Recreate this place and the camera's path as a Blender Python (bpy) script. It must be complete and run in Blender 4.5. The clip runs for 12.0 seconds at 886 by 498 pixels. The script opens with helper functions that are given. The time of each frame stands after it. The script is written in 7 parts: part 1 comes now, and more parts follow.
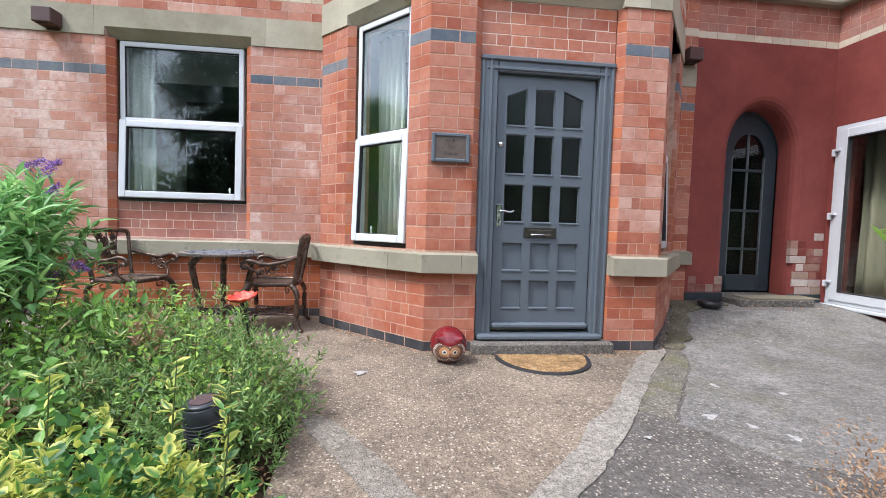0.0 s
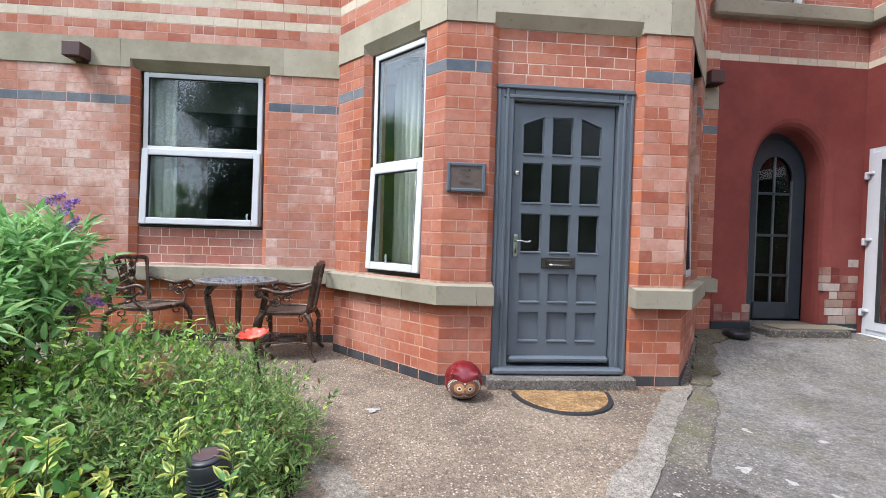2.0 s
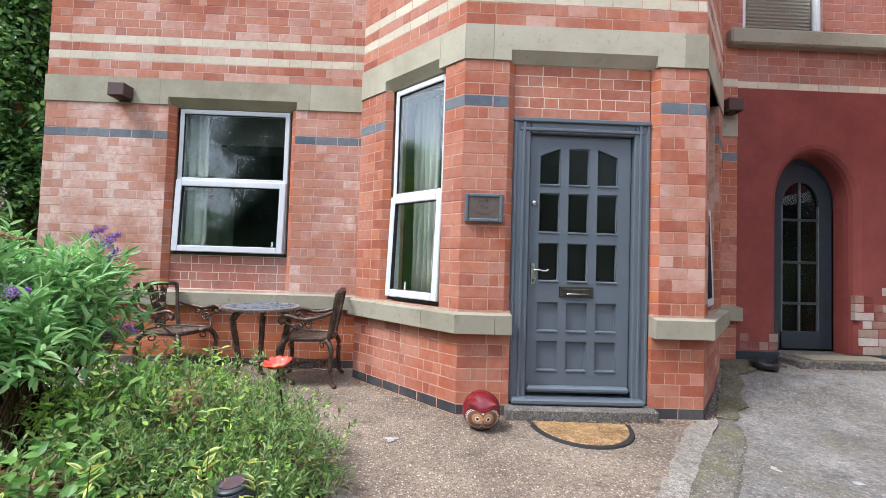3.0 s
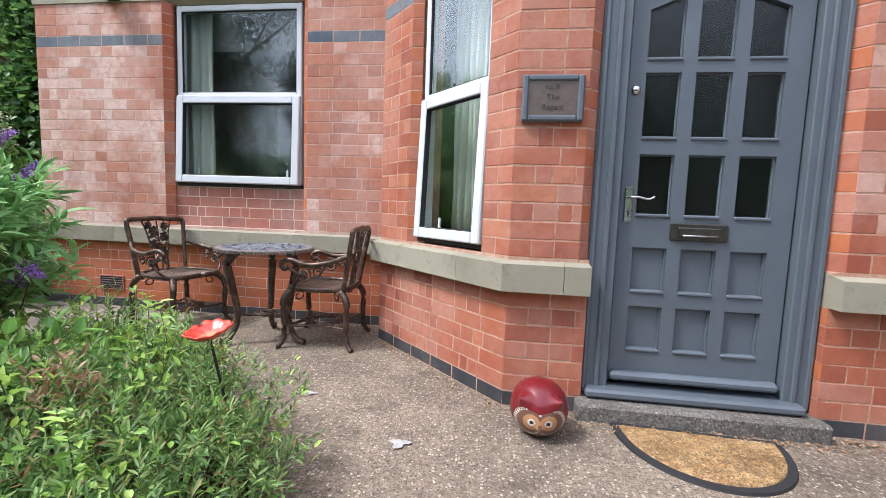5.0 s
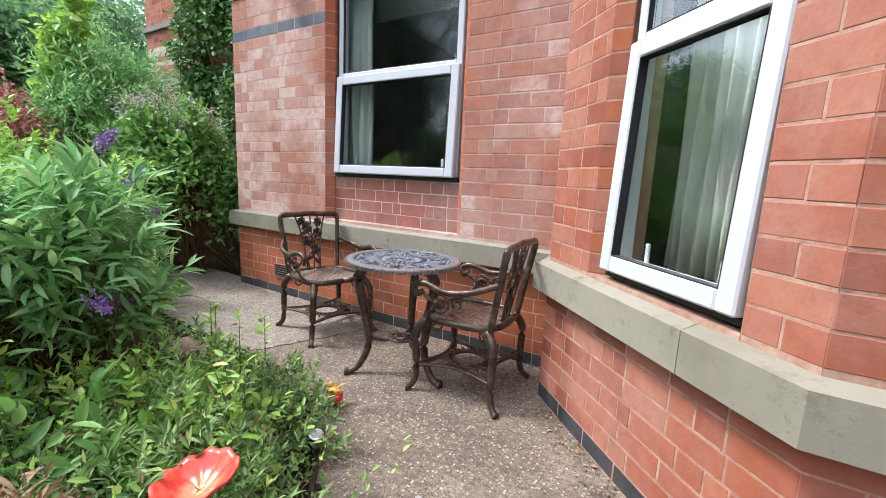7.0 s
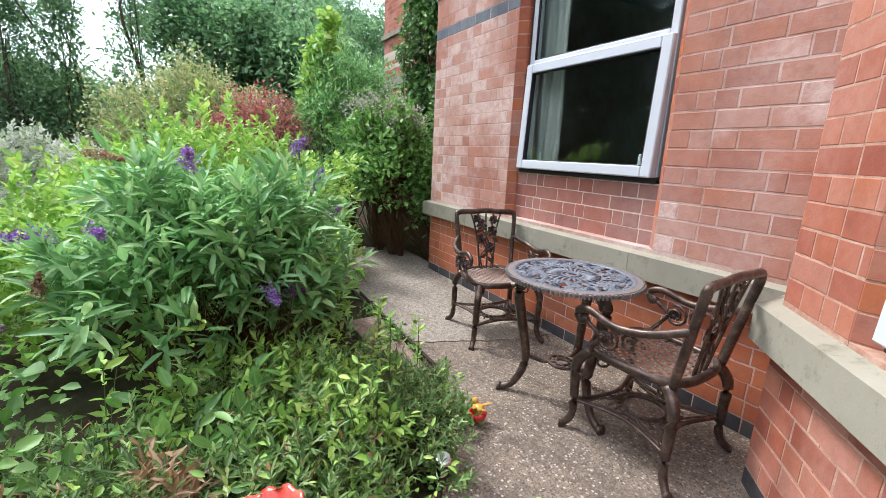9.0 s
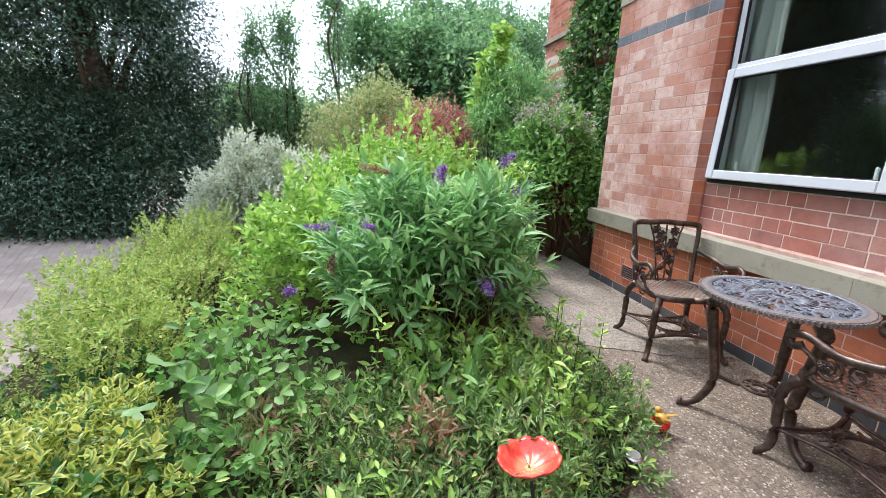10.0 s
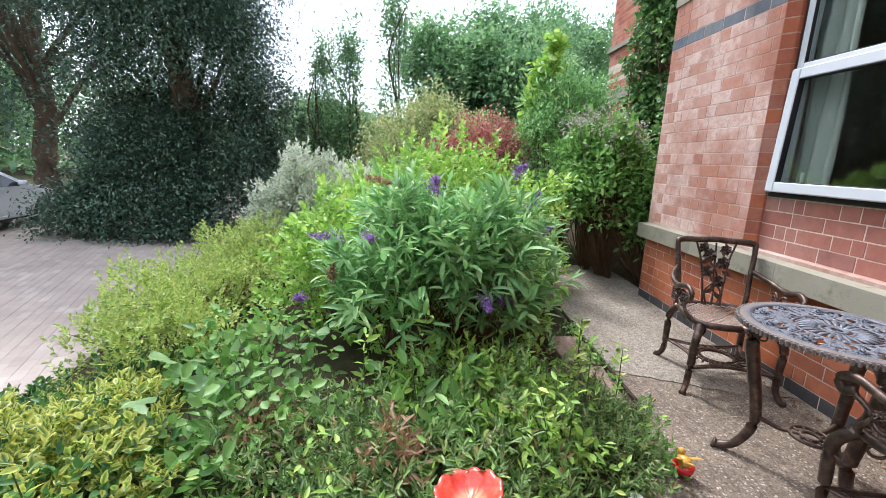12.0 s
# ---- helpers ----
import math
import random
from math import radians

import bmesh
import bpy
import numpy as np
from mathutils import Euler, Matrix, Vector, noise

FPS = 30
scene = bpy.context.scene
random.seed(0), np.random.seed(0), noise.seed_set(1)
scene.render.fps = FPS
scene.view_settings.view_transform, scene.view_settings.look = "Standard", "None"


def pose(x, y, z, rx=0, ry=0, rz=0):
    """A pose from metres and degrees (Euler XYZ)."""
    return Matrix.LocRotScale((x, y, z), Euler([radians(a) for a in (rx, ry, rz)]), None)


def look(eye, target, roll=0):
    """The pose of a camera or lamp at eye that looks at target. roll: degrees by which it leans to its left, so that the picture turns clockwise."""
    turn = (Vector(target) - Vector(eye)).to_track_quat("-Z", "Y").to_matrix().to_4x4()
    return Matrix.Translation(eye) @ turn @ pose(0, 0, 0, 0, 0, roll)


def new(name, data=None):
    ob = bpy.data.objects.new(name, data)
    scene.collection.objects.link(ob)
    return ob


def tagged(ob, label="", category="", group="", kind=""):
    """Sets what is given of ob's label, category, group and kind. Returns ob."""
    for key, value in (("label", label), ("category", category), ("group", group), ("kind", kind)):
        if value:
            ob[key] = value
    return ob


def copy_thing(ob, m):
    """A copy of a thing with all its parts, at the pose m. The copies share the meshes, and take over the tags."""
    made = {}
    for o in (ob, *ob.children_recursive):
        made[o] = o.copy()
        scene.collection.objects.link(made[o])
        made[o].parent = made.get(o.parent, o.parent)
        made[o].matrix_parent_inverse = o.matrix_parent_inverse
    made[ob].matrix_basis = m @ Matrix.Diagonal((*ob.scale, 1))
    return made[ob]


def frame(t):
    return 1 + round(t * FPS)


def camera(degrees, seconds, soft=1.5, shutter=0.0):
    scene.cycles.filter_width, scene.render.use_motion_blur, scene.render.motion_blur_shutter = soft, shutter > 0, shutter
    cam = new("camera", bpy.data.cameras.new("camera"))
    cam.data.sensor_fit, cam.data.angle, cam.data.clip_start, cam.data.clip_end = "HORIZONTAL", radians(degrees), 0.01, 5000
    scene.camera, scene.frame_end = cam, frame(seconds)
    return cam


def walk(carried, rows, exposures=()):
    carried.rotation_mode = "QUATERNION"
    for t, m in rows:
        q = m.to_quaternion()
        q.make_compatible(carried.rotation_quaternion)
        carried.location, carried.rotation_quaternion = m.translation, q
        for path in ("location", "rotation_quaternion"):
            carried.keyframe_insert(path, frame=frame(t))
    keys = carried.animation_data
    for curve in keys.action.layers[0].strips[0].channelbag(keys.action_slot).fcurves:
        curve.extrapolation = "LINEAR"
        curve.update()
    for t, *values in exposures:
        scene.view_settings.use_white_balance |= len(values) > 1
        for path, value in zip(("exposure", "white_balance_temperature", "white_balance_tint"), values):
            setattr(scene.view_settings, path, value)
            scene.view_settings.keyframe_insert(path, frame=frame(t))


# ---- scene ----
cam = camera(92.9, 12.0, 0.7)
PATH = [
    (0, (0.181, -0.118, 0.982), (0.405, 1.867, 0.879), 1.6),
    (0.5, (0.2, -0.071, 1.051), (0.421, 1.915, 0.957), 1.6),
    (1, (0.189, -0.065, 1.121), (0.395, 1.922, 1.028), 1.6),
    (1.5, (0.194, -0.062, 1.111), (0.378, 1.929, 1.036), 1.7),
    (2, (0.191, -0.049, 1.102), (0.338, 1.945, 1.067), 1.7),
    (2.5, (0.2, -0.069, 1.145), (0.301, 1.928, 1.167), 1.7),
    (3, (0.193, -0.111, 1.154), (0.246, 1.888, 1.222), 1.8),
    (3.2, (0.195, -0.094, 1.14), (0.231, 1.904, 1.216), 1.8),
    (4.8, (0.302, 0.833, 1.028), (0.104, 2.818, 0.882), 2.1),
    (5, (0.36, 0.947, 1.027), (0.096, 2.921, 0.843), 2.1),
    (5.5, (0.517, 1.211, 1.097), (0.067, 3.145, 0.859), 2.0),
    (6, (0.471, 1.423, 1.103), (-0.193, 3.29, 0.832), 2.3),
    (6.5, (0.287, 1.709, 1.153), (-0.591, 3.477, 0.834), 2.5),
    (6.7, (0.227, 1.775, 1.168), (-0.721, 3.506, 0.849), 2.6),
    (8.3, (0.003, 2.461, 1.264), (-1.472, 3.738, 0.825), 2.1),
    (8.5, (0.023, 2.434, 1.261), (-1.509, 3.644, 0.825), 2.2),
    (9, (0.099, 2.227, 1.28), (-1.581, 3.218, 0.84), 2.6),
    (9.5, (0.153, 2.003, 1.306), (-1.66, 2.719, 0.857), 2.8),
    (10, (0.203, 1.863, 1.327), (-1.702, 2.263, 0.866), 2.5),
    (10.5, (0.257, 1.837, 1.34), (-1.684, 1.947, 0.871), 1.9),
    (11, (0.211, 1.901, 1.336), (-1.734, 1.835, 0.873), 1.9),
    (11.5, (0.087, 2.096, 1.355), (-1.857, 1.972, 0.901), 2.1),
    (12, (0.188, 2.168, 1.331), (-1.766, 2.262, 0.912), 2.2),
]
walk(cam, [(t, look(eye, target, roll)) for t, eye, target, roll in PATH], [(0.0, 0.97, 5950, 12), (12.0, 0.97, 5950, 12)])

# ---- light and sky ----
SUN_ELEVATION, SUN_HEADING = 55.0, 243.0  # a veiled sun behind the path, over the drive
world = bpy.data.worlds.new("sky")
scene.world = world
world.use_nodes = True
wn = world.node_tree.nodes
sky = wn.new("ShaderNodeTexSky")
sky.sky_type, sky.sun_disc = "NISHITA", False
sky.sun_elevation, sky.sun_rotation = radians(SUN_ELEVATION), radians(SUN_HEADING)
sky.air_density, sky.dust_density, sky.ozone_density = 1.0, 4.0, 1.0
soft = wn.new("ShaderNodeMix")
soft.data_type = "RGBA"
soft.inputs["Factor"].default_value = 0.6
soft.inputs["B"].default_value = (9.0, 9.5, 10.4, 1)  # cloud cover
world.node_tree.links.new(sky.outputs["Color"], soft.inputs["A"])
world.node_tree.links.new(soft.outputs["Result"], wn["Background"].inputs["Color"])
wn["Background"].inputs["Strength"].default_value = 0.158
sun = new("sun", bpy.data.lights.new("sun", "SUN"))
sun.data.energy, sun.data.angle, sun.data.color = 2.25, radians(11), (1.0, 0.965, 0.91)
_h, _e = radians(SUN_HEADING), radians(SUN_ELEVATION)
_to_sun = Vector((math.sin(_h) * math.cos(_e), math.cos(_h) * math.cos(_e), math.sin(_e)))
sun.matrix_world = look(_to_sun * 40, (0, 0, 0))


# ---- materials ----
class Nodes:
    """A small wrapper round a material's node tree."""

    def __init__(self, name):
        self.m = bpy.data.materials.new(name)
        self.m.use_nodes = True
        self.t = self.m.node_tree
        self.b = self.t.nodes["Principled BSDF"]

    def add(self, kind, **inputs):
        n = self.t.nodes.new(kind)
        for k, v in inputs.items():
            self.put(n, k.replace("_", " "), v)
        return n

    def put(self, n, key, v):
        if hasattr(v, "is_output"):
            self.t.links.new(v, n.inputs[key])
        else:
            n.inputs[key].default_value = v

    def where(self):
        return self.add("ShaderNodeTexCoord").outputs["Object"]

    def place(self):
        return self.add("ShaderNodeNewGeometry").outputs["Position"]

    def noise(self, scale, detail=4.0, rough=0.6, at=None, squash=None):
        v = at or self.place()
        if squash:
            mp = self.add("ShaderNodeMapping", Vector=v, Scale=squash)
            v = mp.outputs[0]
        return self.add("ShaderNodeTexNoise", Vector=v, Scale=scale, Detail=detail, Roughness=rough).outputs["Fac"]

    def ramp(self, fac, stops):
        n = self.t.nodes.new("ShaderNodeValToRGB")
        els = n.color_ramp.elements
        while len(els) < len(stops):
            els.new(0.5)
        for e, (p, c) in zip(els, stops):
            e.position = p
            e.color = (*c, 1) if len(c) == 3 else c
        self.put(n, "Fac", fac)
        return n.outputs["Color"]

    def step(self, fac, a, b):
        n = self.t.nodes.new("ShaderNodeMapRange")
        self.put(n, "Value", fac)
        self.put(n, "From Min", a)
        self.put(n, "From Max", b)
        return n.outputs["Result"]

    def mix(self, fac, a, b, how="MIX"):
        n = self.t.nodes.new("ShaderNodeMix")
        n.data_type, n.blend_type = "RGBA", how
        for key, v in (("Factor", fac), ("A", a), ("B", b)):
            self.put(n, key, (*v, 1) if isinstance(v, tuple) and len(v) == 3 else v)
        return n.outputs["Result"]

    def math(self, how, a, b=0.0):
        n = self.t.nodes.new("ShaderNodeMath")
        n.operation = how
        self.put(n, 0, a)
        self.put(n, 1, b)
        return n.outputs[0]

    def bump(self, height, strength=0.3, depth=0.01):
        n = self.add("ShaderNodeBump", Height=height, Strength=strength, Distance=depth)
        self.put(self.b, "Normal", n.outputs["Normal"])

    def done(self, color=None, rough=None, metal=None, spec=None):
        for key, v in (("Base Color", color), ("Roughness", rough), ("Metallic", metal), ("Specular IOR Level", spec)):
            if v is not None:
                self.put(self.b, key, (*v, 1) if isinstance(v, tuple) and len(v) == 3 else v)
        return self.m


def random_of(n, pieces):
    """A chance number: of the object for loose pieces, of the island for joined ones."""
    return n.add("ShaderNodeObjectInfo").outputs["Random"] if pieces else n.add("ShaderNodeNewGeometry").outputs["Random Per Island"]


def brick_material(name, stops, pieces=False, bloom=0.0, bloom_color=(0.62, 0.47, 0.42), dark=0.5):
    n = Nodes(name)
    r = random_of(n, pieces)
    c = n.ramp(r, stops)
    c = n.mix(0.45, c, n.ramp(n.noise(16, 5, 0.7), [(0.25, (0.6, 0.55, 0.55)), (0.7, (1.14, 1.1, 1.08))]), "MULTIPLY")
    # pale lime bloom in large soft patches, broken up brick by brick
    if bloom:
        patch = n.math("ADD", n.noise(1.3, 4, 0.65), n.math("MULTIPLY", n.math("SUBTRACT", r, 0.5), 0.11))
        grain = n.math("MULTIPLY", n.step(patch, 0.40, 0.60), n.step(n.noise(18, 5, 0.75), 0.18, 0.58))
        c = n.mix(n.math("MULTIPLY", grain, bloom), c, bloom_color)
    # dark grime, speckled
    c = n.mix(n.math("MULTIPLY", n.step(n.noise(3.2, 6, 0.75), 0.56, 0.75), dark), c, (0.09, 0.06, 0.055))
    c = n.mix(n.math("MULTIPLY", n.step(n.noise(26, 6, 0.8), 0.60, 0.72), dark), c, (0.12, 0.075, 0.065))
    n.bump(n.math("ADD", n.noise(85, 4, 0.65), n.math("MULTIPLY", n.noise(14, 3), 1.2)), 0.28, 0.004)
    return n.done(c, n.ramp(n.noise(40), [(0.3, (0.72,) * 3), (0.7, (0.92,) * 3)]), spec=0.25)


RED = [(0.0, (0.27, 0.080, 0.050)), (0.2, (0.335, 0.104, 0.060)), (0.45, (0.375, 0.121, 0.064)), (0.65, (0.35, 0.122, 0.078)), (0.85, (0.41, 0.133, 0.062)), (1.0, (0.38, 0.160, 0.112))]
ORANGE = [(0.0, (0.37, 0.108, 0.050)), (0.5, (0.44, 0.140, 0.056)), (1.0, (0.41, 0.132, 0.066))]
FADED = [(0.0, (0.38, 0.165, 0.115)), (0.4, (0.44, 0.20, 0.14)), (0.75, (0.42, 0.17, 0.11)), (1.0, (0.48, 0.26, 0.19))]
PINK = [(0.0, (0.36, 0.155, 0.11)), (0.3, (0.43, 0.205, 0.145)), (0.6, (0.41, 0.165, 0.10)), (0.8, (0.46, 0.25, 0.19)), (0.9, (0.43, 0.15, 0.085)), (1.0, (0.35, 0.17, 0.13))]
DULL = [(0.0, (0.30, 0.112, 0.082)), (0.4, (0.37, 0.150, 0.110)), (0.75, (0.33, 0.140, 0.105)), (1.0, (0.27, 0.120, 0.10))]
BLUE = [(0.0, (0.07, 0.095, 0.125)), (0.5, (0.10, 0.13, 0.165)), (1.0, (0.13, 0.15, 0.175))]
CREAM = [(0.0, (0.50, 0.44, 0.32)), (0.5, (0.58, 0.52, 0.40)), (1.0, (0.46, 0.41, 0.31))]
PLINTH = [(0.0, (0.026, 0.028, 0.032)), (0.6, (0.042, 0.045, 0.052)), (1.0, (0.075, 0.07, 0.07))]
MAT = {}
for key, stops, bloom, color in (("orange", ORANGE, 0.08, (0.56, 0.35, 0.28)), ("red", RED, 0.32, (0.56, 0.35, 0.28)), ("faded", FADED, 0.5, (0.60, 0.45, 0.38)), ("pink", PINK, 0.95, (0.64, 0.48, 0.42)), ("blush", PINK, 0.42, (0.57, 0.41, 0.35)), ("dull", DULL, 0.3, (0.5, 0.36, 0.31)),
                                 ("blue", BLUE, 0.3, (0.35, 0.33, 0.31)), ("cream", CREAM, 0.3, (0.6, 0.55, 0.45)), ("plinth", PLINTH, 0.2, (0.25, 0.22, 0.2))):
    MAT[key] = brick_material("brick_" + key, stops, False, bloom, color, 0.35)
    MAT[key + "_piece"] = brick_material("brick_" + key + "_piece", stops, True, bloom, color, 0.35)


def mortar_material(name="mortar", stops=None, bloom=0.0):
    n = Nodes(name)
    c = n.ramp(n.noise(14, 5, 0.7), stops or [(0.3, (0.33, 0.165, 0.110)), (0.52, (0.45, 0.28, 0.205)), (0.8, (0.56, 0.42, 0.33))])
    if bloom:
        c = n.mix(n.math("MULTIPLY", n.step(n.noise(1.3, 4, 0.65), 0.40, 0.60), bloom), c, (0.60, 0.46, 0.40))
    c = n.mix(n.math("MULTIPLY", n.step(n.noise(6, 6, 0.75), 0.56, 0.7), 0.5), c, (0.13, 0.085, 0.07))
    n.bump(n.noise(160, 3), 0.5, 0.004)
    return n.done(c, 0.95, spec=0.1)


PALE_JOINT = [(0.3, (0.50, 0.38, 0.30)), (0.55, (0.62, 0.50, 0.41)), (0.8, (0.70, 0.58, 0.48))]


def stone_material(name="sandstone", light=1.0, stain=0.6):
    n = Nodes(name)
    r = n.add("ShaderNodeObjectInfo").outputs["Random"]
    c = n.ramp(n.math("ADD", n.math("MULTIPLY", n.noise(2.5, 6, 0.65), 0.75), n.math("MULTIPLY", r, 0.3)), [(0.3, tuple(v * light for v in (0.195, 0.178, 0.130))), (0.5, tuple(v * light for v in (0.265, 0.245, 0.185))), (0.75, tuple(v * light for v in (0.33, 0.305, 0.235)))])
    c = n.mix(n.math("MULTIPLY", n.step(n.noise(7, 6, 0.75), 0.55, 0.72), stain), c, (0.115, 0.118, 0.07))
    c = n.mix(n.math("MULTIPLY", n.step(n.noise(28, 4, 0.7), 0.6, 0.72), 0.4), c, (0.12, 0.11, 0.09))
    n.bump(n.math("ADD", n.noise(120, 3, 0.6), n.noise(12, 4)), 0.18, 0.004)
    return n.done(c, 0.9, spec=0.2)


def paint_material(name, color, rough=0.45, wear=None, bump=0.08, var=0.12):
    n = Nodes(name)
    dark = tuple(v * (1 - var) for v in color)
    c = n.ramp(n.noise(6, 5, 0.7), [(0.3, dark), (0.7, color)])
    if wear:
        c = n.mix(n.math("MULTIPLY", n.step(n.noise(18, 6, 0.75), 0.62, 0.75), 0.5), c, wear)
    n.bump(n.noise(55, 4), bump, 0.004)
    return n.done(c, n.ramp(n.noise(9, 4), [(0.3, (rough * 0.8,) * 3), (0.7, (min(1, rough * 1.3),) * 3)]))


def glass_material(name, tint=(0.9, 0.95, 0.93), rough=0.0, wavy=0.0, ior=1.42):
    n = Nodes(name)
    n.put(n.b, "Transmission Weight", 1.0)
    n.put(n.b, "IOR", ior)
    if wavy:
        n.bump(n.noise(28, 2, 0.5, squash=(1, 1, 0.6)), wavy, 0.02)
    return n.done(tint, rough)


def masonry_paint():
    """Maroon masonry paint, worn off the bricks near the ground."""
    n = Nodes("maroon_paint")
    c = n.ramp(n.noise(2.2, 6, 0.7), [(0.3, (0.16, 0.036, 0.029)), (0.6, (0.21, 0.050, 0.040)), (0.8, (0.25, 0.066, 0.052))])
    c = n.mix(n.math("MULTIPLY", n.step(n.noise(30, 5, 0.7), 0.6, 0.75), 0.35), c, (0.26, 0.085, 0.065))
    n.bump(n.math("ADD", n.noise(60, 5), n.noise(5, 3)), 0.3, 0.008)
    return n.done(c, 0.75, spec=0.3)


def concrete_material(name, low, mid, high, stone=(0.42, 0.36, 0.28), stones=0.5, moss=0.0, scale=1.0, scuff=0.3):
    n = Nodes(name)
    big = n.noise(1.3 * scale, 6, 0.7)
    c = n.ramp(big, [(0.3, low), (0.5, mid), (0.72, high)])
    c = n.mix(0.8, c, n.ramp(n.noise(38, 3, 0.6), [(0.3, (0.5, 0.48, 0.46)), (0.7, (1.4, 1.37, 1.35))]), "MULTIPLY")
    vor = n.add("ShaderNodeTexVoronoi", Vector=n.place(), Scale=62.0)
    pebble = n.step(vor.outputs["Distance"], 0.45, 0.30)
    chance = n.add("ShaderNodeSeparateColor", Color=vor.outputs["Color"])
    tone = n.ramp(chance.outputs[0], [(0.0, tuple(v * 0.5 for v in low)), (0.55, mid), (0.8, stone), (1.0, tuple(min(0.7, v * 1.5) for v in stone))])
    c = n.mix(n.math("MULTIPLY", pebble, stones), c, tone)
    bits = n.add("ShaderNodeTexVoronoi", Vector=n.place(), Scale=26.0)
    c = n.mix(n.math("MULTIPLY", n.step(bits.outputs["Distance"], 0.17, 0.11), stones), c, (0.56, 0.51, 0.44))
    # pale scuffs, then dark damp stains at two sizes, then black specks
    c = n.mix(n.math("MULTIPLY", n.step(n.noise(2.1, 8, 0.8), 0.55, 0.68), scuff), c, tuple(min(0.6, v * 1.45) for v in high))
    c = n.mix(n.math("MULTIPLY", n.step(n.noise(4.5, 7, 0.78), 0.53, 0.68), 0.6), c, tuple(v * 0.42 for v in low))
    c = n.mix(n.math("MULTIPLY", n.step(n.noise(17, 6, 0.8), 0.58, 0.68), 0.65), c, tuple(v * 0.4 for v in low))
    c = n.mix(n.math("MULTIPLY", n.step(n.noise(150, 2, 0.5), 0.54, 0.60), 0.7), c, (0.045, 0.04, 0.036))
    if moss:
        c = n.mix(n.math("MULTIPLY", n.step(n.noise(2.4, 5, 0.7), 0.52, 0.66), moss), c, (0.10, 0.10, 0.035))
    n.bump(n.math("ADD", n.math("MULTIPLY", pebble, 0.6), n.noise(110, 4, 0.7)), 0.6, 0.006)
    return n.done(c, 0.88, spec=0.3)


def leaf_material(name, stops, rough=0.5, edge=None, glow=0.4, some=0.56):
    """Leaves: colour by leaf, lit through as well as upon."""
    n = Nodes(name)
    c = n.ramp(random_of(n, False), stops)
    c = n.mix(0.6, c, n.ramp(n.noise(5, 3), [(0.3, (0.62, 0.68, 0.68)), (0.7, (1.22, 1.17, 1.14))]), "MULTIPLY")
    at = n.add("ShaderNodeAttribute")
    at.attribute_name = "rim"
    rim = at.outputs["Fac"]
    if edge:
        # leaf margins of another colour, on some shoots and not on others
        shoot = n.step(n.math("ADD", n.noise(4.2, 3, 0.6), n.math("MULTIPLY", random_of(n, False), 0.14)), some, some + 0.07)
        c = n.mix(n.math("MULTIPLY", n.math("MULTIPLY", n.step(rim, 0.15, 0.80), shoot), 0.95), c, edge)
    else:
        # a paler midrib
        c = n.mix(n.math("MULTIPLY", n.step(rim, 0.22, 0.0), 0.30), c, n.mix(0.5, c, (0.55, 0.62, 0.38)))
    n.bump(rim, 0.25, 0.004)
    n.done(c, rough, spec=0.55)
    tr = n.add("ShaderNodeBsdfTranslucent", Color=c)
    mix = n.add("ShaderNodeMixShader", Fac=glow)
    n.t.links.new(n.b.outputs[0], mix.inputs[1])
    n.t.links.new(tr.outputs[0], mix.inputs[2])
    n.t.links.new(mix.outputs[0], n.t.nodes["Material Output"].inputs["Surface"])
    return n.m


def bark_material(name, color):
    n = Nodes(name)
    c = n.ramp(n.noise(9, 5, 0.7, squash=(1, 1, 0.25)), [(0.3, tuple(v * 0.45 for v in color)), (0.7, color)])
    n.bump(n.noise(30, 4, 0.7, squash=(1, 1, 0.3)), 0.7, 0.02)
    return n.done(c, 0.9, spec=0.1)


def iron_material():
    """Black-bronze paint on cast metal, rubbed to copper on the raised edges."""
    n = Nodes("cast_metal")
    c = n.ramp(n.noise(16, 5, 0.7), [(0.35, (0.05, 0.034, 0.027)), (0.55, (0.11, 0.075, 0.058)), (0.75, (0.28, 0.185, 0.14))])
    n.bump(n.noise(120, 4), 0.25, 0.003)
    return n.done(c, n.ramp(n.noise(24), [(0.3, (0.28,) * 3), (0.7, (0.5,) * 3)]), 0.55)


def soil_material():
    n = Nodes("soil")
    c = n.ramp(n.noise(6, 7, 0.75), [(0.3, (0.025, 0.018, 0.012)), (0.55, (0.055, 0.04, 0.025)), (0.75, (0.10, 0.075, 0.045))])
    c = n.mix(n.step(n.noise(0.7, 4), 0.45, 0.6), c, (0.045, 0.06, 0.022))
    n.bump(n.noise(40, 6, 0.7), 0.9, 0.03)
    return n.done(c, 0.95, spec=0.1)


def tint_material(name, color, rough=0.6, metal=0.0, var=0.25, scale=20):
    n = Nodes(name)
    c = n.ramp(n.noise(scale, 5, 0.7), [(0.3, tuple(v * (1 - var) for v in color)), (0.7, color)])
    n.bump(n.noise(scale * 5, 3), 0.12, 0.003)
    return n.done(c, rough, metal)


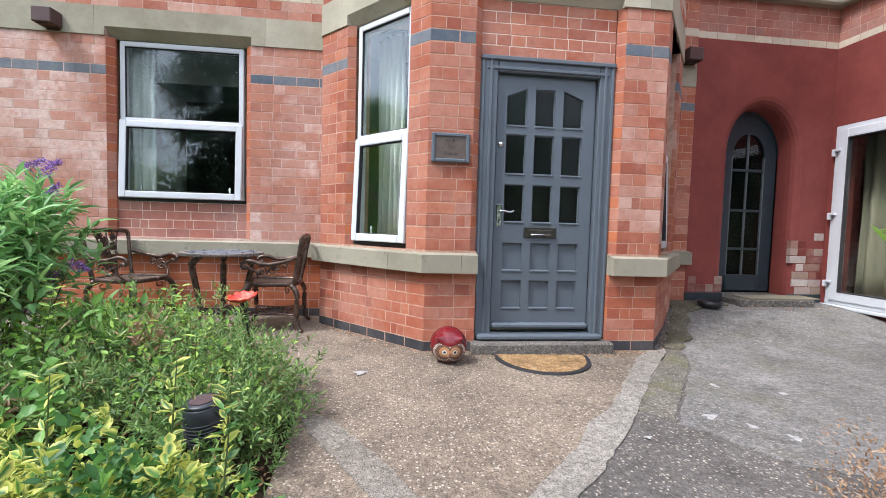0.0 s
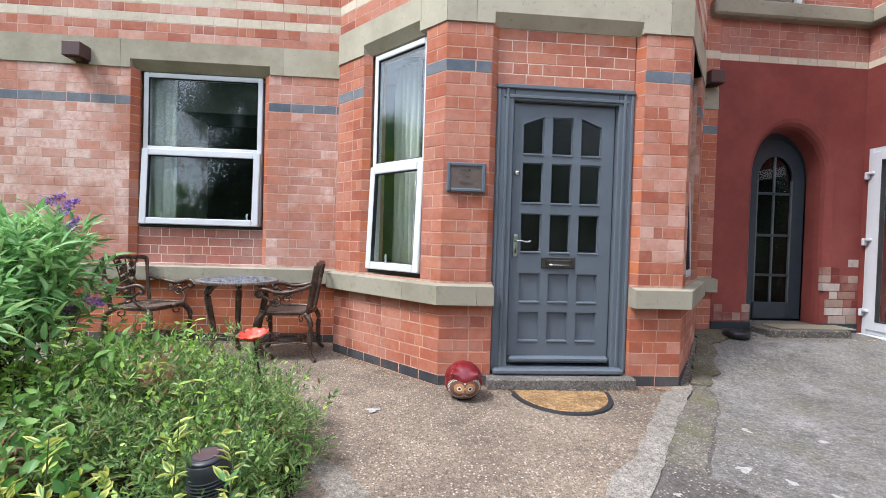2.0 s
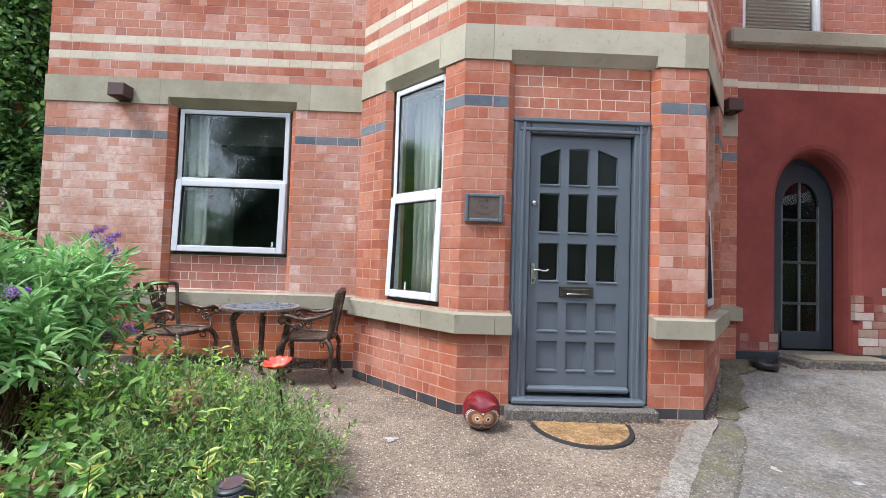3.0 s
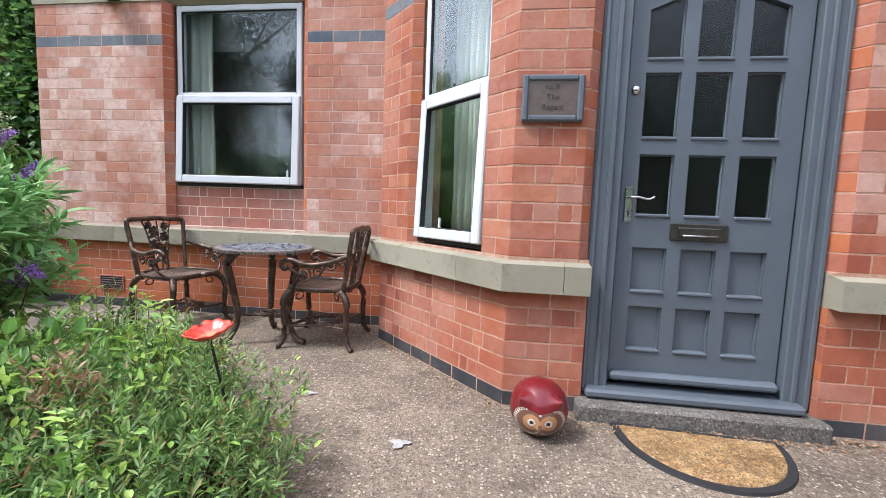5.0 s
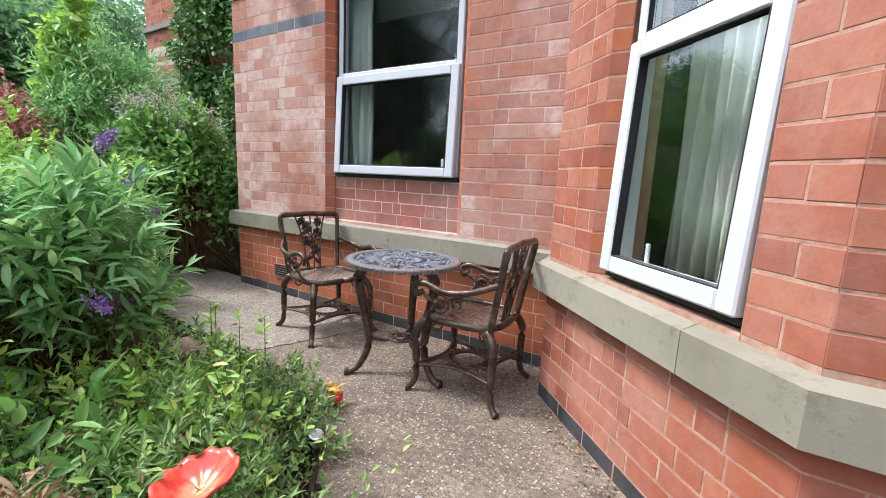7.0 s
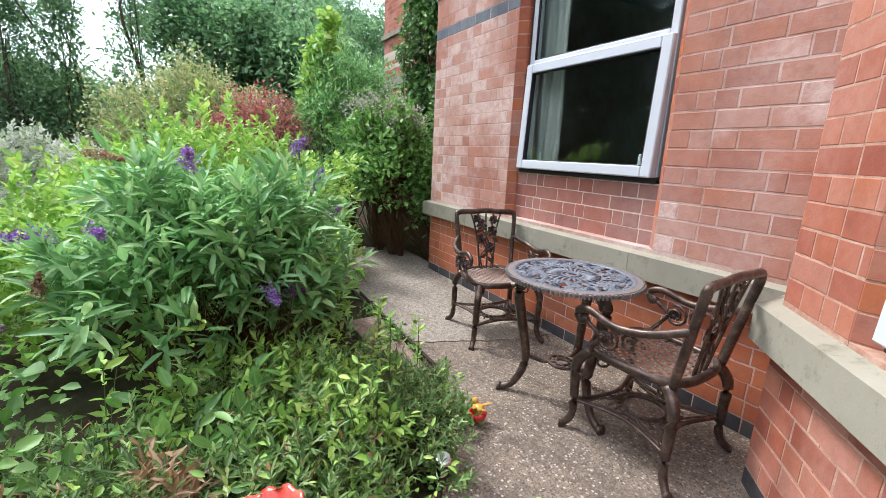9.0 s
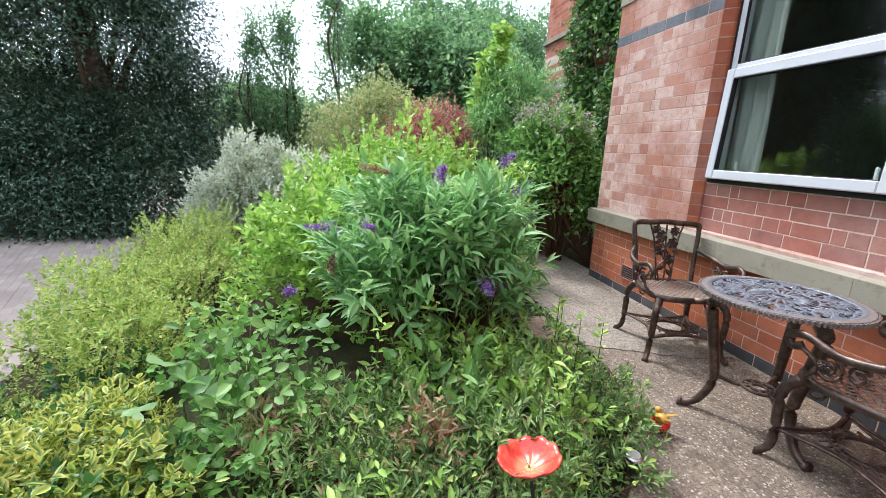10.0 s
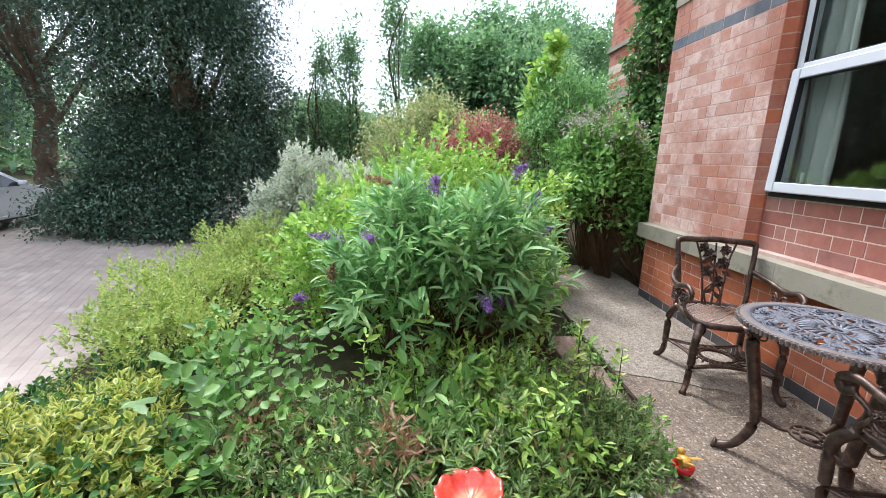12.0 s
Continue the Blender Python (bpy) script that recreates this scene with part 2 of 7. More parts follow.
lintel_stone = stone_material("dressed_sandstone", 1.35, 0.12)
pale_mortar = mortar_material("pink_washed_mortar", [(0.3, (0.33, 0.18, 0.135)), (0.55, (0.43, 0.27, 0.215)), (0.8, (0.54, 0.40, 0.335))], 0.8)
pale_joint = mortar_material("pale_pointing", PALE_JOINT)
mortar, stone, soil, iron = mortar_material(), stone_material(), soil_material(), iron_material()
white_upvc = paint_material("white_upvc", (0.60, 0.62, 0.645), 0.35, var=0.05, bump=0.02)
grey_paint = paint_material("grey_door_paint", (0.103, 0.124, 0.146), 0.36, wear=(0.12, 0.13, 0.15))
dark_paint = paint_material("dark_blue_grey_paint", (0.020, 0.030, 0.038), 0.5, wear=(0.05, 0.06, 0.065))
old_white = paint_material("worn_glazing_bar_paint", (0.10, 0.115, 0.12), 0.6, wear=(0.42, 0.42, 0.40), var=0.4)
brown_box = paint_material("brown_painted_metal", (0.07, 0.035, 0.032), 0.5)
maroon = masonry_paint()
glass, wavy_glass = glass_material("clear_glass"), glass_material("obscure_glass", (0.75, 0.8, 0.78), 0.14, 0.18, 1.33)
# tint darkened so that the room behind the arched door looks unlit
dim_glass = glass_material("dim_tinted_glass", (0.22, 0.29, 0.30), 0.02)
aggregate = concrete_material("exposed_aggregate_concrete", (0.125, 0.099, 0.075), (0.222, 0.178, 0.134), (0.330, 0.270, 0.205), stone=(0.43, 0.37, 0.30), stones=0.7, scuff=0.12)
grey_concrete = concrete_material("grey_concrete", (0.12, 0.116, 0.108), (0.182, 0.177, 0.167), (0.26, 0.254, 0.242), stones=0.4, moss=0.3, scuff=0.6)
dark_concrete = concrete_material("dark_tarred_concrete", (0.07, 0.065, 0.06), (0.115, 0.107, 0.098), (0.17, 0.158, 0.145), stones=0.6, scuff=0.35)
pale_concrete = concrete_material("pale_cement", (0.20, 0.186, 0.160), (0.28, 0.262, 0.228), (0.35, 0.33, 0.29), stones=0.12)
pale_stain = tint_material("dried_white_paint", (0.46, 0.45, 0.43), 0.85, var=0.5, scale=45)
step_stone = concrete_material("doorstep_concrete", (0.10, 0.095, 0.085), (0.155, 0.145, 0.13), (0.21, 0.20, 0.18), stones=0.35)
# indoor dimness is put into this dark base colour
room_wall = tint_material("dim_room_tone", (0.07, 0.068, 0.062), 0.9)
curtain_cloth = tint_material("pale_curtain_cloth", (0.50, 0.51, 0.47), 0.9, scale=60)
khaki_cloth = tint_material("khaki_curtain_cloth", (0.22, 0.19, 0.13), 0.9, scale=60)


# ---- mesh helpers ----
def mesh_of(name, bm, material=None):
    me = bpy.data.meshes.new(name)
    bm.normal_update()
    bm.to_mesh(me)
    bm.free()
    if material:
        me.materials.append(material)
    return me


def part(name, bm, material, parent=None, label="", smooth=False):
    me = mesh_of(name, bm, material)
    if smooth:
        me.shade_smooth()
    ob = new(name, me)
    ob.parent = parent
    if label:
        ob["label"] = label
    return ob


def thing(name, m, label, category, group="", kind=""):
    ob = new(name)
    ob.empty_display_size = 0.1
    ob.matrix_world = m
    return tagged(ob, label, category, group, kind)


def box(bm, x0, x1, y0, y1, z0, z1, bevel=0.0, m=None):
    vs = [bm.verts.new((x, y, z)) for x in (x0, x1) for y in (y0, y1) for z in (z0, z1)]
    fs = [bm.faces.new([vs[i] for i in q]) for q in ((0, 1, 3, 2), (4, 6, 7, 5), (0, 4, 5, 1), (2, 3, 7, 6), (0, 2, 6, 4), (1, 5, 7, 3))]
    if bevel:
        es = list({e for f in fs for e in f.edges})
        r = bmesh.ops.bevel(bm, geom=es, offset=bevel, segments=1, affect="EDGES")
        vs = list({v for f in r["faces"] for v in f.verts} | {v for v in vs if v.is_valid})
    if m is not None:
        bmesh.ops.transform(bm, matrix=m, verts=[v for v in vs if v.is_valid])
    return vs


def boxed(*args, **kw):
    bm = bmesh.new()
    box(bm, *args, **kw)
    return bm


def tube(bm, points, radius, sides=6, flat=1.0):
    """A round bar along points; radius: one number or one for each point."""
    pts = [Vector(p) for p in points]
    rad = radius if isinstance(radius, (list, tuple)) else [radius] * len(pts)
    rings, up = [], Vector((0, 0, 1))
    for i, p in enumerate(pts):
        d = (pts[min(i + 1, len(pts) - 1)] - pts[max(i - 1, 0)]).normalized()
        a = d.cross(up)
        if a.length < 0.05:
            a = d.cross(Vector((1, 0, 0)))
        a.normalize()
        b = d.cross(a)
        rings.append([bm.verts.new(p + (a * math.cos(k * math.tau / sides) + b * flat * math.sin(k * math.tau / sides)) * rad[i]) for k in range(sides)])
    for r, s in zip(rings, rings[1:]):
        for k in range(sides):
            bm.faces.new((r[k], r[(k + 1) % sides], s[(k + 1) % sides], s[k]))
    bm.faces.new(rings[0][::-1])
    bm.faces.new(rings[-1])
    return bm


def smooth_line(points, n=24):
    """Points along a soft curve through the given ones."""
    p = [Vector(q) for q in points]
    out = []
    for i in range(len(p) - 1):
        a, b, c, d = p[max(i - 1, 0)], p[i], p[i + 1], p[min(i + 2, len(p) - 1)]
        k = max(2, n // (len(p) - 1))
        for j in range(k):
            t = j / k
            out.append(0.5 * ((2 * b) + (c - a) * t + (2 * a - 5 * b + 4 * c - d) * t * t + (3 * b - a - 3 * c + d) * t ** 3))
    return out + [p[-1]]


def lathe(profile, sides=32):
    """A turned shape from (radius, height) pairs."""
    bm = bmesh.new()
    rings = [[bm.verts.new((r * math.cos(k * math.tau / sides), r * math.sin(k * math.tau / sides), z)) for k in range(sides)] for r, z in profile]
    for r, s in zip(rings, rings[1:]):
        for k in range(sides):
            bm.faces.new((r[k], r[(k + 1) % sides], s[(k + 1) % sides], s[k]))
    bm.faces.new(rings[0][::-1])
    bm.faces.new(rings[-1])
    return bm


# ---- the lie of the land ----
def ease(a, b, v):
    t = min(1.0, max(0.0, (v - a) / (b - a)))
    return t * t * (3 - 2 * t)


DRIVE = -0.64


def land(x, y):
    """The ground's height: level by the house, up to the arched door, down to the drive."""
    down = max(ease(-0.6, -2.3, x) * ease(1.3, -0.9, y), ease(-1.6, -5.0, y))
    return DRIVE * down + 0.19 * ease(2.2, 3.0, x) * ease(3.0, 4.3, y)


def sheet(name, outline, material, lift, step=0.25, label="", category="", rough_edge=0.0, thick=0.0, seed=1):
    """A paved area laid on the land, with an uneven edge; thick gives it a visible rim."""
    rng = random.Random(seed)
    pts = []
    for (x0, y0), (x1, y1) in zip(outline, outline[1:] + outline[:1]):
        k = max(1, int(math.hypot(x1 - x0, y1 - y0) / (0.06 if rough_edge else step)))
        pts += [(x0 + (x1 - x0) * i / k, y0 + (y1 - y0) * i / k) for i in range(k)]
    bm = bmesh.new()
    f = bm.faces.new([bm.verts.new((x + rng.uniform(-1, 1) * rough_edge, y + rng.uniform(-1, 1) * rough_edge, 0)) for x, y in pts])
    if f.normal.z < 0 or (f.normal_update() or f.normal.z < 0):
        f.normal_flip()
    xs, ys = [p[0] for p in pts], [p[1] for p in pts]
    for axis, lo, hi in ((0, min(xs), max(xs)), (1, min(ys), max(ys))):
        v = lo + step
        while v < hi:
            co = (v, 0, 0) if axis == 0 else (0, v, 0)
            bmesh.ops.bisect_plane(bm, geom=bm.verts[:] + bm.edges[:] + bm.faces[:], plane_co=co, plane_no=(1, 0, 0) if axis == 0 else (0, 1, 0))
            v += step
    bmesh.ops.triangulate(bm, faces=bm.faces[:])
    for v in bm.verts:
        v.co.z = land(v.co.x, v.co.y) + lift
    if thick:
        rim = [e for e in bm.edges if e.is_boundary]
        r = bmesh.ops.extrude_edge_only(bm, edges=rim)
        for v in r["geom"]:
            if isinstance(v, bmesh.types.BMVert):
                v.co.z -= thick
    ob = part(name, bm, material)
    return tagged(ob, label, category, kind="structure")

# ---- ground ----
def ground():
    xs = sorted(set([-400, -150, -60, -35] + [round(-24 + 0.5 * i, 2) for i in range(90)] + [30, 60, 150, 400]))
    ys = sorted(set([-400, -150, -60, -35] + [round(-20 + 0.5 * i, 2) for i in range(80)] + [30, 60, 150, 400]))
    verts = [(x, y, land(x, y) - 0.03) for y in ys for x in xs]
    w = len(xs)
    faces = [(j * w + i, j * w + i + 1, (j + 1) * w + i + 1, (j + 1) * w + i) for j in range(len(ys) - 1) for i in range(w - 1)]
    me = bpy.data.meshes.new("ground")
    me.from_pydata(verts, [], faces)
    me.materials.append(soil)
    tagged(new("ground", me), "dark garden soil with sparse green cover", "ground", kind="structure")


ground()
BED_EDGE = [(-5.2, 3.46), (-3.0, 3.42), (-1.75, 3.40), (-1.15, 3.05), (-0.62, 2.45), (-0.30, 2.02), (-0.26, 1.3), (-0.32, 0.3), (-0.6, -0.9)]
sheet("patio_path", BED_EDGE + [(-0.15, -0.9), (0.26, 0.5), (0.78, 1.36), (1.40, 2.02), (2.20, 2.96), (2.30, 3.3), (0.6, 3.3), (-0.5, 4.3), (-0.5, 4.6), (-5.2, 4.6)], aggregate, 0.0, 0.3,
      "brown exposed-aggregate concrete path beside the house", "path", 0.006, 0.05)
sheet("path_slab", [(-5.2, 3.46), (-3.0, 3.425), (-2.32, 3.425), (-2.05, 4.10), (-2.0, 4.45), (-5.2, 4.6)], concrete_material("worn_beige_concrete", (0.215, 0.185, 0.145), (0.30, 0.265, 0.215), (0.37, 0.33, 0.275), stones=0.18, scuff=0.3), 0.006, 0.3,
      "smooth worn beige concrete slab along the house wall", "slab", 0.012, 0.02, 12)
sheet("concrete_strip", [(2.24, 3.12), (2.47, 3.15), (1.86, 2.44), (1.53, 2.02), (1.19, 1.62), (0.87, 1.31), (0.40, 0.5), (-0.02, -0.9), (-0.27, -0.9), (0.16, 0.5), (0.62, 1.26), (0.80, 1.44), (1.06, 1.70), (1.18, 1.90), (1.36, 2.02), (1.56, 2.27), (1.95, 2.78)], pale_concrete, 0.008, 0.25,
      "pale cement strip across the forecourt", "cement strip", 0.010, 0.03, 3)
sheet("forecourt", [(2.40, 3.3), (2.36, 3.0), (1.75, 2.36), (1.44, 2.0), (0.82, 1.34), (0.32, 0.5), (-0.08, -0.9), (-0.1, -1.6), (7.5, -1.6), (7.5, 2.6), (5.35, 2.6), (5.35, 4.5), (3.1, 4.5)], dark_concrete, 0.0, 0.3,
      "dark weathered concrete forecourt with pale specks", "forecourt", 0.0, 0.05)
sheet("concrete_patch", [(2.62, 3.20), (2.40, 2.76), (1.66, 1.86), (1.94, 1.44), (2.9, 1.0), (4.6, 0.55), (5.3, 0.5), (5.3, 4.4), (3.2, 4.4), (2.8, 3.6)], grey_concrete, 0.006, 0.25,
      "grey concrete slab with worn pale patches and moss", "concrete slab", 0.010, 0.02, 5)
sheet("gully_strip", [(2.42, 3.06), (2.62, 3.22), (2.38, 2.76), (1.66, 1.90), (1.52, 2.04), (1.86, 2.46)], concrete_material("mossy_concrete", (0.105, 0.098, 0.08), (0.155, 0.145, 0.12), (0.22, 0.205, 0.175), stones=0.45, moss=0.6, scale=2.5), 0.004, 0.2,
      "mossy worn concrete between the strip and the slab", "concrete strip", 0.008, 0.02, 6)
moss = concrete_material("moss_and_dirt", (0.075, 0.068, 0.048), (0.115, 0.108, 0.07), (0.17, 0.155, 0.12), stones=0.35, moss=0.85, scale=3.0)
sheet("moss_strip", [(2.46, 3.17), (2.60, 3.12), (2.74, 3.30), (2.86, 3.36), (2.95, 3.58), (3.12, 3.74), (3.20, 3.92), (3.42, 4.02), (3.58, 4.16), (3.9, 4.18), (3.9, 4.44), (3.2, 4.44), (3.17, 4.09)], moss, 0.018, 0.12,
      "moss and dirt along the foot of the bay", "moss", 0.008, 0.03, 9)
sheet("path_edging", [(-0.30, 2.10), (-0.22, 2.06), (-0.08, 1.95), (0.19, 1.53), (0.42, 1.10), (0.50, 0.6), (0.34, 0.6), (0.26, 1.0), (0.14, 1.33), (-0.2, 1.86)], concrete_material("edging_concrete", (0.16, 0.145, 0.12), (0.22, 0.20, 0.17), (0.29, 0.265, 0.23), stones=0.3), 0.006, 0.2,
      "grey concrete strip at the edge of the planted bed", "edging", 0.006, 0.02, 7)
for spot, (x, y, w, h) in enumerate(((-0.03, 2.66, 0.038, 0.034), (1.88, 1.92, 0.04, 0.03), (2.13, 1.67, 0.022, 0.034), (2.02, 1.80, 0.018, 0.026), (2.6, 2.2, 0.03, 0.02), (2.25, 2.35, 0.02, 0.03), (1.40, 1.72, 0.02, 0.015), (-0.62, 3.05, 0.03, 0.02))):
    sheet("white_stain", [(x + w * math.cos(a) * (1 + 0.28 * math.sin(3 * a + spot) + 0.12 * math.sin(5 * a)), y + h * math.sin(a) * (1 + 0.28 * math.sin(3 * a + spot) + 0.12 * math.sin(5 * a))) for a in [q * math.tau / 18 for q in range(18)]], pale_stain, 0.0085, 0.5,
          "dried white paint spot on the concrete", "stain", 0.006, 0.0, 20 + spot)
sheet("drive", [(-2.3, -1.0), (-3.0, -0.85), (-4.4, -1.1), (-6.5, -1.6), (-9.2, -2.2), (-11.5, -2.5), (-20, -3.0), (-20, -14), (14, -14), (14, -3.4), (2, -3.2), (-1.2, -2.6)],
      concrete_material("drive_bed", (0.30, 0.26, 0.225), (0.36, 0.31, 0.27), (0.41, 0.36, 0.315), stones=0.2), 0.014, 0.5, "pinkish grey block-paved drive", "drive", 0.0, 0.05)


# ---- walls ----
YW, XC, XR = 4.45, -3.98, 5.35
BAY = [(-0.55, 4.45), (-0.55, 4.10), (0.41, 3.14), (2.34, 3.14), (3.14, 4.10), (3.14, 4.45)]
COURSE, BED = 0.0936, 0.006
TOP = 6.2
SILL0, SILL1, LINTEL0, LINTEL1 = 0.63, 0.80, 0.80 + 21 * 0.0936, 3.045


def rows_of(z0, z1, tag):
    """Brick courses between two heights, with the colour of each."""
    out, k = [], 0
    n = round((z1 - z0) / COURSE)
    c = (z1 - z0) / n
    for k in range(n):
        out.append((z0 + k * c, z0 + (k + 1) * c, tag(k)))
    return out


def wall_rows(main, low="red", cream=(2, 4), upper="red"):
    rows = [(0.0, 0.085, "plinth")] + rows_of(0.085, SILL0, lambda k: low)
    rows += rows_of(SILL1, LINTEL0, lambda k: "blue" if k == 17 else main)
    rows += rows_of(LINTEL1, 4.7, lambda k: "cream" if k in cream else upper)
    return rows


def face_frame(p0, p1):
    """Along the wall, out of the wall, and its length, for a wall whose outside lies to the right of p0 -> p1."""
    a = Vector((p1[0] - p0[0], p1[1] - p0[1], 0))
    return a.normalized(), Vector((a.y, -a.x, 0)).normalized(), a.length


def unit_brick():
    """A brick one unit in size, x along, y out (front at 0), z up, with worn arrises."""
    bm = bmesh.new()
    e = 0.04
    back = [bm.verts.new((x, -1, z)) for x, z in ((0, 0), (1, 0), (1, 1), (0, 1))]
    mid = [bm.verts.new((x, -0.05, z)) for x, z in ((0, 0), (1, 0), (1, 1), (0, 1))]
    front = [bm.verts.new((x, 0, z)) for x, z in ((e * 0.5, e), (1 - e * 0.5, e), (1 - e * 0.5, 1 - e), (e * 0.5, 1 - e))]
    for r, s in ((back, mid), (mid, front)):
        for k in range(4):
            bm.faces.new((r[k], r[(k + 1) % 4], s[(k + 1) % 4], s[k]))
    bm.faces.new(front)
    return bm


BRICK_MESH = {}
PIECES = []  # bricks that become parts, laid at the end of the file


def brick_wall(name, p0, p1, rows, holes=(), z1=TOP, thick=0.28, label="", pick=None, seed=1, z0=-0.25, fade=None, joint=None):
    """A wall: a mortar core with its openings, bricks proud of it, and plain bricks as one mesh past those picked as pieces."""
    along, out, length = face_frame(p0, p1)
    base = Matrix(((along.x, out.x, 0, p0[0]), (along.y, out.y, 0, p0[1]), (0, 0, 1, 0), (0, 0, 0, 1)))
    rng = random.Random(seed)
    us = sorted({0.0, length, *(h[0] for h in holes), *(h[1] for h in holes)})
    ends = {0.0, length, *(h[0] for h in holes), *(h[1] for h in holes)}
    zs = sorted({z0, z1, *(h[2] for h in holes), *(h[3] for h in holes)})
    bm = bmesh.new()
    for a, b in zip(us, us[1:]):
        for c, d in zip(zs, zs[1:]):
            if not any(h[0] <= a + 1e-6 and b <= h[1] + 1e-6 and h[2] <= c + 1e-6 and d <= h[3] + 1e-6 for h in holes):
                inset = [0.0015 if v in ends else 0.0 for v in (a, b)]
                box(bm, a + inset[0], b - inset[1], -thick, -0.0012, c, d)
    bmesh.ops.transform(bm, matrix=base, verts=bm.verts[:])
    wall = part(name, bm, joint or (pale_mortar if any(q[2] == "pink" for q in rows) else mortar))
    tagged(wall, label, "brick wall", kind="structure")
    lots = {}
    other = {"red": "faded", "pink": "blush"}
    for k, (za, zb, tag) in enumerate(rows):
        cuts = [(0.0, length)]
        for h in holes:
            if h[2] < zb - 0.02 and h[3] > za + 0.02:
                cuts = [q for s, e in cuts for q in ((s, min(e, h[0])), (max(s, h[1]), e)) if q[1] - q[0] > 0.03]
        unit = 0.232
        for s, e in cuts:
            u = s - unit * (0.5 if k % 2 else 0.0) - rng.uniform(0, 0.01)
            i = 0
            while u < e:
                w = unit if tag in ("blue", "cream", "plinth") or k % 2 == 0 or i % 3 == 0 else unit * (0.5 if rng.random() < 0.7 else 0.34)
                w += rng.uniform(-0.006, 0.006)
                a, b = max(u, s) + BED / 2, min(u + w, e) - BED / 2
                if a - s < 0.03:
                    a = s
                if e - b < 0.03:
                    b = e
                if b - a > 0.022:
                    worn = other[tag] if fade and tag in other and fade(a, za) > rng.random() else tag
                    sag = rng.uniform(-0.0013, 0.0013)
                    lots.setdefault(worn, []).append((a, b, za + BED / 2 + sag, zb - BED / 2 + sag + rng.uniform(-0.001, 0.001), rng.uniform(-0.0004, 0.0012)))
                u += w
                i += 1
    for tag, many in lots.items():
        loose = [q for q in many if pick and pick(q)]
        rest = [q for q in many if not (pick and pick(q))]
        for q in loose:
            PIECES.append((wall, tag, base, q))
        if rest:
            verts, faces = [], []
            for a, b, c, d, o in rest:
                n = len(verts)
                e, t = 0.0025, 0.002
                verts += [(a, -0.03, c), (b, -0.03, c), (b, -0.03, d), (a, -0.03, d), (a, o - t, c), (b, o - t, c), (b, o - t, d), (a, o - t, d),
                          (a + e, o, c + e), (b - e, o, c + e), (b - e, o, d - e), (a + e, o, d - e)]
                for r in (0, 4):
                    faces += [tuple(n + r + q for q in (j, (j + 1) % 4, 4 + (j + 1) % 4, 4 + j)) for j in range(4)]
                faces.append((n + 8, n + 9, n + 10, n + 11))
            me = bpy.data.meshes.new("bricks")
            me.from_pydata([base @ Vector(v) for v in verts], [], faces)
            me.materials.append(MAT[tag])
            ob = new("bricks", me)
            ob.parent = wall
            ob["kind"] = "stuff"
    return wall


W1 = (-2.63, -1.38)
SPLAY = 0.055  # the jambs are splayed above the sill
MAIN = wall_rows("pink", "orange")
brick_wall("wall_window", (XC, YW), (BAY[0][0], YW), MAIN, [(W1[0] - XC - SPLAY, W1[1] - XC + SPLAY, SILL1, LINTEL0 + 0.11)], label="weathered pinkish brick house wall with a window", seed=2,
           pick=lambda q: 0.85 < q[2] < 2.1 and q[0] > 2.3, fade=lambda u, z: 0.8 if u > 2.5 else 0.25)
brick_wall("wall_window_apron", (W1[0], YW + 0.07), (W1[1], YW + 0.07), rows_of(SILL1, 1.16, lambda k: "dull"), z0=0.7, z1=1.165, thick=0.2, label="recessed dull red brick apron below the window", seed=3, joint=pale_joint)
brick_wall("wall_bay_return", BAY[0], BAY[1], MAIN, fade=lambda u, z: 0.8, label="short brick return of the bay", seed=4)
W2 = (0.43, 1.135)
brick_wall("wall_bay_side", BAY[1], BAY[2], wall_rows("red"), [(W2[0] - SPLAY, W2[1] + 0.012, SILL1, LINTEL0 + 0.11)], label="slanting orange-red brick side of the bay", seed=5,
           pick=lambda q: q[3] < SILL0 or (q[2] > SILL1 and q[3] < 2.3 and q[0] > 1.1))
DOOR = (0.815, 1.918)
brick_wall("wall_bay_front", BAY[2], BAY[3], wall_rows("red"), [(DOOR[0] - 0.41, DOOR[1] - 0.41, -0.25, LINTEL0 + 0.11), (DOOR[0] - 0.41 - SPLAY, DOOR[0] - 0.41, SILL1, LINTEL0 + 0.11), (DOOR[1] - 0.41, DOOR[1] - 0.41 + SPLAY, SILL1, LINTEL0 + 0.11)], label="orange-red brick front of the bay round the door", seed=6,
           pick=lambda q: q[3] < 2.6 and q[0] < 0.5, fade=lambda u, z: 0.6 if u > 1.4 and z > 0.9 else 0.05)
brick_wall("wall_door_head", (DOOR[0], 3.20), (DOOR[1], 3.20), rows_of(2.335, LINTEL0, lambda k: "red"), z0=2.335, z1=LINTEL0 + 0.01, thick=0.2, label="red brick panel over the front door", seed=7, joint=pale_joint)
brick_wall("wall_bay_side_right", BAY[3], BAY[4], wall_rows("red"), [(0.2, 0.93, SILL1, LINTEL0)], label="slanting brick side of the bay", seed=8, fade=lambda u, z: 0.5 if z > 0.9 else 0.1)
brick_wall("wall_bay_return_right", BAY[4], BAY[5], wall_rows("red"), label="short brick return of the bay", seed=9)
brick_wall("wall_strip", BAY[5], (3.56, YW), wall_rows("red", cream=(2,)), label="narrow strip of red brick wall beside the painted wall", seed=10)
brick_wall("wall_left_end", (XC, 10.5), (XC, YW), wall_rows("pink"), label="brick gable side of the house", seed=11, thick=0.2)

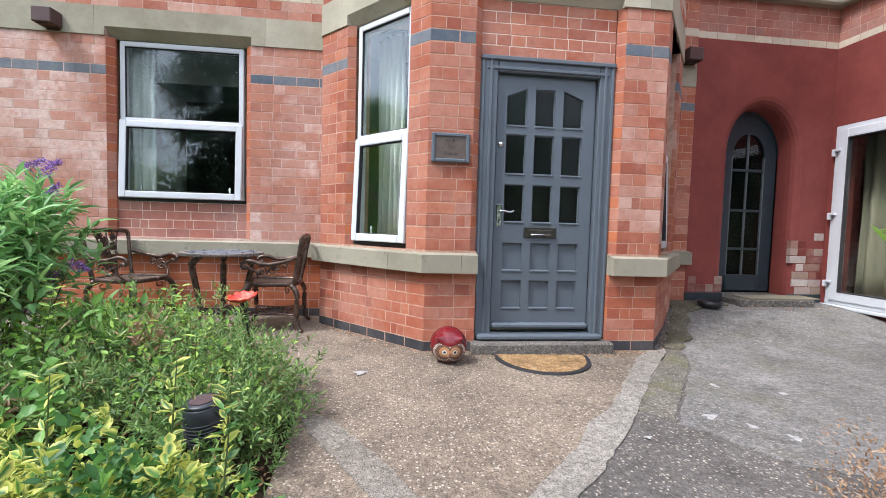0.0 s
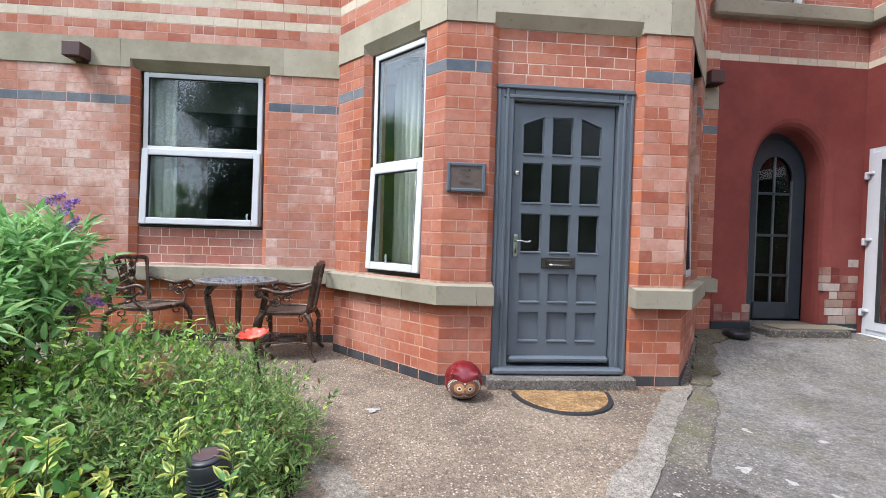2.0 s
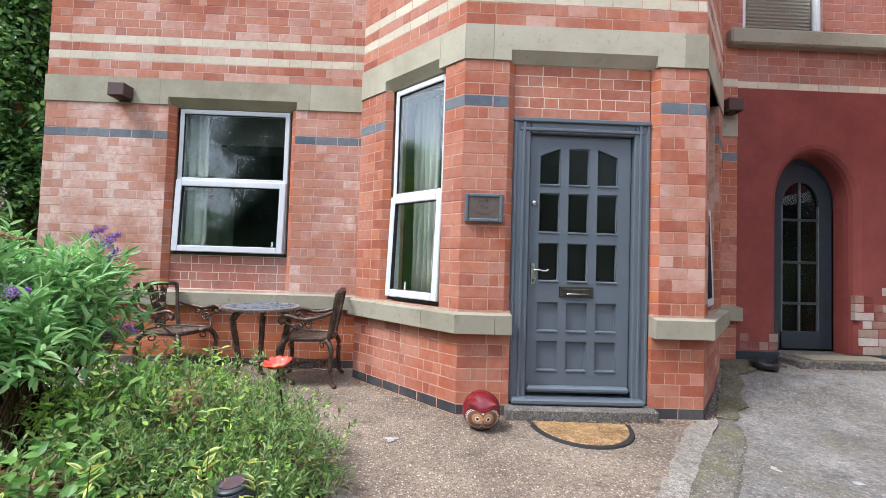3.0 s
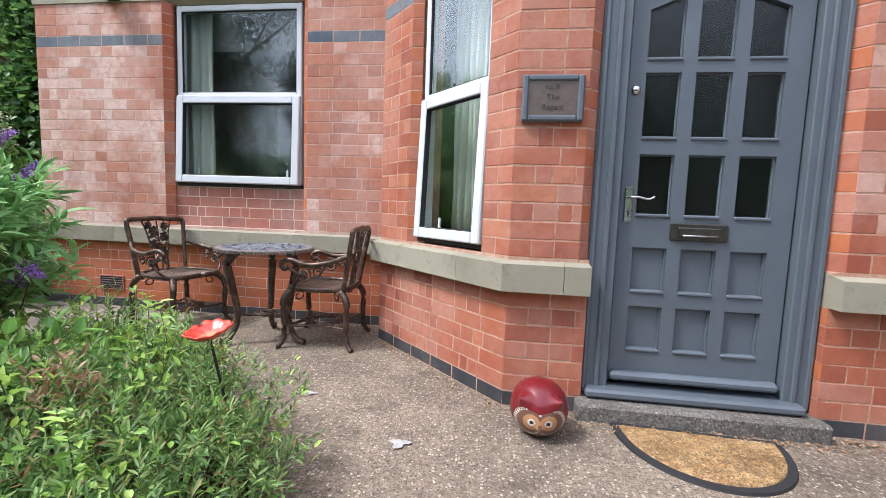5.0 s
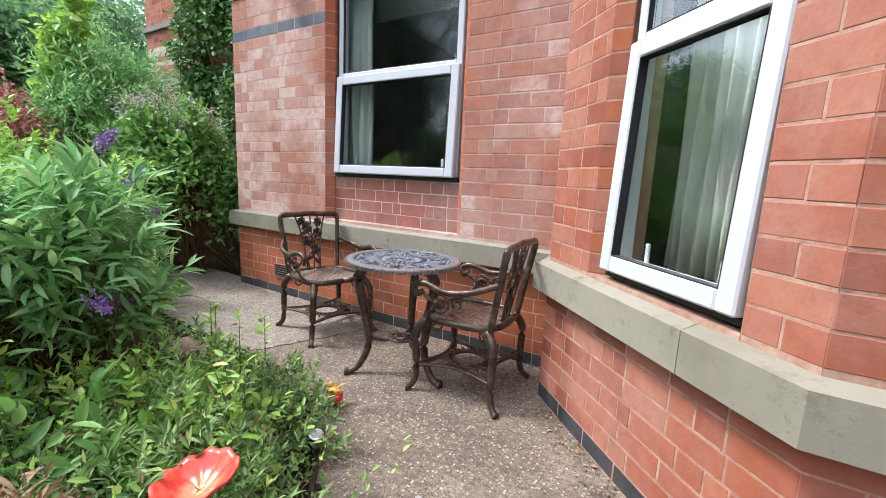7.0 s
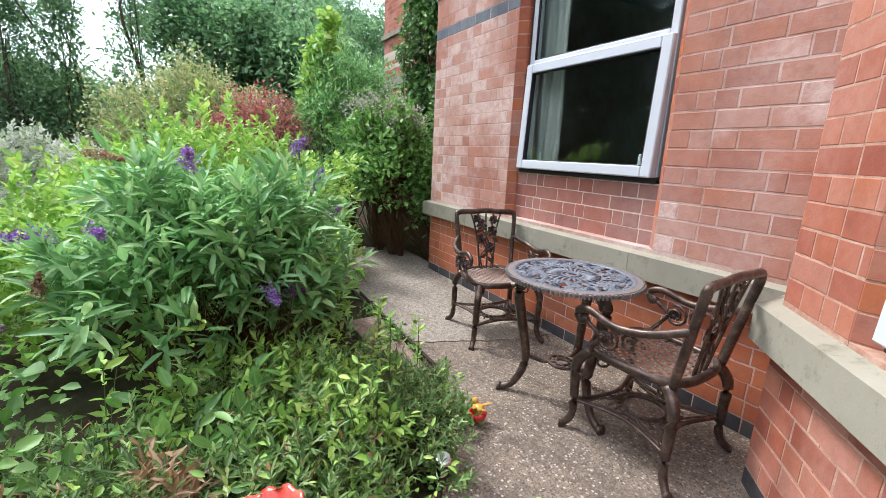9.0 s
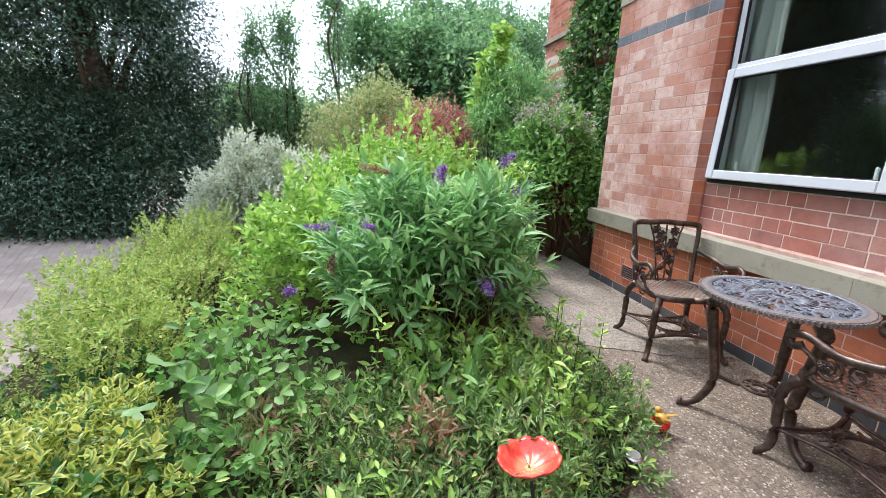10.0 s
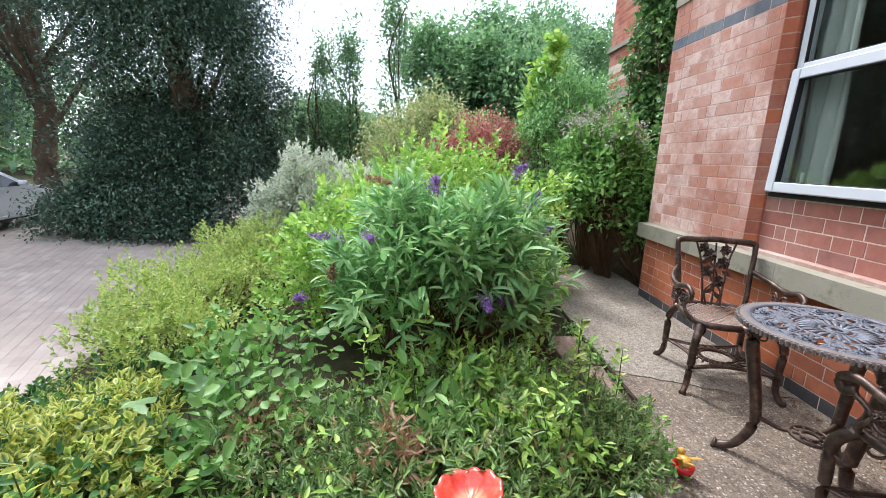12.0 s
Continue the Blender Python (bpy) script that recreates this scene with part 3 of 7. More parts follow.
# splayed brick jambs of the openings
def jamb(corner, along, out, side, z0, z1, deep, seed, splay=SPLAY):
    """Bricks across a splayed jamb and on to the frame: corner where the opening's clear width meets the wall's face; side -1 or 1, which way the wall goes on."""
    c, al_, ou_ = Vector((corner[0], corner[1], 0)), along, out
    edge, turn, back = c + al_ * side * splay, c - ou_ * splay, c - ou_ * deep
    for n, (p, q) in enumerate(((edge, turn), (turn, back))):
        if (q - p).length < 0.004:
            continue
        p0, p1 = (p, q) if side < 0 else (q, p)
        brick_wall("wall_jamb", (p0.x, p0.y), (p1.x, p1.y), rows_of(z0, z1, lambda k: "red" if (k * 7 + seed) % 3 else "orange"), z0=z0, z1=z1, thick=0.012, label="splayed brick jamb of an opening in the wall", seed=seed + 40 * n)


for k, x in enumerate(W1):
    jamb((x, YW), Vector((1, 0, 0)), Vector((0, -1, 0)), -1 if k == 0 else 1, SILL1, LINTEL0, 0.085, 21 + k)
s45 = math.sqrt(0.5)
for k, u in enumerate(W2):
    jamb((BAY[1][0] + u * s45, BAY[1][1] - u * s45), Vector((s45, -s45, 0)), Vector((-s45, -s45, 0)), -1 if k == 0 else 1, SILL1, LINTEL0, 0.06, 23 + k, SPLAY if k == 0 else 0.012)
for k, x in enumerate(DOOR):
    jamb((x, 3.14), Vector((1, 0, 0)), Vector((0, -1, 0)), -1 if k == 0 else 1, SILL1, LINTEL0, 0.058, 25 + k)
    jamb((x, 3.14), Vector((1, 0, 0)), Vector((0, -1, 0)), -1 if k == 0 else 1, 0.088, SILL0, 0.058, 27 + k, 0.0)


# painted wall, with the arched door's opening
ARCH = (4.04, 4.90, 0.27, 1.96)  # left, right, threshold, spring of the arch


def painted_wall():
    top = 3.22
    bm = bmesh.new()
    xm, r = (ARCH[0] + ARCH[1]) / 2, (ARCH[1] - ARCH[0]) / 2
    # the opening's soft arris and deep reveal: how far out of the opening, how far into the wall
    rings = []
    for grow, deep in ((0.085, 0.0), (0.05, 0.012), (0.022, 0.04), (0.006, 0.08), (0.0, 0.13), (0.0, 0.36)):
        g = r + grow
        line = [(xm - g, -0.1)] + [(xm + g * math.cos(a), ARCH[3] + g * 1.28 * math.sin(a)) for a in np.linspace(math.pi, 0, 25)] + [(xm + g, -0.1)]
        rings.append([bm.verts.new((x, YW + deep, z)) for x, z in line])
    for a, b in zip(rings, rings[1:]):
        for k in range(len(a) - 1):
            bm.faces.new((a[k], a[k + 1], b[k + 1], b[k]))
    first = rings[0]
    ends = [bm.verts.new((x, YW, z)) for x, z in ((3.56, -0.1), (3.56, ARCH[3]))]
    crown = [bm.verts.new((v.co.x, YW, top)) for v in first[1:-1]]
    far = [bm.verts.new((x, YW, z)) for x, z in ((XR, ARCH[3]), (XR, -0.1))]
    corner = [bm.verts.new((3.56, YW, top)), bm.verts.new((XR, YW, top))]
    bm.faces.new((ends[0], first[0], first[1], ends[1]))
    bm.faces.new((ends[1], first[1], crown[0], corner[0]))
    for k in range(len(crown) - 1):
        bm.faces.new((first[k + 1], first[k + 2], crown[k + 1], crown[k]))
    bm.faces.new((first[-2], far[0], corner[1], crown[-1]))
    bm.faces.new((first[-1], far[1], far[0], first[-2]))
    back = rings[-1]
    bm.faces.new([bm.verts.new((x, YW + 0.36, z)) for x, z in ((3.2, -0.1), (back[0].co.x, -0.1), (back[0].co.x, top), (3.2, top))])
    wall = part("wall_painted", bm, maroon)
    tagged(wall, "maroon painted masonry wall, worn near the ground", "painted wall", kind="structure")
    # bare, flaking bricks low on the right of the arch
    rng = random.Random(8)
    place = Matrix(((1, 0, 0, 0), (0, -1, 0, YW), (0, 0, 1, 0), (0, 0, 0, 1)))
    for k in range(14):
        z = 0.29 + k * COURSE
        u = 4.99 - rng.choice((0, 0.04, 0.09)) * (k < 7)
        while u < XR - 0.06:
            w = min(0.215 if rng.random() < 0.5 else 0.1, XR - 0.012 - u)
            if rng.random() < (1.0 if k < 6 else 0.75 - 0.22 * (k - 5)) and w > 0.03:
                tag = "pale" if rng.random() < (0.42 if k < 5 else 0.2) else "plain" if rng.random() < 0.4 else "flaked"
                PIECES.append((wall, tag, place, (u, u + w, z + rng.uniform(0, 0.004), z + COURSE - BED, 0.004)))
            u += w + BED
    for k in range(2):
        for u in np.arange(3.60, 3.95, 0.11):
            if rng.random() < 0.6:
                PIECES.append((wall, "flaked", place, (u, u + 0.1, 0.31 + k * COURSE, 0.31 + (k + 1) * COURSE - BED, 0.003)))
    return wall


painted_wall()
brick_wall("wall_above_painted", (3.56, YW), (XR, YW), [(3.22, 3.30, "cream")] + rows_of(3.30, 3.68, lambda k: "dull") + rows_of(3.86, 4.7, lambda k: "dull"), [(0.05, 1.0, 3.86, 4.85)], z0=3.22, label="dull red brick wall over the painted part", seed=12)
part("cornice", boxed(3.42, XR, YW - 0.10, YW + 0.05, 3.68, 3.86, 0.02), stone)
tagged(bpy.data.objects["cornice"], "weathered stone string course under an upper window", "string course", kind="structure")
brick_wall("wall_wing_upper", (XR, YW), (XR, -1.2), [(3.22, 3.30, "cream")] + rows_of(3.30, 3.68, lambda k: "dull") + rows_of(3.86, 4.7, lambda k: "dull"), z0=3.22, label="dull red brick wall over the patio door", seed=13)
part("cornice", boxed(XR - 0.10, XR + 0.05, -1.2, YW - 0.10, 3.68, 3.86, 0.02), stone)
tagged(bpy.data.objects["cornice.001"], "weathered stone string course of the side wing", "string course", kind="structure")
PATIO = (2.0, 4.40, 0.20, 2.30)  # the patio door's opening along y, and heights
bm = bmesh.new()
box(bm, XR, XR + 0.3, PATIO[1], YW, -0.1, 3.22)
box(bm, XR, XR + 0.3, -1.2, PATIO[0], -0.1, 3.22)
box(bm, XR, XR + 0.3, PATIO[0], PATIO[1], PATIO[3], 3.22)
box(bm, XR, XR + 0.3, PATIO[0], PATIO[1], -0.1, PATIO[2])
tagged(part("wall_wing", bm, maroon), "maroon painted wall of the side wing", "painted wall", kind="structure")

# closing walls and roof, out of sight
bm = bmesh.new()
box(bm, XC, XR + 3, 10.3, 10.5, -0.2, TOP)
box(bm, XR + 2.8, XR + 3, -1.2, 10.3, -0.2, TOP)
box(bm, XR + 0.3, XR + 2.8, -1.4, -1.2, -0.2, TOP)
tagged(part("wall_back", bm, mortar), "plain back walls of the house", "wall", kind="structure")
bm = bmesh.new()
box(bm, XC, XR + 3, YW, 10.5, TOP, TOP + 0.15)
box(bm, XR, XR + 3, -1.4, YW, TOP, TOP + 0.15)
box(bm, -0.55, 3.14, 3.14, YW, TOP, TOP + 0.15)
tagged(part("roof_slab", bm, mortar), "plain flat roof closing the house", "roof", kind="structure")


# ---- stone dressings ----
def stone_run(name, line, z0, z1, proud, back, blocks, label, chamfer=0.012, material=None, splays=None, cuts=None):
    """Stone blocks along a broken line, mitred at its corners."""
    top = thing(name, Matrix.Identity(4), label, "stone course", kind="structure")
    pts = [Vector((x, y, 0)) for x, y in line]
    def offset(d):
        res = []
        for i, p in enumerate(pts):
            n0 = face_frame(pts[max(i - 1, 0)], pts[max(i, 1)])[1] if i > 0 else face_frame(pts[0], pts[1])[1]
            n1 = face_frame(pts[i], pts[i + 1])[1] if i < len(pts) - 1 else n0
            m = (n0 + n1).normalized()
            res.append(p + m * d / max(0.3, m.dot(n0)))
        return res
    fo, ba = offset(proud), offset(-back)
    def station(line_, v):
        i = min(int(v), len(pts) - 2)
        return line_[i].lerp(line_[i + 1], v - i)
    if cuts is None:
        cuts = [i + j / k for i, k in enumerate(blocks) for j in range(k)] + [len(pts) - 1.0]
    for a, b in zip(cuts, cuts[1:]):
        mids = [q for q in range(len(pts)) if a + 1e-6 < q < b - 1e-6]
        bm = bmesh.new()
        g = 0.0014
        f = [station(fo, a)] + [fo[q] for q in mids] + [station(fo, b)]
        r = [station(ba, a)] + [ba[q] for q in mids] + [station(ba, b)]
        d0, d1 = (f[1] - f[0]).normalized() * g, (f[-1] - f[-2]).normalized() * g
        f[0], r[0], f[-1], r[-1] = f[0] + d0, r[0] + d0, f[-1] - d1, r[-1] - d1
        i = int(a)
        if splays and i in splays and not mids:
            # a block whose lower edge is cut back on a slope over the opening
            u0, u1, high, deep = splays[i]
            way, out, length = face_frame(f[0], f[1])
            for s, e, cut in ((0.0, u0, 0.0), (u0, u1, high), (u1, length, 0.0)):
                if e - s < 0.004:
                    continue
                side = []
                for u in (s, e):
                    p, q = f[0] + way * u, r[0].lerp(r[1], u / length)
                    m = p - out * deep
                    side.append([bm.verts.new((v.x, v.y, z)) for v, z in ((p, z1), (p, z0 + cut), (m, z0), (q, z0), (q, z1))])
                for w in range(5):
                    bm.faces.new((side[0][w], side[0][(w + 1) % 5], side[1][(w + 1) % 5], side[1][w]))
                bm.faces.new(side[0][::-1])
                bm.faces.new(side[1])
            bmesh.ops.recalc_face_normals(bm, faces=bm.faces[:])
            part("stone_block", bm, material or stone, top)
            continue
        slope = 0.034 if proud > 0.03 else 0.0
        n = len(f)
        lf, lb = [bm.verts.new((p.x, p.y, z0)) for p in f], [bm.verts.new((p.x, p.y, z0)) for p in r]
        uf, ub = [bm.verts.new((p.x, p.y, z1 - slope)) for p in f], [bm.verts.new((p.x, p.y, z1)) for p in r]
        for q in range(n - 1):
            bm.faces.new((lf[q], lf[q + 1], uf[q + 1], uf[q]))
            bm.faces.new((uf[q], uf[q + 1], ub[q + 1], ub[q]))
            bm.faces.new((ub[q], ub[q + 1], lb[q + 1], lb[q]))
            bm.faces.new((lb[q], lb[q + 1], lf[q + 1], lf[q]))
        bm.faces.new((lf[0], uf[0], ub[0], lb[0]))
        bm.faces.new((lf[-1], lb[-1], ub[-1], uf[-1]))
        bmesh.ops.bevel(bm, geom=[e for e in bm.edges if e.calc_face_angle(0) > 0.3], offset=chamfer * 0.7, segments=2, affect="EDGES")
        part("stone_block", bm, material or stone, top)
    return top


stone_run("sill_course_window", [(XC, YW + 0.4), (XC, YW), (-0.55, YW)], SILL0, SILL1, 0.065, 0.12, [1, 4], "weathered grey-buff sandstone sill course along the house wall")
stone_run("sill_course_bay", [BAY[0], BAY[1], BAY[2], (DOOR[0], 3.14)], SILL0, SILL1 + 0.005, 0.075, 0.12, [], "weathered grey-buff sandstone sill course round the bay", cuts=[0, 0.55, 1.74, 2.70, 3])
stone_run("sill_course_bay_right", [(DOOR[1], 3.14), BAY[3], BAY[4], BAY[5], (3.58, YW)], SILL0, SILL1 + 0.005, 0.075, 0.12, [], "weathered grey-buff sandstone sill course round the bay", cuts=[0, 1.35, 2.5, 3.0, 4.0])


def lintel(name, line, blocks, label, proud=0.012, splays=None):
    return stone_run(name, line, LINTEL0, LINTEL1, proud, 0.27, blocks, label, 0.008, lintel_stone, splays)


lintel("lintel_course_window", [(XC, YW + 0.4), (XC, YW), (-2.78, YW)], [1, 1], "buff sandstone band above the brickwork")
lintel("lintel_window", [(-2.78, YW), (-1.18, YW)], [1], "buff sandstone lintel over the window", splays={0: (0.09, 1.46, 0.085, 0.10)})
lintel("lintel_course_end", [(-1.18, YW), (-0.55, YW)], [1], "buff sandstone band above the brickwork")
lintel("lintel_course_bay", [BAY[0], BAY[1], (0.22, 3.33), BAY[2], (0.63, 3.14), (2.16, 3.14), BAY[3], BAY[4], BAY[5]], [1, 1, 1, 1, 1, 1, 2, 1], "buff sandstone band round the bay", splays={1: (0.38, 1.082, 0.085, 0.065), 4: (0.14, 1.31, 0.085, 0.065)})
tagged(part("stone_block", boxed(3.30, 3.56, YW - 0.012, YW + 0.1, 2.66, 2.90, 0.008), stone), "small buff sandstone block in the brick strip", "stone block", kind="structure")


# ---- windows and doors ----
def ring_frame(bm, x0, x1, z0, z1, w, y0, y1, bevel=0.006, m=None):
    """A rectangular frame of four bars, butted."""
    for a, b, c, d in ((x0, x0 + w, z0, z1), (x1 - w, x1, z0, z1), (x0 + w, x1 - w, z1 - w, z1), (x0 + w, x1 - w, z0, z0 + w)):
        box(bm, a, b, y0, y1, c, d, bevel, m)


def pane(x0, x1, z0, z1, y, material, parent, m=None, name="pane", wavy=False, double=True):
    bm = boxed(x0, x1, y - 0.003, y + 0.003, z0, z1, m=m)
    ob = part(name, bm, material, parent)
    ob.visible_shadow = False
    if not wavy and double:
        inner = part(name, boxed(x0, x1, y + 0.016, y + 0.022, z0, z1, m=m), material, parent)
        inner.visible_shadow = False
    return ob


def wall_place(p0, along, out, u, z, back):
    """The pose of something set in a wall: x along it, y into the wall, z up."""
    o = Vector((p0[0], p0[1], 0)) + along * u - out * back
    return Matrix(((along.x, -out.x, 0, o.x), (along.y, -out.y, 0, o.y), (0, 0, 1, z), (0, 0, 0, 1)))


def casement(name, m, w, h, mid, label, tilt=4.0):
    """A white window: a fixed light over a top-hung sash that stands a little open."""
    win = thing(name, m, label, "window", kind="structure")
    bm = bmesh.new()
    ring_frame(bm, 0, w, 0, h, 0.05, 0, 0.07)
    box(bm, 0.05, w - 0.05, 0.0, 0.07, mid - 0.03, mid + 0.045, 0.005)
    part("window_frame", bm, white_upvc, win)
    bm = bmesh.new()
    ring_frame(bm, 0.045, w - 0.045, mid + 0.044, h - 0.049, 0.006, 0.004, 0.03, 0.001)
    part("bead", bm, tint_black, win, "thin black glazing seal")
    pane(0.05, w - 0.05, mid + 0.045, h - 0.05, 0.02, glass, win)
    hinge = Matrix.Translation((0, -0.012, mid + 0.01)) @ Matrix.Rotation(radians(-tilt), 4, "X") @ Matrix.Translation((0, 0.012, -mid - 0.01))
    sash = part("sash", bmesh.new(), white_upvc, win)
    bm = bmesh.new()
    ring_frame(bm, 0.004, w - 0.004, -0.004, mid + 0.012, 0.068, -0.028, 0.03, 0.007, hinge)
    bm.to_mesh(sash.data)
    bm.free()
    bm = bmesh.new()
    ring_frame(bm, 0.070, w - 0.070, 0.062, mid - 0.054, 0.005, -0.024, 0.02, 0.001, hinge)
    part("bead", bm, tint_black, sash, "thin black glazing seal")
    pane(0.07, w - 0.07, 0.06, mid - 0.05, 0.0, glass, sash, hinge)
    for x in (0.16, w - 0.16):
        part("stay", boxed(x, x + 0.018, 0.035, 0.05, 0.05, 0.13, 0.004), white_upvc, win, "white window stay behind the glass")
    part("window_sill", boxed(-0.01, w + 0.01, -0.02, 0.1, -0.035, -0.006, 0.005), tint_black, win, "dark gap and sill below the sash")
    return win


tint_black = tint_material("black_rubber", (0.02, 0.02, 0.022), 0.7)
chrome = tint_material("chrome", (0.62, 0.62, 0.60), 0.18, 1.0, 0.15)
old_brass = tint_material("tarnished_dark_metal", (0.12, 0.115, 0.10), 0.32, 0.9, 0.4)
bronze = tint_material("dark_bronze", (0.15, 0.115, 0.095), 0.4, 0.3, 0.3)

al, ou, _ = face_frame((XC, YW), (-0.55, YW))
casement("window_1", wall_place((XC, YW), al, ou, -2.605 - XC, 1.20, 0.075), 1.19, 1.555, 0.76, "white plastic window with its lower sash ajar", 2.5)
al2, ou2, _ = face_frame(BAY[1], BAY[2])
casement("window_2", wall_place(BAY[1], al2, ou2, 0.465, 0.845, 0.05), 0.665, 1.90, 0.89, "tall white plastic window with its lower sash ajar", 2.2)
al3, ou3, _ = face_frame(BAY[3], BAY[4])
casement("window_3", wall_place(BAY[3], al3, ou3, 0.225, 0.845, 0.085), 0.665, 1.90, 0.89, "tall white plastic window with its lower sash ajar", 2.2)


def upper_window():
    win = thing("window_4", Matrix.Translation((3.62, YW + 0.04, 3.87)), "white upstairs window with a blind", "window", kind="structure")
    bm = bmesh.new()
    ring_frame(bm, 0, 0.93, 0, 0.98, 0.055, 0, 0.07)
    part("window_frame", bm, white_upvc, win)
    pane(0.055, 0.875, 0.055, 0.925, 0.03, glass, win)
    for k in range(20):
        part("slat", boxed(0.06, 0.87, 0.08, 0.12, 0.08 + k * 0.042, 0.10 + k * 0.042), curtain_cloth, win)


upper_window()


def front_door():
    """A grey panelled door, nine obscure panes over six fielded panels, in a broad moulded frame."""
    fx0, fx1, y, z0, z1 = DOOR[0], DOOR[1], 3.185, 0.10, 2.33
    door = thing("door_1", Matrix.Translation((fx0, y, 0)), "slate-grey painted front door with nine obscure panes", "door", kind="structure")
    W = fx1 - fx0
    bm = bmesh.new()
    for a, b in ((0, 0.138), (W - 0.128, W)):
        box(bm, a, b, 0, 0.12, z0, z1, 0.006)
        for k, (d, o) in enumerate(((0.020, 0.010), (0.082, 0.014))):
            xa = a + d if a == 0 else b - d
            box(bm, xa - 0.012, xa + 0.012, -o, 0.01, z0, z1 - 0.02, 0.005)
    box(bm, 0.138, W - 0.128, 0, 0.12, z1 - 0.115, z1, 0.006)
    box(bm, 0, W, -0.02, 0.012, z1 - 0.03, z1 + 0.004, 0.006)
    box(bm, 0.05, W - 0.05, -0.012, 0.012, z1 - 0.10, z1 - 0.075, 0.005)
    part("door_frame", bm, grey_paint, door)
    part("threshold", boxed(0.02, W - 0.05, -0.07, 0.1, z0 - 0.005, z0 + 0.04, 0.012), grey_paint, door)
    lx0, lx1, lz0, lz1, ly = 0.15, W - 0.138, 0.160, 2.208, 0.045
    lw = lx1 - lx0
    leaf = part("leaf", bmesh.new(), grey_paint, door)
    bm = bmesh.new()
    cols = [(0.227 + k * 0.2345, 0.227 + k * 0.2345 + 0.168) for k in range(3)]
    rows = [(0.335, 0.565), (0.645, 0.872), (1.040, 1.345), (1.428, 1.745), (1.812, 2.11)]
    xs = [lx0] + [v for c in cols for v in c] + [lx1]
    zs = [lz0] + [v for r in rows for v in r] + [lz1]
    for i in range(len(xs) - 1):
        for j in range(len(zs) - 1):
            if i % 2 == 1 and j % 2 == 1:
                continue
            box(bm, xs[i], xs[i + 1], ly, ly + 0.045, zs[j], zs[j + 1])
    # the two outer top panes have slanting heads
    for c, flip in ((cols[0], 1), (cols[2], -1)):
        a, b = (c[0], c[1]) if flip == 1 else (c[1], c[0])
        pts = [(a, 2.11), (b, 2.11), (a, 2.045)]
        f = [bm.verts.new((x, ly, z)) for x, z in pts]
        g = [bm.verts.new((x, ly + 0.045, z)) for x, z in pts]
        bm.faces.new(f)
        bm.faces.new(g)
        for k in range(3):
            bm.faces.new((f[k], f[(k + 1) % 3], g[(k + 1) % 3], g[k]))
    bm.to_mesh(leaf.data)
    bm.free()
    for c in cols:
        for k, r in enumerate(rows):
            bm = bmesh.new()
            ring_frame(bm, c[0], c[1], r[0], r[1], 0.007, ly + 0.012, ly + 0.035, 0.002)
            box(bm, c[0], c[1], ly - 0.008, ly + 0.02, r[0] - 0.012, r[0] + 0.006, 0.005)
            if k < 2:
                box(bm, c[0], c[1], ly + 0.028, ly + 0.04, r[0], r[1])
                part("panel", bm, grey_paint, leaf)
            else:
                part("bead", bm, grey_paint, leaf)
                pane(c[0] + 0.01, c[1] - 0.01, r[0] + 0.01, r[1] - 0.01, ly + 0.022, wavy_glass, leaf, double=False)
    part("weatherboard", boxed(lx0 + 0.002, lx1 - 0.002, ly - 0.05, ly + 0.01, lz0 + 0.012, lz0 + 0.06, 0.016), grey_paint, door)
    # letter plate
    lp = part("letter_plate", boxed(lx0 + 0.25, lx0 + 0.524, ly - 0.012, ly, 0.915, 1.005, 0.006), old_brass, door, "tarnished letter plate")
    part("flap", boxed(lx0 + 0.285, lx0 + 0.489, ly - 0.022, ly - 0.011, 0.937, 0.985, 0.006), old_brass, lp)
    bm = bmesh.new()
    tube(bm, [(lx0 + 0.305, ly - 0.022, 0.945), (lx0 + 0.305, ly - 0.036, 0.943), (lx0 + 0.47, ly - 0.036, 0.943), (lx0 + 0.47, ly - 0.022, 0.945)], 0.005, 8)
    part("pull", bm, chrome, lp, smooth=True)
    # lever handle on its plate
    hp = part("handle_plate", boxed(lx0 + 0.018, lx0 + 0.06, ly - 0.008, ly, 1.0, 1.18, 0.004), chrome, door, "worn chrome lever handle plate")
    bm = bmesh.new()
    tube(bm, smooth_line([(lx0 + 0.039, ly, 1.125), (lx0 + 0.039, ly - 0.045, 1.125), (lx0 + 0.07, ly - 0.052, 1.128), (lx0 + 0.12, ly - 0.05, 1.118), (lx0 + 0.15, ly - 0.05, 1.132)], 20), 0.0058, 8)
    part("lever", bm, chrome, hp, smooth=True)
    part("keyhole", boxed(lx0 + 0.035, lx0 + 0.043, ly - 0.0095, ly - 0.007, 1.03, 1.06), tint_black, hp)
    bm = lathe([(0.022, 0), (0.022, 0.008), (0.014, 0.014)], 20)
    bmesh.ops.transform(bm, matrix=Matrix.Translation((lx0 + 0.035, ly, 1.66)) @ Matrix.Rotation(radians(90), 4, "X"), verts=bm.verts[:])
    part("lock_cylinder", bm, chrome, door, "round chrome lock", True)
    return door


front_door()
tagged(part("doorstep", boxed(DOOR[0] - 0.03, DOOR[1] + 0.03, 3.05, 3.42, -0.05, 0.088, 0.014), step_stone), "rough grey concrete doorstep", "doorstep", kind="structure")


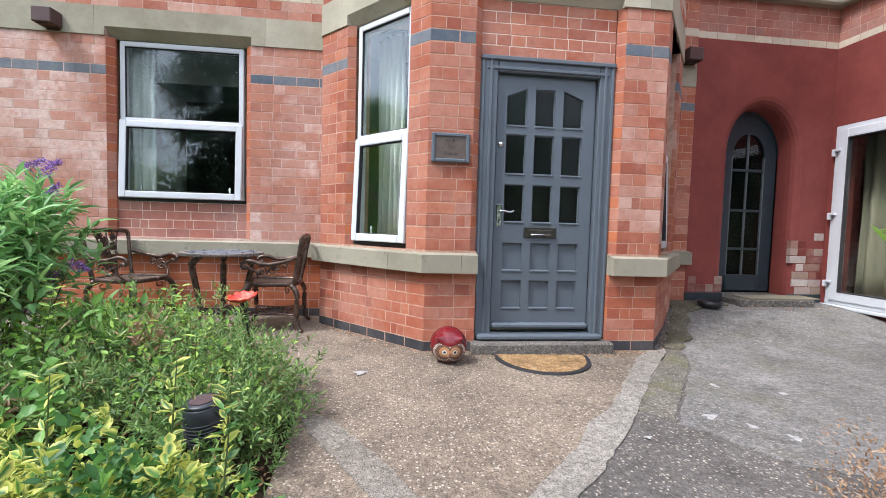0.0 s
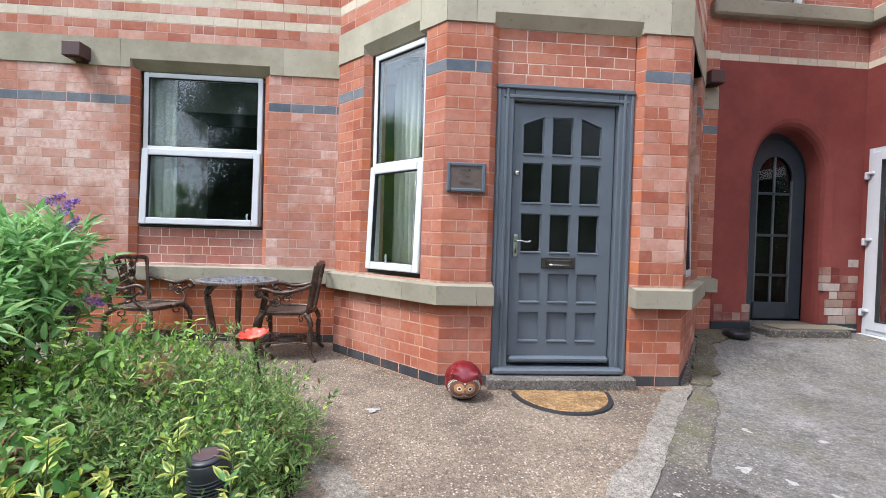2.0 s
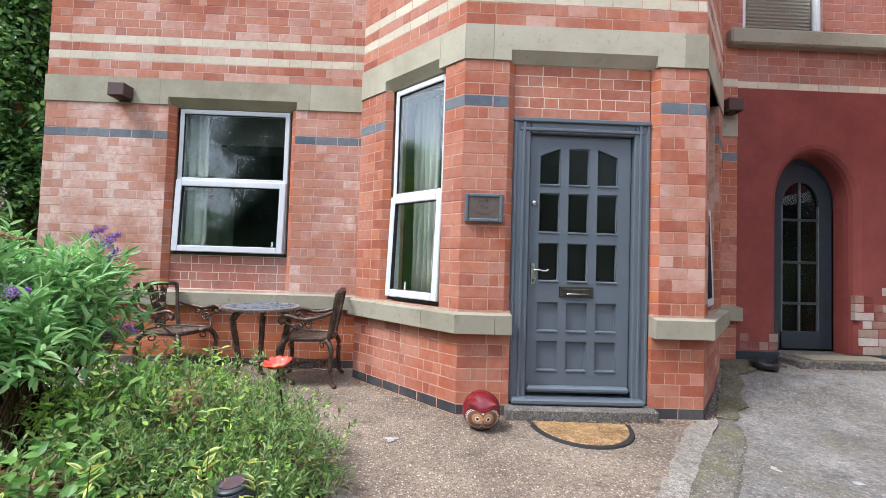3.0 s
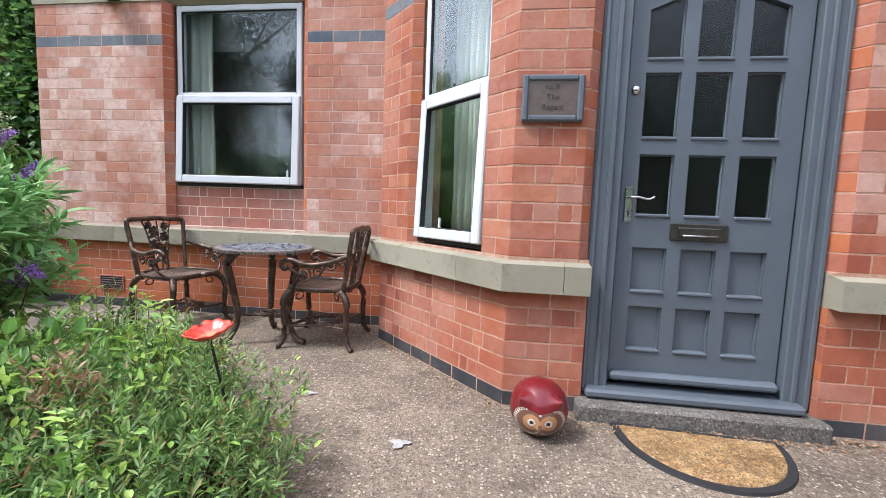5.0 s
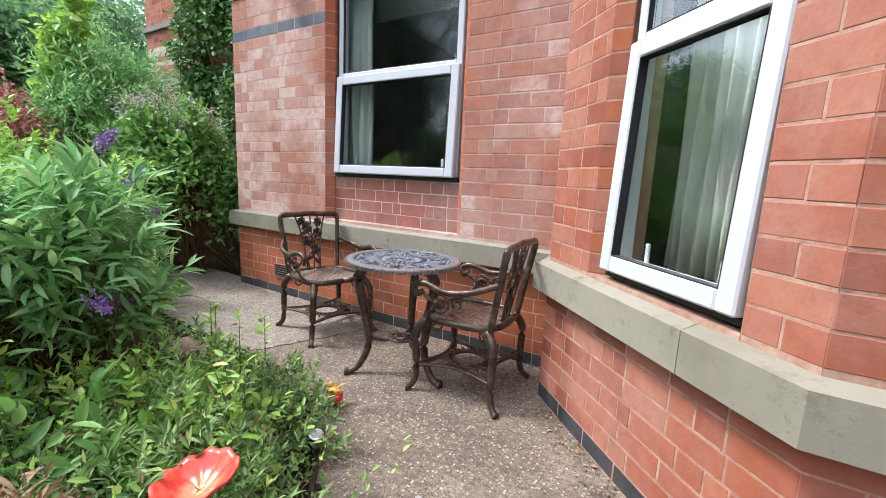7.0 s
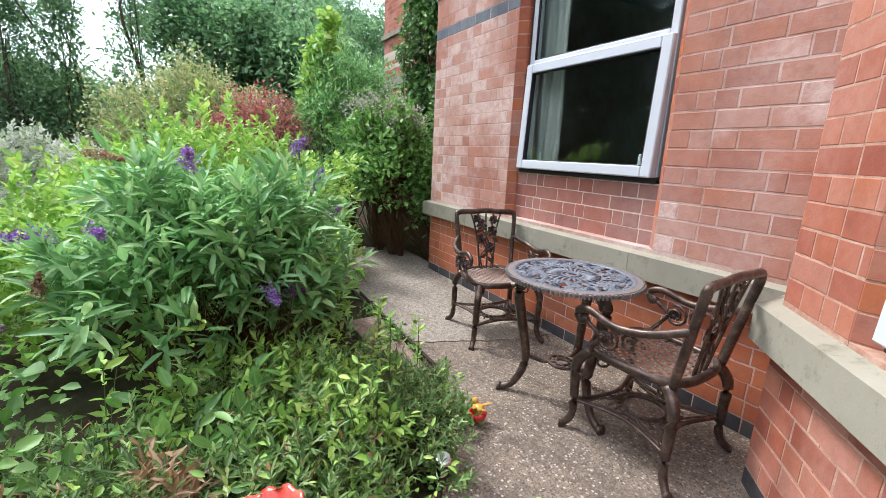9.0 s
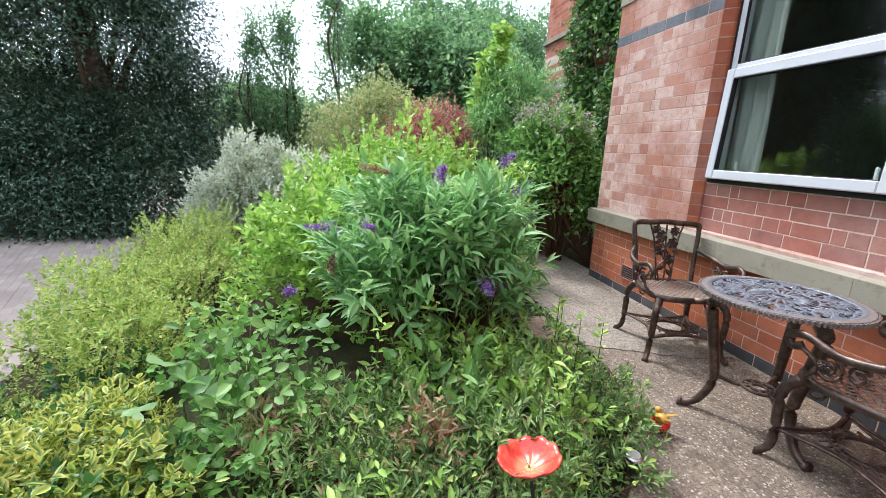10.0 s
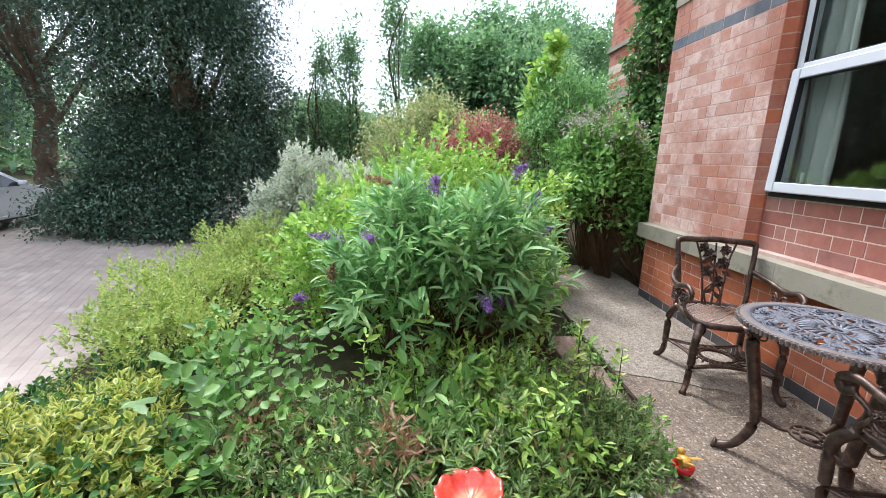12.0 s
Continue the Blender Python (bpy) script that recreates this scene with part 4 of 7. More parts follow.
def arched_door():
    xm, r = (ARCH[0] + ARCH[1]) / 2, (ARCH[1] - ARCH[0]) / 2
    y, xm = YW + 0.25, xm + 0.05
    door = thing("door_2", Matrix.Translation((0, 0, 0)), "narrow dark arched glazed door with worn glazing bars", "door", kind="structure")
    def arch_line(rad, sx=1.28, n=17):
        return [(xm + rad * math.cos(a), ARCH[3] + rad * math.sin(a) * sx) for a in np.linspace(math.pi, 0, n)]
    def arch_ring(r0, r1, ya, yb, zb):
        bm = bmesh.new()
        a = [(xm - r0, zb)] + arch_line(r0) + [(xm + r0, zb)]
        b = [(xm - r1, zb)] + arch_line(r1) + [(xm + r1, zb)]
        A, B, C, D = ([bm.verts.new((x, yy, z)) for x, z in s] for s, yy in ((a, ya), (b, ya), (a, yb), (b, yb)))
        for k in range(len(a) - 1):
            for p, q in ((A, B), (B, D), (D, C), (C, A)):
                bm.faces.new((p[k], p[k + 1], q[k + 1], q[k]))
        return bm
    part("door_frame", arch_ring(r, r - 0.05, y, y + 0.08, ARCH[2]), dark_paint, door)
    leaf = part("leaf", arch_ring(r - 0.052, r - 0.21, y + 0.02, y + 0.07, ARCH[2] + 0.02), dark_paint, door)
    part("bottom_rail", boxed(xm - r + 0.185, xm + r - 0.21, y + 0.02, y + 0.07, ARCH[2] + 0.02, ARCH[2] + 0.22, 0.004), dark_paint, leaf)
    ri = r - 0.21
    part("glazing_bar", boxed(xm - 0.012, xm + 0.012, y + 0.025, y + 0.06, ARCH[2] + 0.22, ARCH[3] + ri * 1.25, 0.004), old_white, leaf, "worn whitish glazing bar")
    for z in (0.80, 1.28, 1.78):
        part("glazing_bar", boxed(xm - ri, xm + ri, y + 0.022, y + 0.062, z, z + 0.03, 0.004), dark_paint, leaf)
    for s in (-1, 1):
        part("glazing_bar", boxed(xm + s * ri - 0.009, xm + s * ri + 0.009, y + 0.018, y + 0.05, ARCH[2] + 0.22, ARCH[3], 0.003), old_white, leaf, "worn whitish glazing bar")
    zs = [ARCH[2] + 0.22, 0.80, 1.28, 1.78, ARCH[3] + ri * 1.28]
    for a, b in zip(zs, zs[1:]):
        for x0, x1 in ((xm - ri, xm), (xm, xm + ri)):
            pane(x0, x1, a, b, y + 0.045, dim_glass, leaf, double=False)


arched_door()
tagged(part("doorstep", boxed(ARCH[0] - 0.02, ARCH[1] + 0.06, YW - 0.30, YW + 0.32, 0.1, 0.265, 0.012), dark_concrete), "low grey concrete step at the arched door", "doorstep", kind="structure")
tagged(part("door_mat", boxed(ARCH[0] + 0.12, ARCH[1] + 0.15, YW - 0.27, YW - 0.02, 0.265, 0.28, 0.004), khaki_cloth), "worn brown mat on the arched door's step", "door mat")
bm = bmesh.new()
box(bm, 3.56, ARCH[0], YW - 0.012, YW + 0.02, 0.0, 0.30, 0.004)
tagged(part("painted_plinth", bm, dark_paint), "flaking black painted plinth", "plinth", kind="structure")
bm = bmesh.new()
box(bm, ARCH[1], XR - 0.005, YW - 0.012, YW + 0.02, 0.0, 0.29, 0.004)
tagged(part("painted_plinth", bm, dark_paint), "flaking black painted plinth", "plinth", kind="structure")


def patio_door():
    y0, y1, z0, z1 = PATIO
    x = XR + 0.03
    door = thing("door_3", Matrix.Translation((0, 0, 0)), "white plastic patio door with khaki curtains behind", "door", kind="structure")
    turn = Matrix.Translation((x, y1, 0)) @ Matrix.Rotation(radians(-90), 4, "Z")
    w = y1 - y0
    bm = bmesh.new()
    ring_frame(bm, 0, w, z0, z1, 0.06, -0.03, 0.05, 0.006, turn)
    part("door_frame", bm, white_upvc, door)
    for k in range(2):
        a, b = 0.055 + k * (w - 0.11) / 2, 0.055 + (k + 1) * (w - 0.11) / 2
        bm = bmesh.new()
        ring_frame(bm, a, b, z0 + 0.05, z1 - 0.05, 0.10, -0.05, 0.02, 0.006, turn)
        leaf = part("leaf", bm, white_upvc, door)
        pane(a + 0.1, b - 0.1, z0 + 0.15, z1 - 0.15, -0.01, glass, leaf, turn)
        bm = bmesh.new()
        ring_frame(bm, a + 0.098, b - 0.098, z0 + 0.148, z1 - 0.148, 0.012, -0.053, 0.0, 0.002, turn)
        part("bead", bm, tint_black, leaf)
        if k == 0:
            for z in (0.45, 1.25, 2.0):
                bm = bmesh.new()
                box(bm, 0.0, 0.09, -0.075, -0.03, z, z + 0.03, 0.006, turn)
                box(bm, 0.0, 0.03, -0.08, -0.03, z - 0.05, z + 0.03, 0.006, turn)
                part("hinge", bm, white_upvc, leaf)
    part("window_sill", boxed(x - 0.10, x + 0.05, y0, y1, z0 - 0.035, z0, 0.006), white_upvc, door)


patio_door()


def curtain(name, m, w, h, material, label, folds=9, depth=0.05):
    bm = bmesh.new()
    n = folds * 6
    rows = []
    for j in range(7):
        z = h * j / 6
        rows.append([bm.verts.new((w * i / n, math.sin(i / 6 * math.tau) * depth * (1 - 0.3 * j / 6) + math.sin(i * 0.37 + j) * 0.012, z)) for i in range(n + 1)])
    for a, b in zip(rows, rows[1:]):
        for i in range(n):
            bm.faces.new((a[i], a[i + 1], b[i + 1], b[i]))
    bmesh.ops.transform(bm, matrix=m, verts=bm.verts[:])
    ob = part(name, bm, material, smooth=True)
    s = ob.modifiers.new("thick", "SOLIDIFY")
    s.thickness = 0.004
    return tagged(ob, label, "curtain")


curtain("curtain", Matrix.Translation((XR + 0.42, PATIO[0], 0.25)) @ Matrix.Rotation(radians(90), 4, "Z"), 2.4, 2.05, khaki_cloth, "khaki curtain hanging behind the patio door", 12, 0.07)
curtain("curtain", wall_place(BAY[1], al2, ou2, 0.42, 0.84, 0.36), 0.34, 1.9, curtain_cloth, "pale curtain drawn aside behind the tall window", 5, 0.04)
curtain("curtain", wall_place((XC, YW), al, ou, 1.385, 1.1, 0.19), 0.27, 1.66, curtain_cloth, "pale curtain gathered at the side of the window", 3, 0.03)
# the blind shares the rooms' darkened colour
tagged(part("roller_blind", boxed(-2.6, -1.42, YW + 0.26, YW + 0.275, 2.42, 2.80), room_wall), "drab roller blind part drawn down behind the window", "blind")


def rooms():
    """Plain made-up rooms behind the glass; their dark colour stands for the dim inside."""
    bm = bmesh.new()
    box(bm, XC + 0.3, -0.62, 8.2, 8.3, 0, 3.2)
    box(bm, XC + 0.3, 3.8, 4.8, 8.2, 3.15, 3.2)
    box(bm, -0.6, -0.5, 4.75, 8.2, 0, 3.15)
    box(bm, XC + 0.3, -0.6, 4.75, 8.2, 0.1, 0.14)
    tagged(part("room_walls", bm, room_wall), "plain dark walls standing in for the dim rooms inside", "inner wall", kind="structure")
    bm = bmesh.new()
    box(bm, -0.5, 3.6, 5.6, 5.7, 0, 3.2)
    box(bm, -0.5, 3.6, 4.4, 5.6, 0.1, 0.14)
    tagged(part("hall_walls", bm, room_wall), "plain dark walls standing in for the dim hall inside", "inner wall", kind="structure")
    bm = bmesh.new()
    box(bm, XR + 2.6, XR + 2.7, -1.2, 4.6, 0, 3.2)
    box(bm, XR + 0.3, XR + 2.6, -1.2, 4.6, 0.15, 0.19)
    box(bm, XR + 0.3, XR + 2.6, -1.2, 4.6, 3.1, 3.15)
    # backing, ceiling and cheek added close behind the arched door to darken its panes
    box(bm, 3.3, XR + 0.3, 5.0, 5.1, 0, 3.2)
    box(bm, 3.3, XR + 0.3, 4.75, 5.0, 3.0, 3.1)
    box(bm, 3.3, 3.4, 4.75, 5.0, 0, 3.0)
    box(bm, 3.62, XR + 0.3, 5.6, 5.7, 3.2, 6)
    tagged(part("wing_room_walls", bm, room_wall), "plain dark walls of the wing's room, with a backing behind the arched door", "inner wall", kind="structure")


rooms()


# ---- wall fittings ----
def wall_lamp(x, z, y=YW):
    lamp = thing("wall_lamp", Matrix.Translation((x, y, z)), "small square brown wall lamp", "wall lamp", "wall lamps on the house")
    part("body", boxed(-0.085, 0.085, -0.15, 0, -0.07, 0.07, 0.008), brown_box, lamp)
    part("lens", boxed(-0.06, 0.06, -0.125, -0.03, -0.078, -0.069, 0.002), glass, lamp)
    part("back_plate", boxed(-0.06, 0.06, -0.004, 0.004, -0.09, 0.05, 0.002), brown_box, lamp)
    return lamp


wall_lamp(-3.14, 2.86, YW - 0.012)
wall_lamp(3.44, 2.98)


def plaque():
    x0, x1, z0, z1, y = 0.437, 0.733, 1.48, 1.703, 3.14
    p = thing("name_plaque", Matrix.Translation((x0, y, z0)), "dark bronze name plaque in a grey frame on the brick pier", "plaque")
    w, h = x1 - x0, z1 - z0
    part("back_board", boxed(0, w, -0.018, 0.0, 0, h, 0.004), grey_paint, p)
    bm = bmesh.new()
    ring_frame(bm, 0, w, 0, h, 0.03, -0.034, -0.018, 0.008)
    part("frame", bm, grey_paint, p)
    part("plate", boxed(0.03, w - 0.03, -0.024, -0.018, 0.03, h - 0.03), bronze, p, "dark bronze plate with faint letters")
    ink = tint_material("faded_black_lettering", (0.06, 0.048, 0.042), 0.6)
    part("lettering_bar", boxed(w / 2 + 0.012, w / 2 + 0.03, -0.0252, -0.024, h - 0.066, h - 0.046), ink, p)
    for k, (word, size) in enumerate((("No", 0.034), ("The", 0.040), ("Regent", 0.038))):
        cu = bpy.data.curves.new("lettering", "FONT")
        cu.body, cu.size, cu.align_x, cu.extrude = word, size, "CENTER", 0.0008
        ob = new("lettering", cu)
        me = bpy.data.meshes.new_from_object(ob)
        bpy.data.objects.remove(ob)
        me.materials.append(ink)
        t = new("lettering", me)
        t.parent = p
        t.matrix_basis = Matrix.Translation((w / 2 - (0.018 if k == 0 else 0), -0.0252, h - 0.070 - k * 0.048)) @ Matrix.Rotation(radians(90), 4, "X")


plaque()


def air_brick(x0, x1, z0, z1):
    v = thing("air_vent", Matrix.Translation((x0, YW, z0)), "small terracotta louvred air vent in the wall", "air vent")
    bm = bmesh.new()
    ring_frame(bm, 0, x1 - x0, 0, z1 - z0, 0.012, -0.012, 0.0, 0.002)
    part("frame", bm, MAT["dull"], v)
    part("backing", boxed(0.012, x1 - x0 - 0.012, -0.004, 0.0, 0.012, z1 - z0 - 0.012), tint_black, v)
    for k in range(5):
        z = 0.018 + k * (z1 - z0 - 0.03) / 5
        part("slat", boxed(0.012, x1 - x0 - 0.012, -0.012, -0.004, z, z + 0.011, 0.002), brown_box, v)


air_brick(-3.40, -3.14, 0.16, 0.30)


# ---- garden furniture ----
def cabriole(bm, top, foot, bow, r0=0.026, r1=0.017):
    """A bowed cast leg with a scrolled foot."""
    top, foot, bow = Vector(top), Vector(foot), Vector(bow)
    pts = smooth_line([top, top.lerp(foot, 0.18) + bow, top.lerp(foot, 0.5) + bow * 0.35, top.lerp(foot, 0.82) - bow * 0.25, foot + Vector((0, 0, 0.018)) + bow * 0.3, foot + Vector((0, 0, 0.012)) + bow * 0.75], 20)
    n = len(pts)
    tube(bm, pts, [r0 + (r1 - r0) * min(1, i / n * 1.3) + (0.004 if i > n - 4 else 0) for i in range(n)], 8)


def scroll(bm, centre, radius, axis_a, axis_b, r, turns=1.4, start=0.0, n=18):
    c, a, b = Vector(centre), Vector(axis_a), Vector(axis_b)
    tube(bm, [c + (a * math.cos(start + t * turns * math.tau) + b * math.sin(start + t * turns * math.tau)) * radius * (1 - 0.72 * t) for t in np.linspace(0, 1, n)], r, 6)


def rosette(bm, centre, radius, out, up):
    """A cast rose: a cupped disc with rings of petals."""
    c, o, u = Vector(centre), Vector(out).normalized(), Vector(up).normalized()
    s = o.cross(u)
    for ring, (rr, n, lift) in enumerate(((radius, 7, 0.0), (radius * 0.62, 5, 0.006), (radius * 0.3, 3, 0.011))):
        for k in range(n):
            a = (k + ring * 0.5) * math.tau / n
            d = u * math.cos(a) + s * math.sin(a)
            t = o.cross(d)
            p = [c + o * lift, c + d * rr * 0.6 + t * rr * 0.42 + o * (lift + 0.006), c + d * rr + o * (lift - 0.002), c + d * rr * 0.6 - t * rr * 0.42 + o * (lift + 0.006)]
            f = [bm.verts.new(q) for q in p]
            g = [bm.verts.new(q - o * 0.008) for q in p]
            bm.faces.new(f)
            bm.faces.new(g[::-1])
            for j in range(4):
                bm.faces.new((f[j], g[j], g[(j + 1) % 4], f[(j + 1) % 4]))


def lattice(bm, inside, z_of, x0, x1, y0, y1, pitch, width, thick):
    """A diagonal lattice of flat bars, clipped to inside(x, y)."""
    for s in (-1, 1):
        c = (y0 - x1) * 1.0 - 1
        k = -40
        while k < 40:
            run = []
            for i in range(61):
                x = x0 + (x1 - x0) * i / 60
                y = s * x + k * pitch
                if y0 <= y <= y1 and inside(x, y):
                    run.append((x, y, z_of(x, y) + (0.0015 if s > 0 else 0)))
            if len(run) > 2:
                pts = [run[0], run[len(run) // 2], run[-1]]
                tube(bm, pts, width, 4, thick)
            k += 1


worn_bronze = tint_material("worn_pale_bronze", (0.31, 0.235, 0.185), 0.4, 0.65, 0.55, 60)


def garden_chair(m, label):
    """A cast armchair: rose back, lattice seat, scrolled arms. It faces +x; its origin lies on the ground under the seat."""
    chair = thing("garden_armchair", m, label, "chair", "cast metal chairs at the table")
    SH, D, HW = 0.43, 0.228, 0.25  # seat height, half depth, half width
    # seat
    def rim(x, grow=0.0):
        return [(D * math.copysign(abs(math.cos(a)) ** 0.6, math.cos(a)), (HW + grow) * math.copysign(abs(math.sin(a)) ** 0.6, math.sin(a)) * (0.93 + 0.07 * math.cos(a)), SH) for a in np.linspace(0, math.tau, 33)]
    bm = bmesh.new()
    edge = rim(0)
    tube(bm, [(x * 1.0, y, z) for x, y, z in edge], 0.017, 8, 1.2)
    seat = part("seat_rim", bm, iron, chair, smooth=True)
    bm = bmesh.new()
    lattice(bm, lambda x, y: abs(x / D) ** 3.3 + (abs(y) / HW / (0.93 + 0.07 * x / D)) ** 3.3 < 0.97, lambda x, y: SH + 0.004 - 0.012 * (1 - (x / D) ** 2), -D, D, -HW, HW, 0.046, 0.0088, 0.45)
    part("seat_lattice", bm, worn_bronze, seat, "worn bronze lattice")
    # legs
    for sx, sy in ((1, 1), (1, -1), (-1, 1), (-1, -1)):
        bm = bmesh.new()
        top = (sx * D * 0.80, sy * HW * 0.80, SH - 0.012)
        foot = (sx * (D + 0.01 if sx > 0 else D + 0.03), sy * HW * 1.02, 0.0)
        cabriole(bm, top, foot, (sx * 0.035, sy * 0.022, 0))
        scroll(bm, (sx * D * 0.62, sy * HW * 0.66, SH - 0.06), 0.045, (sx * 0.75, sy * 0.66, 0), (0, 0, 1), 0.006, 1.2, 0.4)
        part("leg", bm, iron, chair, smooth=True)
    # stretcher: a pierced shelf with a ring
    bm = bmesh.new()
    zs = 0.155
    c4 = [(D * 0.94, HW * 0.93), (-D * 0.98, HW * 0.93), (-D * 0.98, -HW * 0.93), (D * 0.94, -HW * 0.93)]
    for (xa, ya), (xb, yb) in zip(c4, c4[1:] + c4[:1]):
        mx, my = (xa + xb) / 2 * 0.72, (ya + yb) / 2 * 0.72
        tube(bm, smooth_line([(xa, ya, zs), (mx, my, zs), (xb, yb, zs)], 12), 0.012, 6, 0.7)
        tube(bm, smooth_line([(xa * 0.86, ya * 0.86, zs), (mx * 0.80, my * 0.80, zs), (xb * 0.86, yb * 0.86, zs)], 12), 0.007, 5, 0.6)
    tube(bm, [(0.095 * math.cos(a), 0.095 * math.sin(a), zs) for a in np.linspace(0, math.tau, 25)], 0.009, 6)
    tube(bm, [(0.125 * math.cos(a), 0.125 * math.sin(a), zs) for a in np.linspace(0, math.tau, 25)], 0.006, 6)
    for k in range(22):
        a = k * math.tau / 22
        tube(bm, [(0.095 * math.cos(a), 0.095 * math.sin(a), zs), (0.165 * math.cos(a + 0.3), 0.165 * math.sin(a + 0.3), zs)], 0.006, 5)
    part("stretcher", bm, iron, chair, smooth=True)
    # back: a flared hoop leaning backwards, with a splat of roses between two ribs
    lean = lambda z: -D * 0.88 - 0.075 * ((z - SH) / 0.44)
    bm = bmesh.new()
    hoop = [(-HW * 0.82, SH - 0.01), (-HW * 0.88, SH + 0.20), (-HW * 0.95, SH + 0.39), (-HW * 0.86, SH + 0.43), (-HW * 0.4, SH + 0.435), (0, SH + 0.442), (HW * 0.4, SH + 0.435), (HW * 0.86, SH + 0.43), (HW * 0.95, SH + 0.39), (HW * 0.88, SH + 0.20), (HW * 0.82, SH - 0.01)]
    tube(bm, smooth_line([(lean(z), y, z) for y, z in hoop], 60), 0.0165, 8, 1.25)
    back = part("back_frame", bm, iron, chair, smooth=True)
    bm = bmesh.new()
    for s in (-1, 1):
        tube(bm, smooth_line([(lean(SH), s * 0.055, SH), (lean(SH + 0.12), s * 0.062, SH + 0.12), (lean(SH + 0.3), s * 0.085, SH + 0.3), (lean(SH + 0.43), s * 0.125, SH + 0.43)], 16), 0.007, 6)
    for s, o in ((-1, 0.0), (1, 0.4), (0, 0.8)):
        tube(bm, smooth_line([(lean(SH), s * 0.03, SH), (lean(SH + 0.1), s * 0.045 + 0.01 * o, SH + 0.1), (lean(SH + 0.2), -s * 0.02, SH + 0.2), (lean(SH + 0.33), s * 0.05, SH + 0.33), (lean(SH + 0.42), s * 0.06, SH + 0.42)], 20), 0.0065, 6)
    for y, z, r in ((-0.035, 0.335, 0.05), (0.05, 0.29, 0.047), (-0.045, 0.23, 0.044), (0.03, 0.165, 0.044), (0.06, 0.375, 0.04), (-0.075, 0.385, 0.036)):
        rosette(bm, (lean(SH + z) + 0.006, y, SH + z), r, (1, 0, 0.35), (0, 0, 1))
    for y, z, a in ((-0.02, 0.1, 0.6), (0.03, 0.07, 2.2), (0.0, 0.13, 1.4), (-0.06, 0.29, 0.2), (0.075, 0.22, 2.6)):
        d = Vector((0, math.cos(a), math.sin(a))) * 0.04
        p = Vector((lean(SH + z) + 0.004, y, SH + z))
        t = Vector((0, -d.z, d.y)) * 0.4
        bm.faces.new([bm.verts.new(q) for q in (p - d, p + t, p + d, p - t)])
    part("back_splat", bm, iron, back, "openwork of cast roses")
    # arms
    for s in (-1, 1):
        bm = bmesh.new()
        y = s * (HW + 0.03)
        tube(bm, smooth_line([(lean(SH + 0.25), s * HW * 0.9, SH + 0.25), (-0.12, y * 1.04, SH + 0.205), (0.02, y * 1.08, SH + 0.185), (0.15, y * 1.06, SH + 0.215), (0.215, y * 1.04, SH + 0.19), (0.20, y * 1.02, SH + 0.15), (0.165, y, SH + 0.165)], 36), 0.0135, 8, 1.3)
        tube(bm, smooth_line([(0.18, y * 1.0, SH + 0.16), (0.10, y, SH + 0.11), (0.13, y * 0.98, SH + 0.05), (0.16, s * HW * 0.9, SH)], 16), 0.010, 6)
        scroll(bm, (0.06, y, SH + 0.11), 0.058, (1, 0, 0), (0, 0, 1), 0.008, 1.5, 1.2)
        scroll(bm, (-0.04, y, SH + 0.13), 0.04, (-1, 0, 0), (0, 0, 1), 0.007, 1.3, 0.6)
        rosette(bm, (0.075, y + s * 0.006, SH + 0.115), 0.03, (0, s, 0), (0, 0, 1))
        part("arm", bm, iron, chair, smooth=True)
    return chair


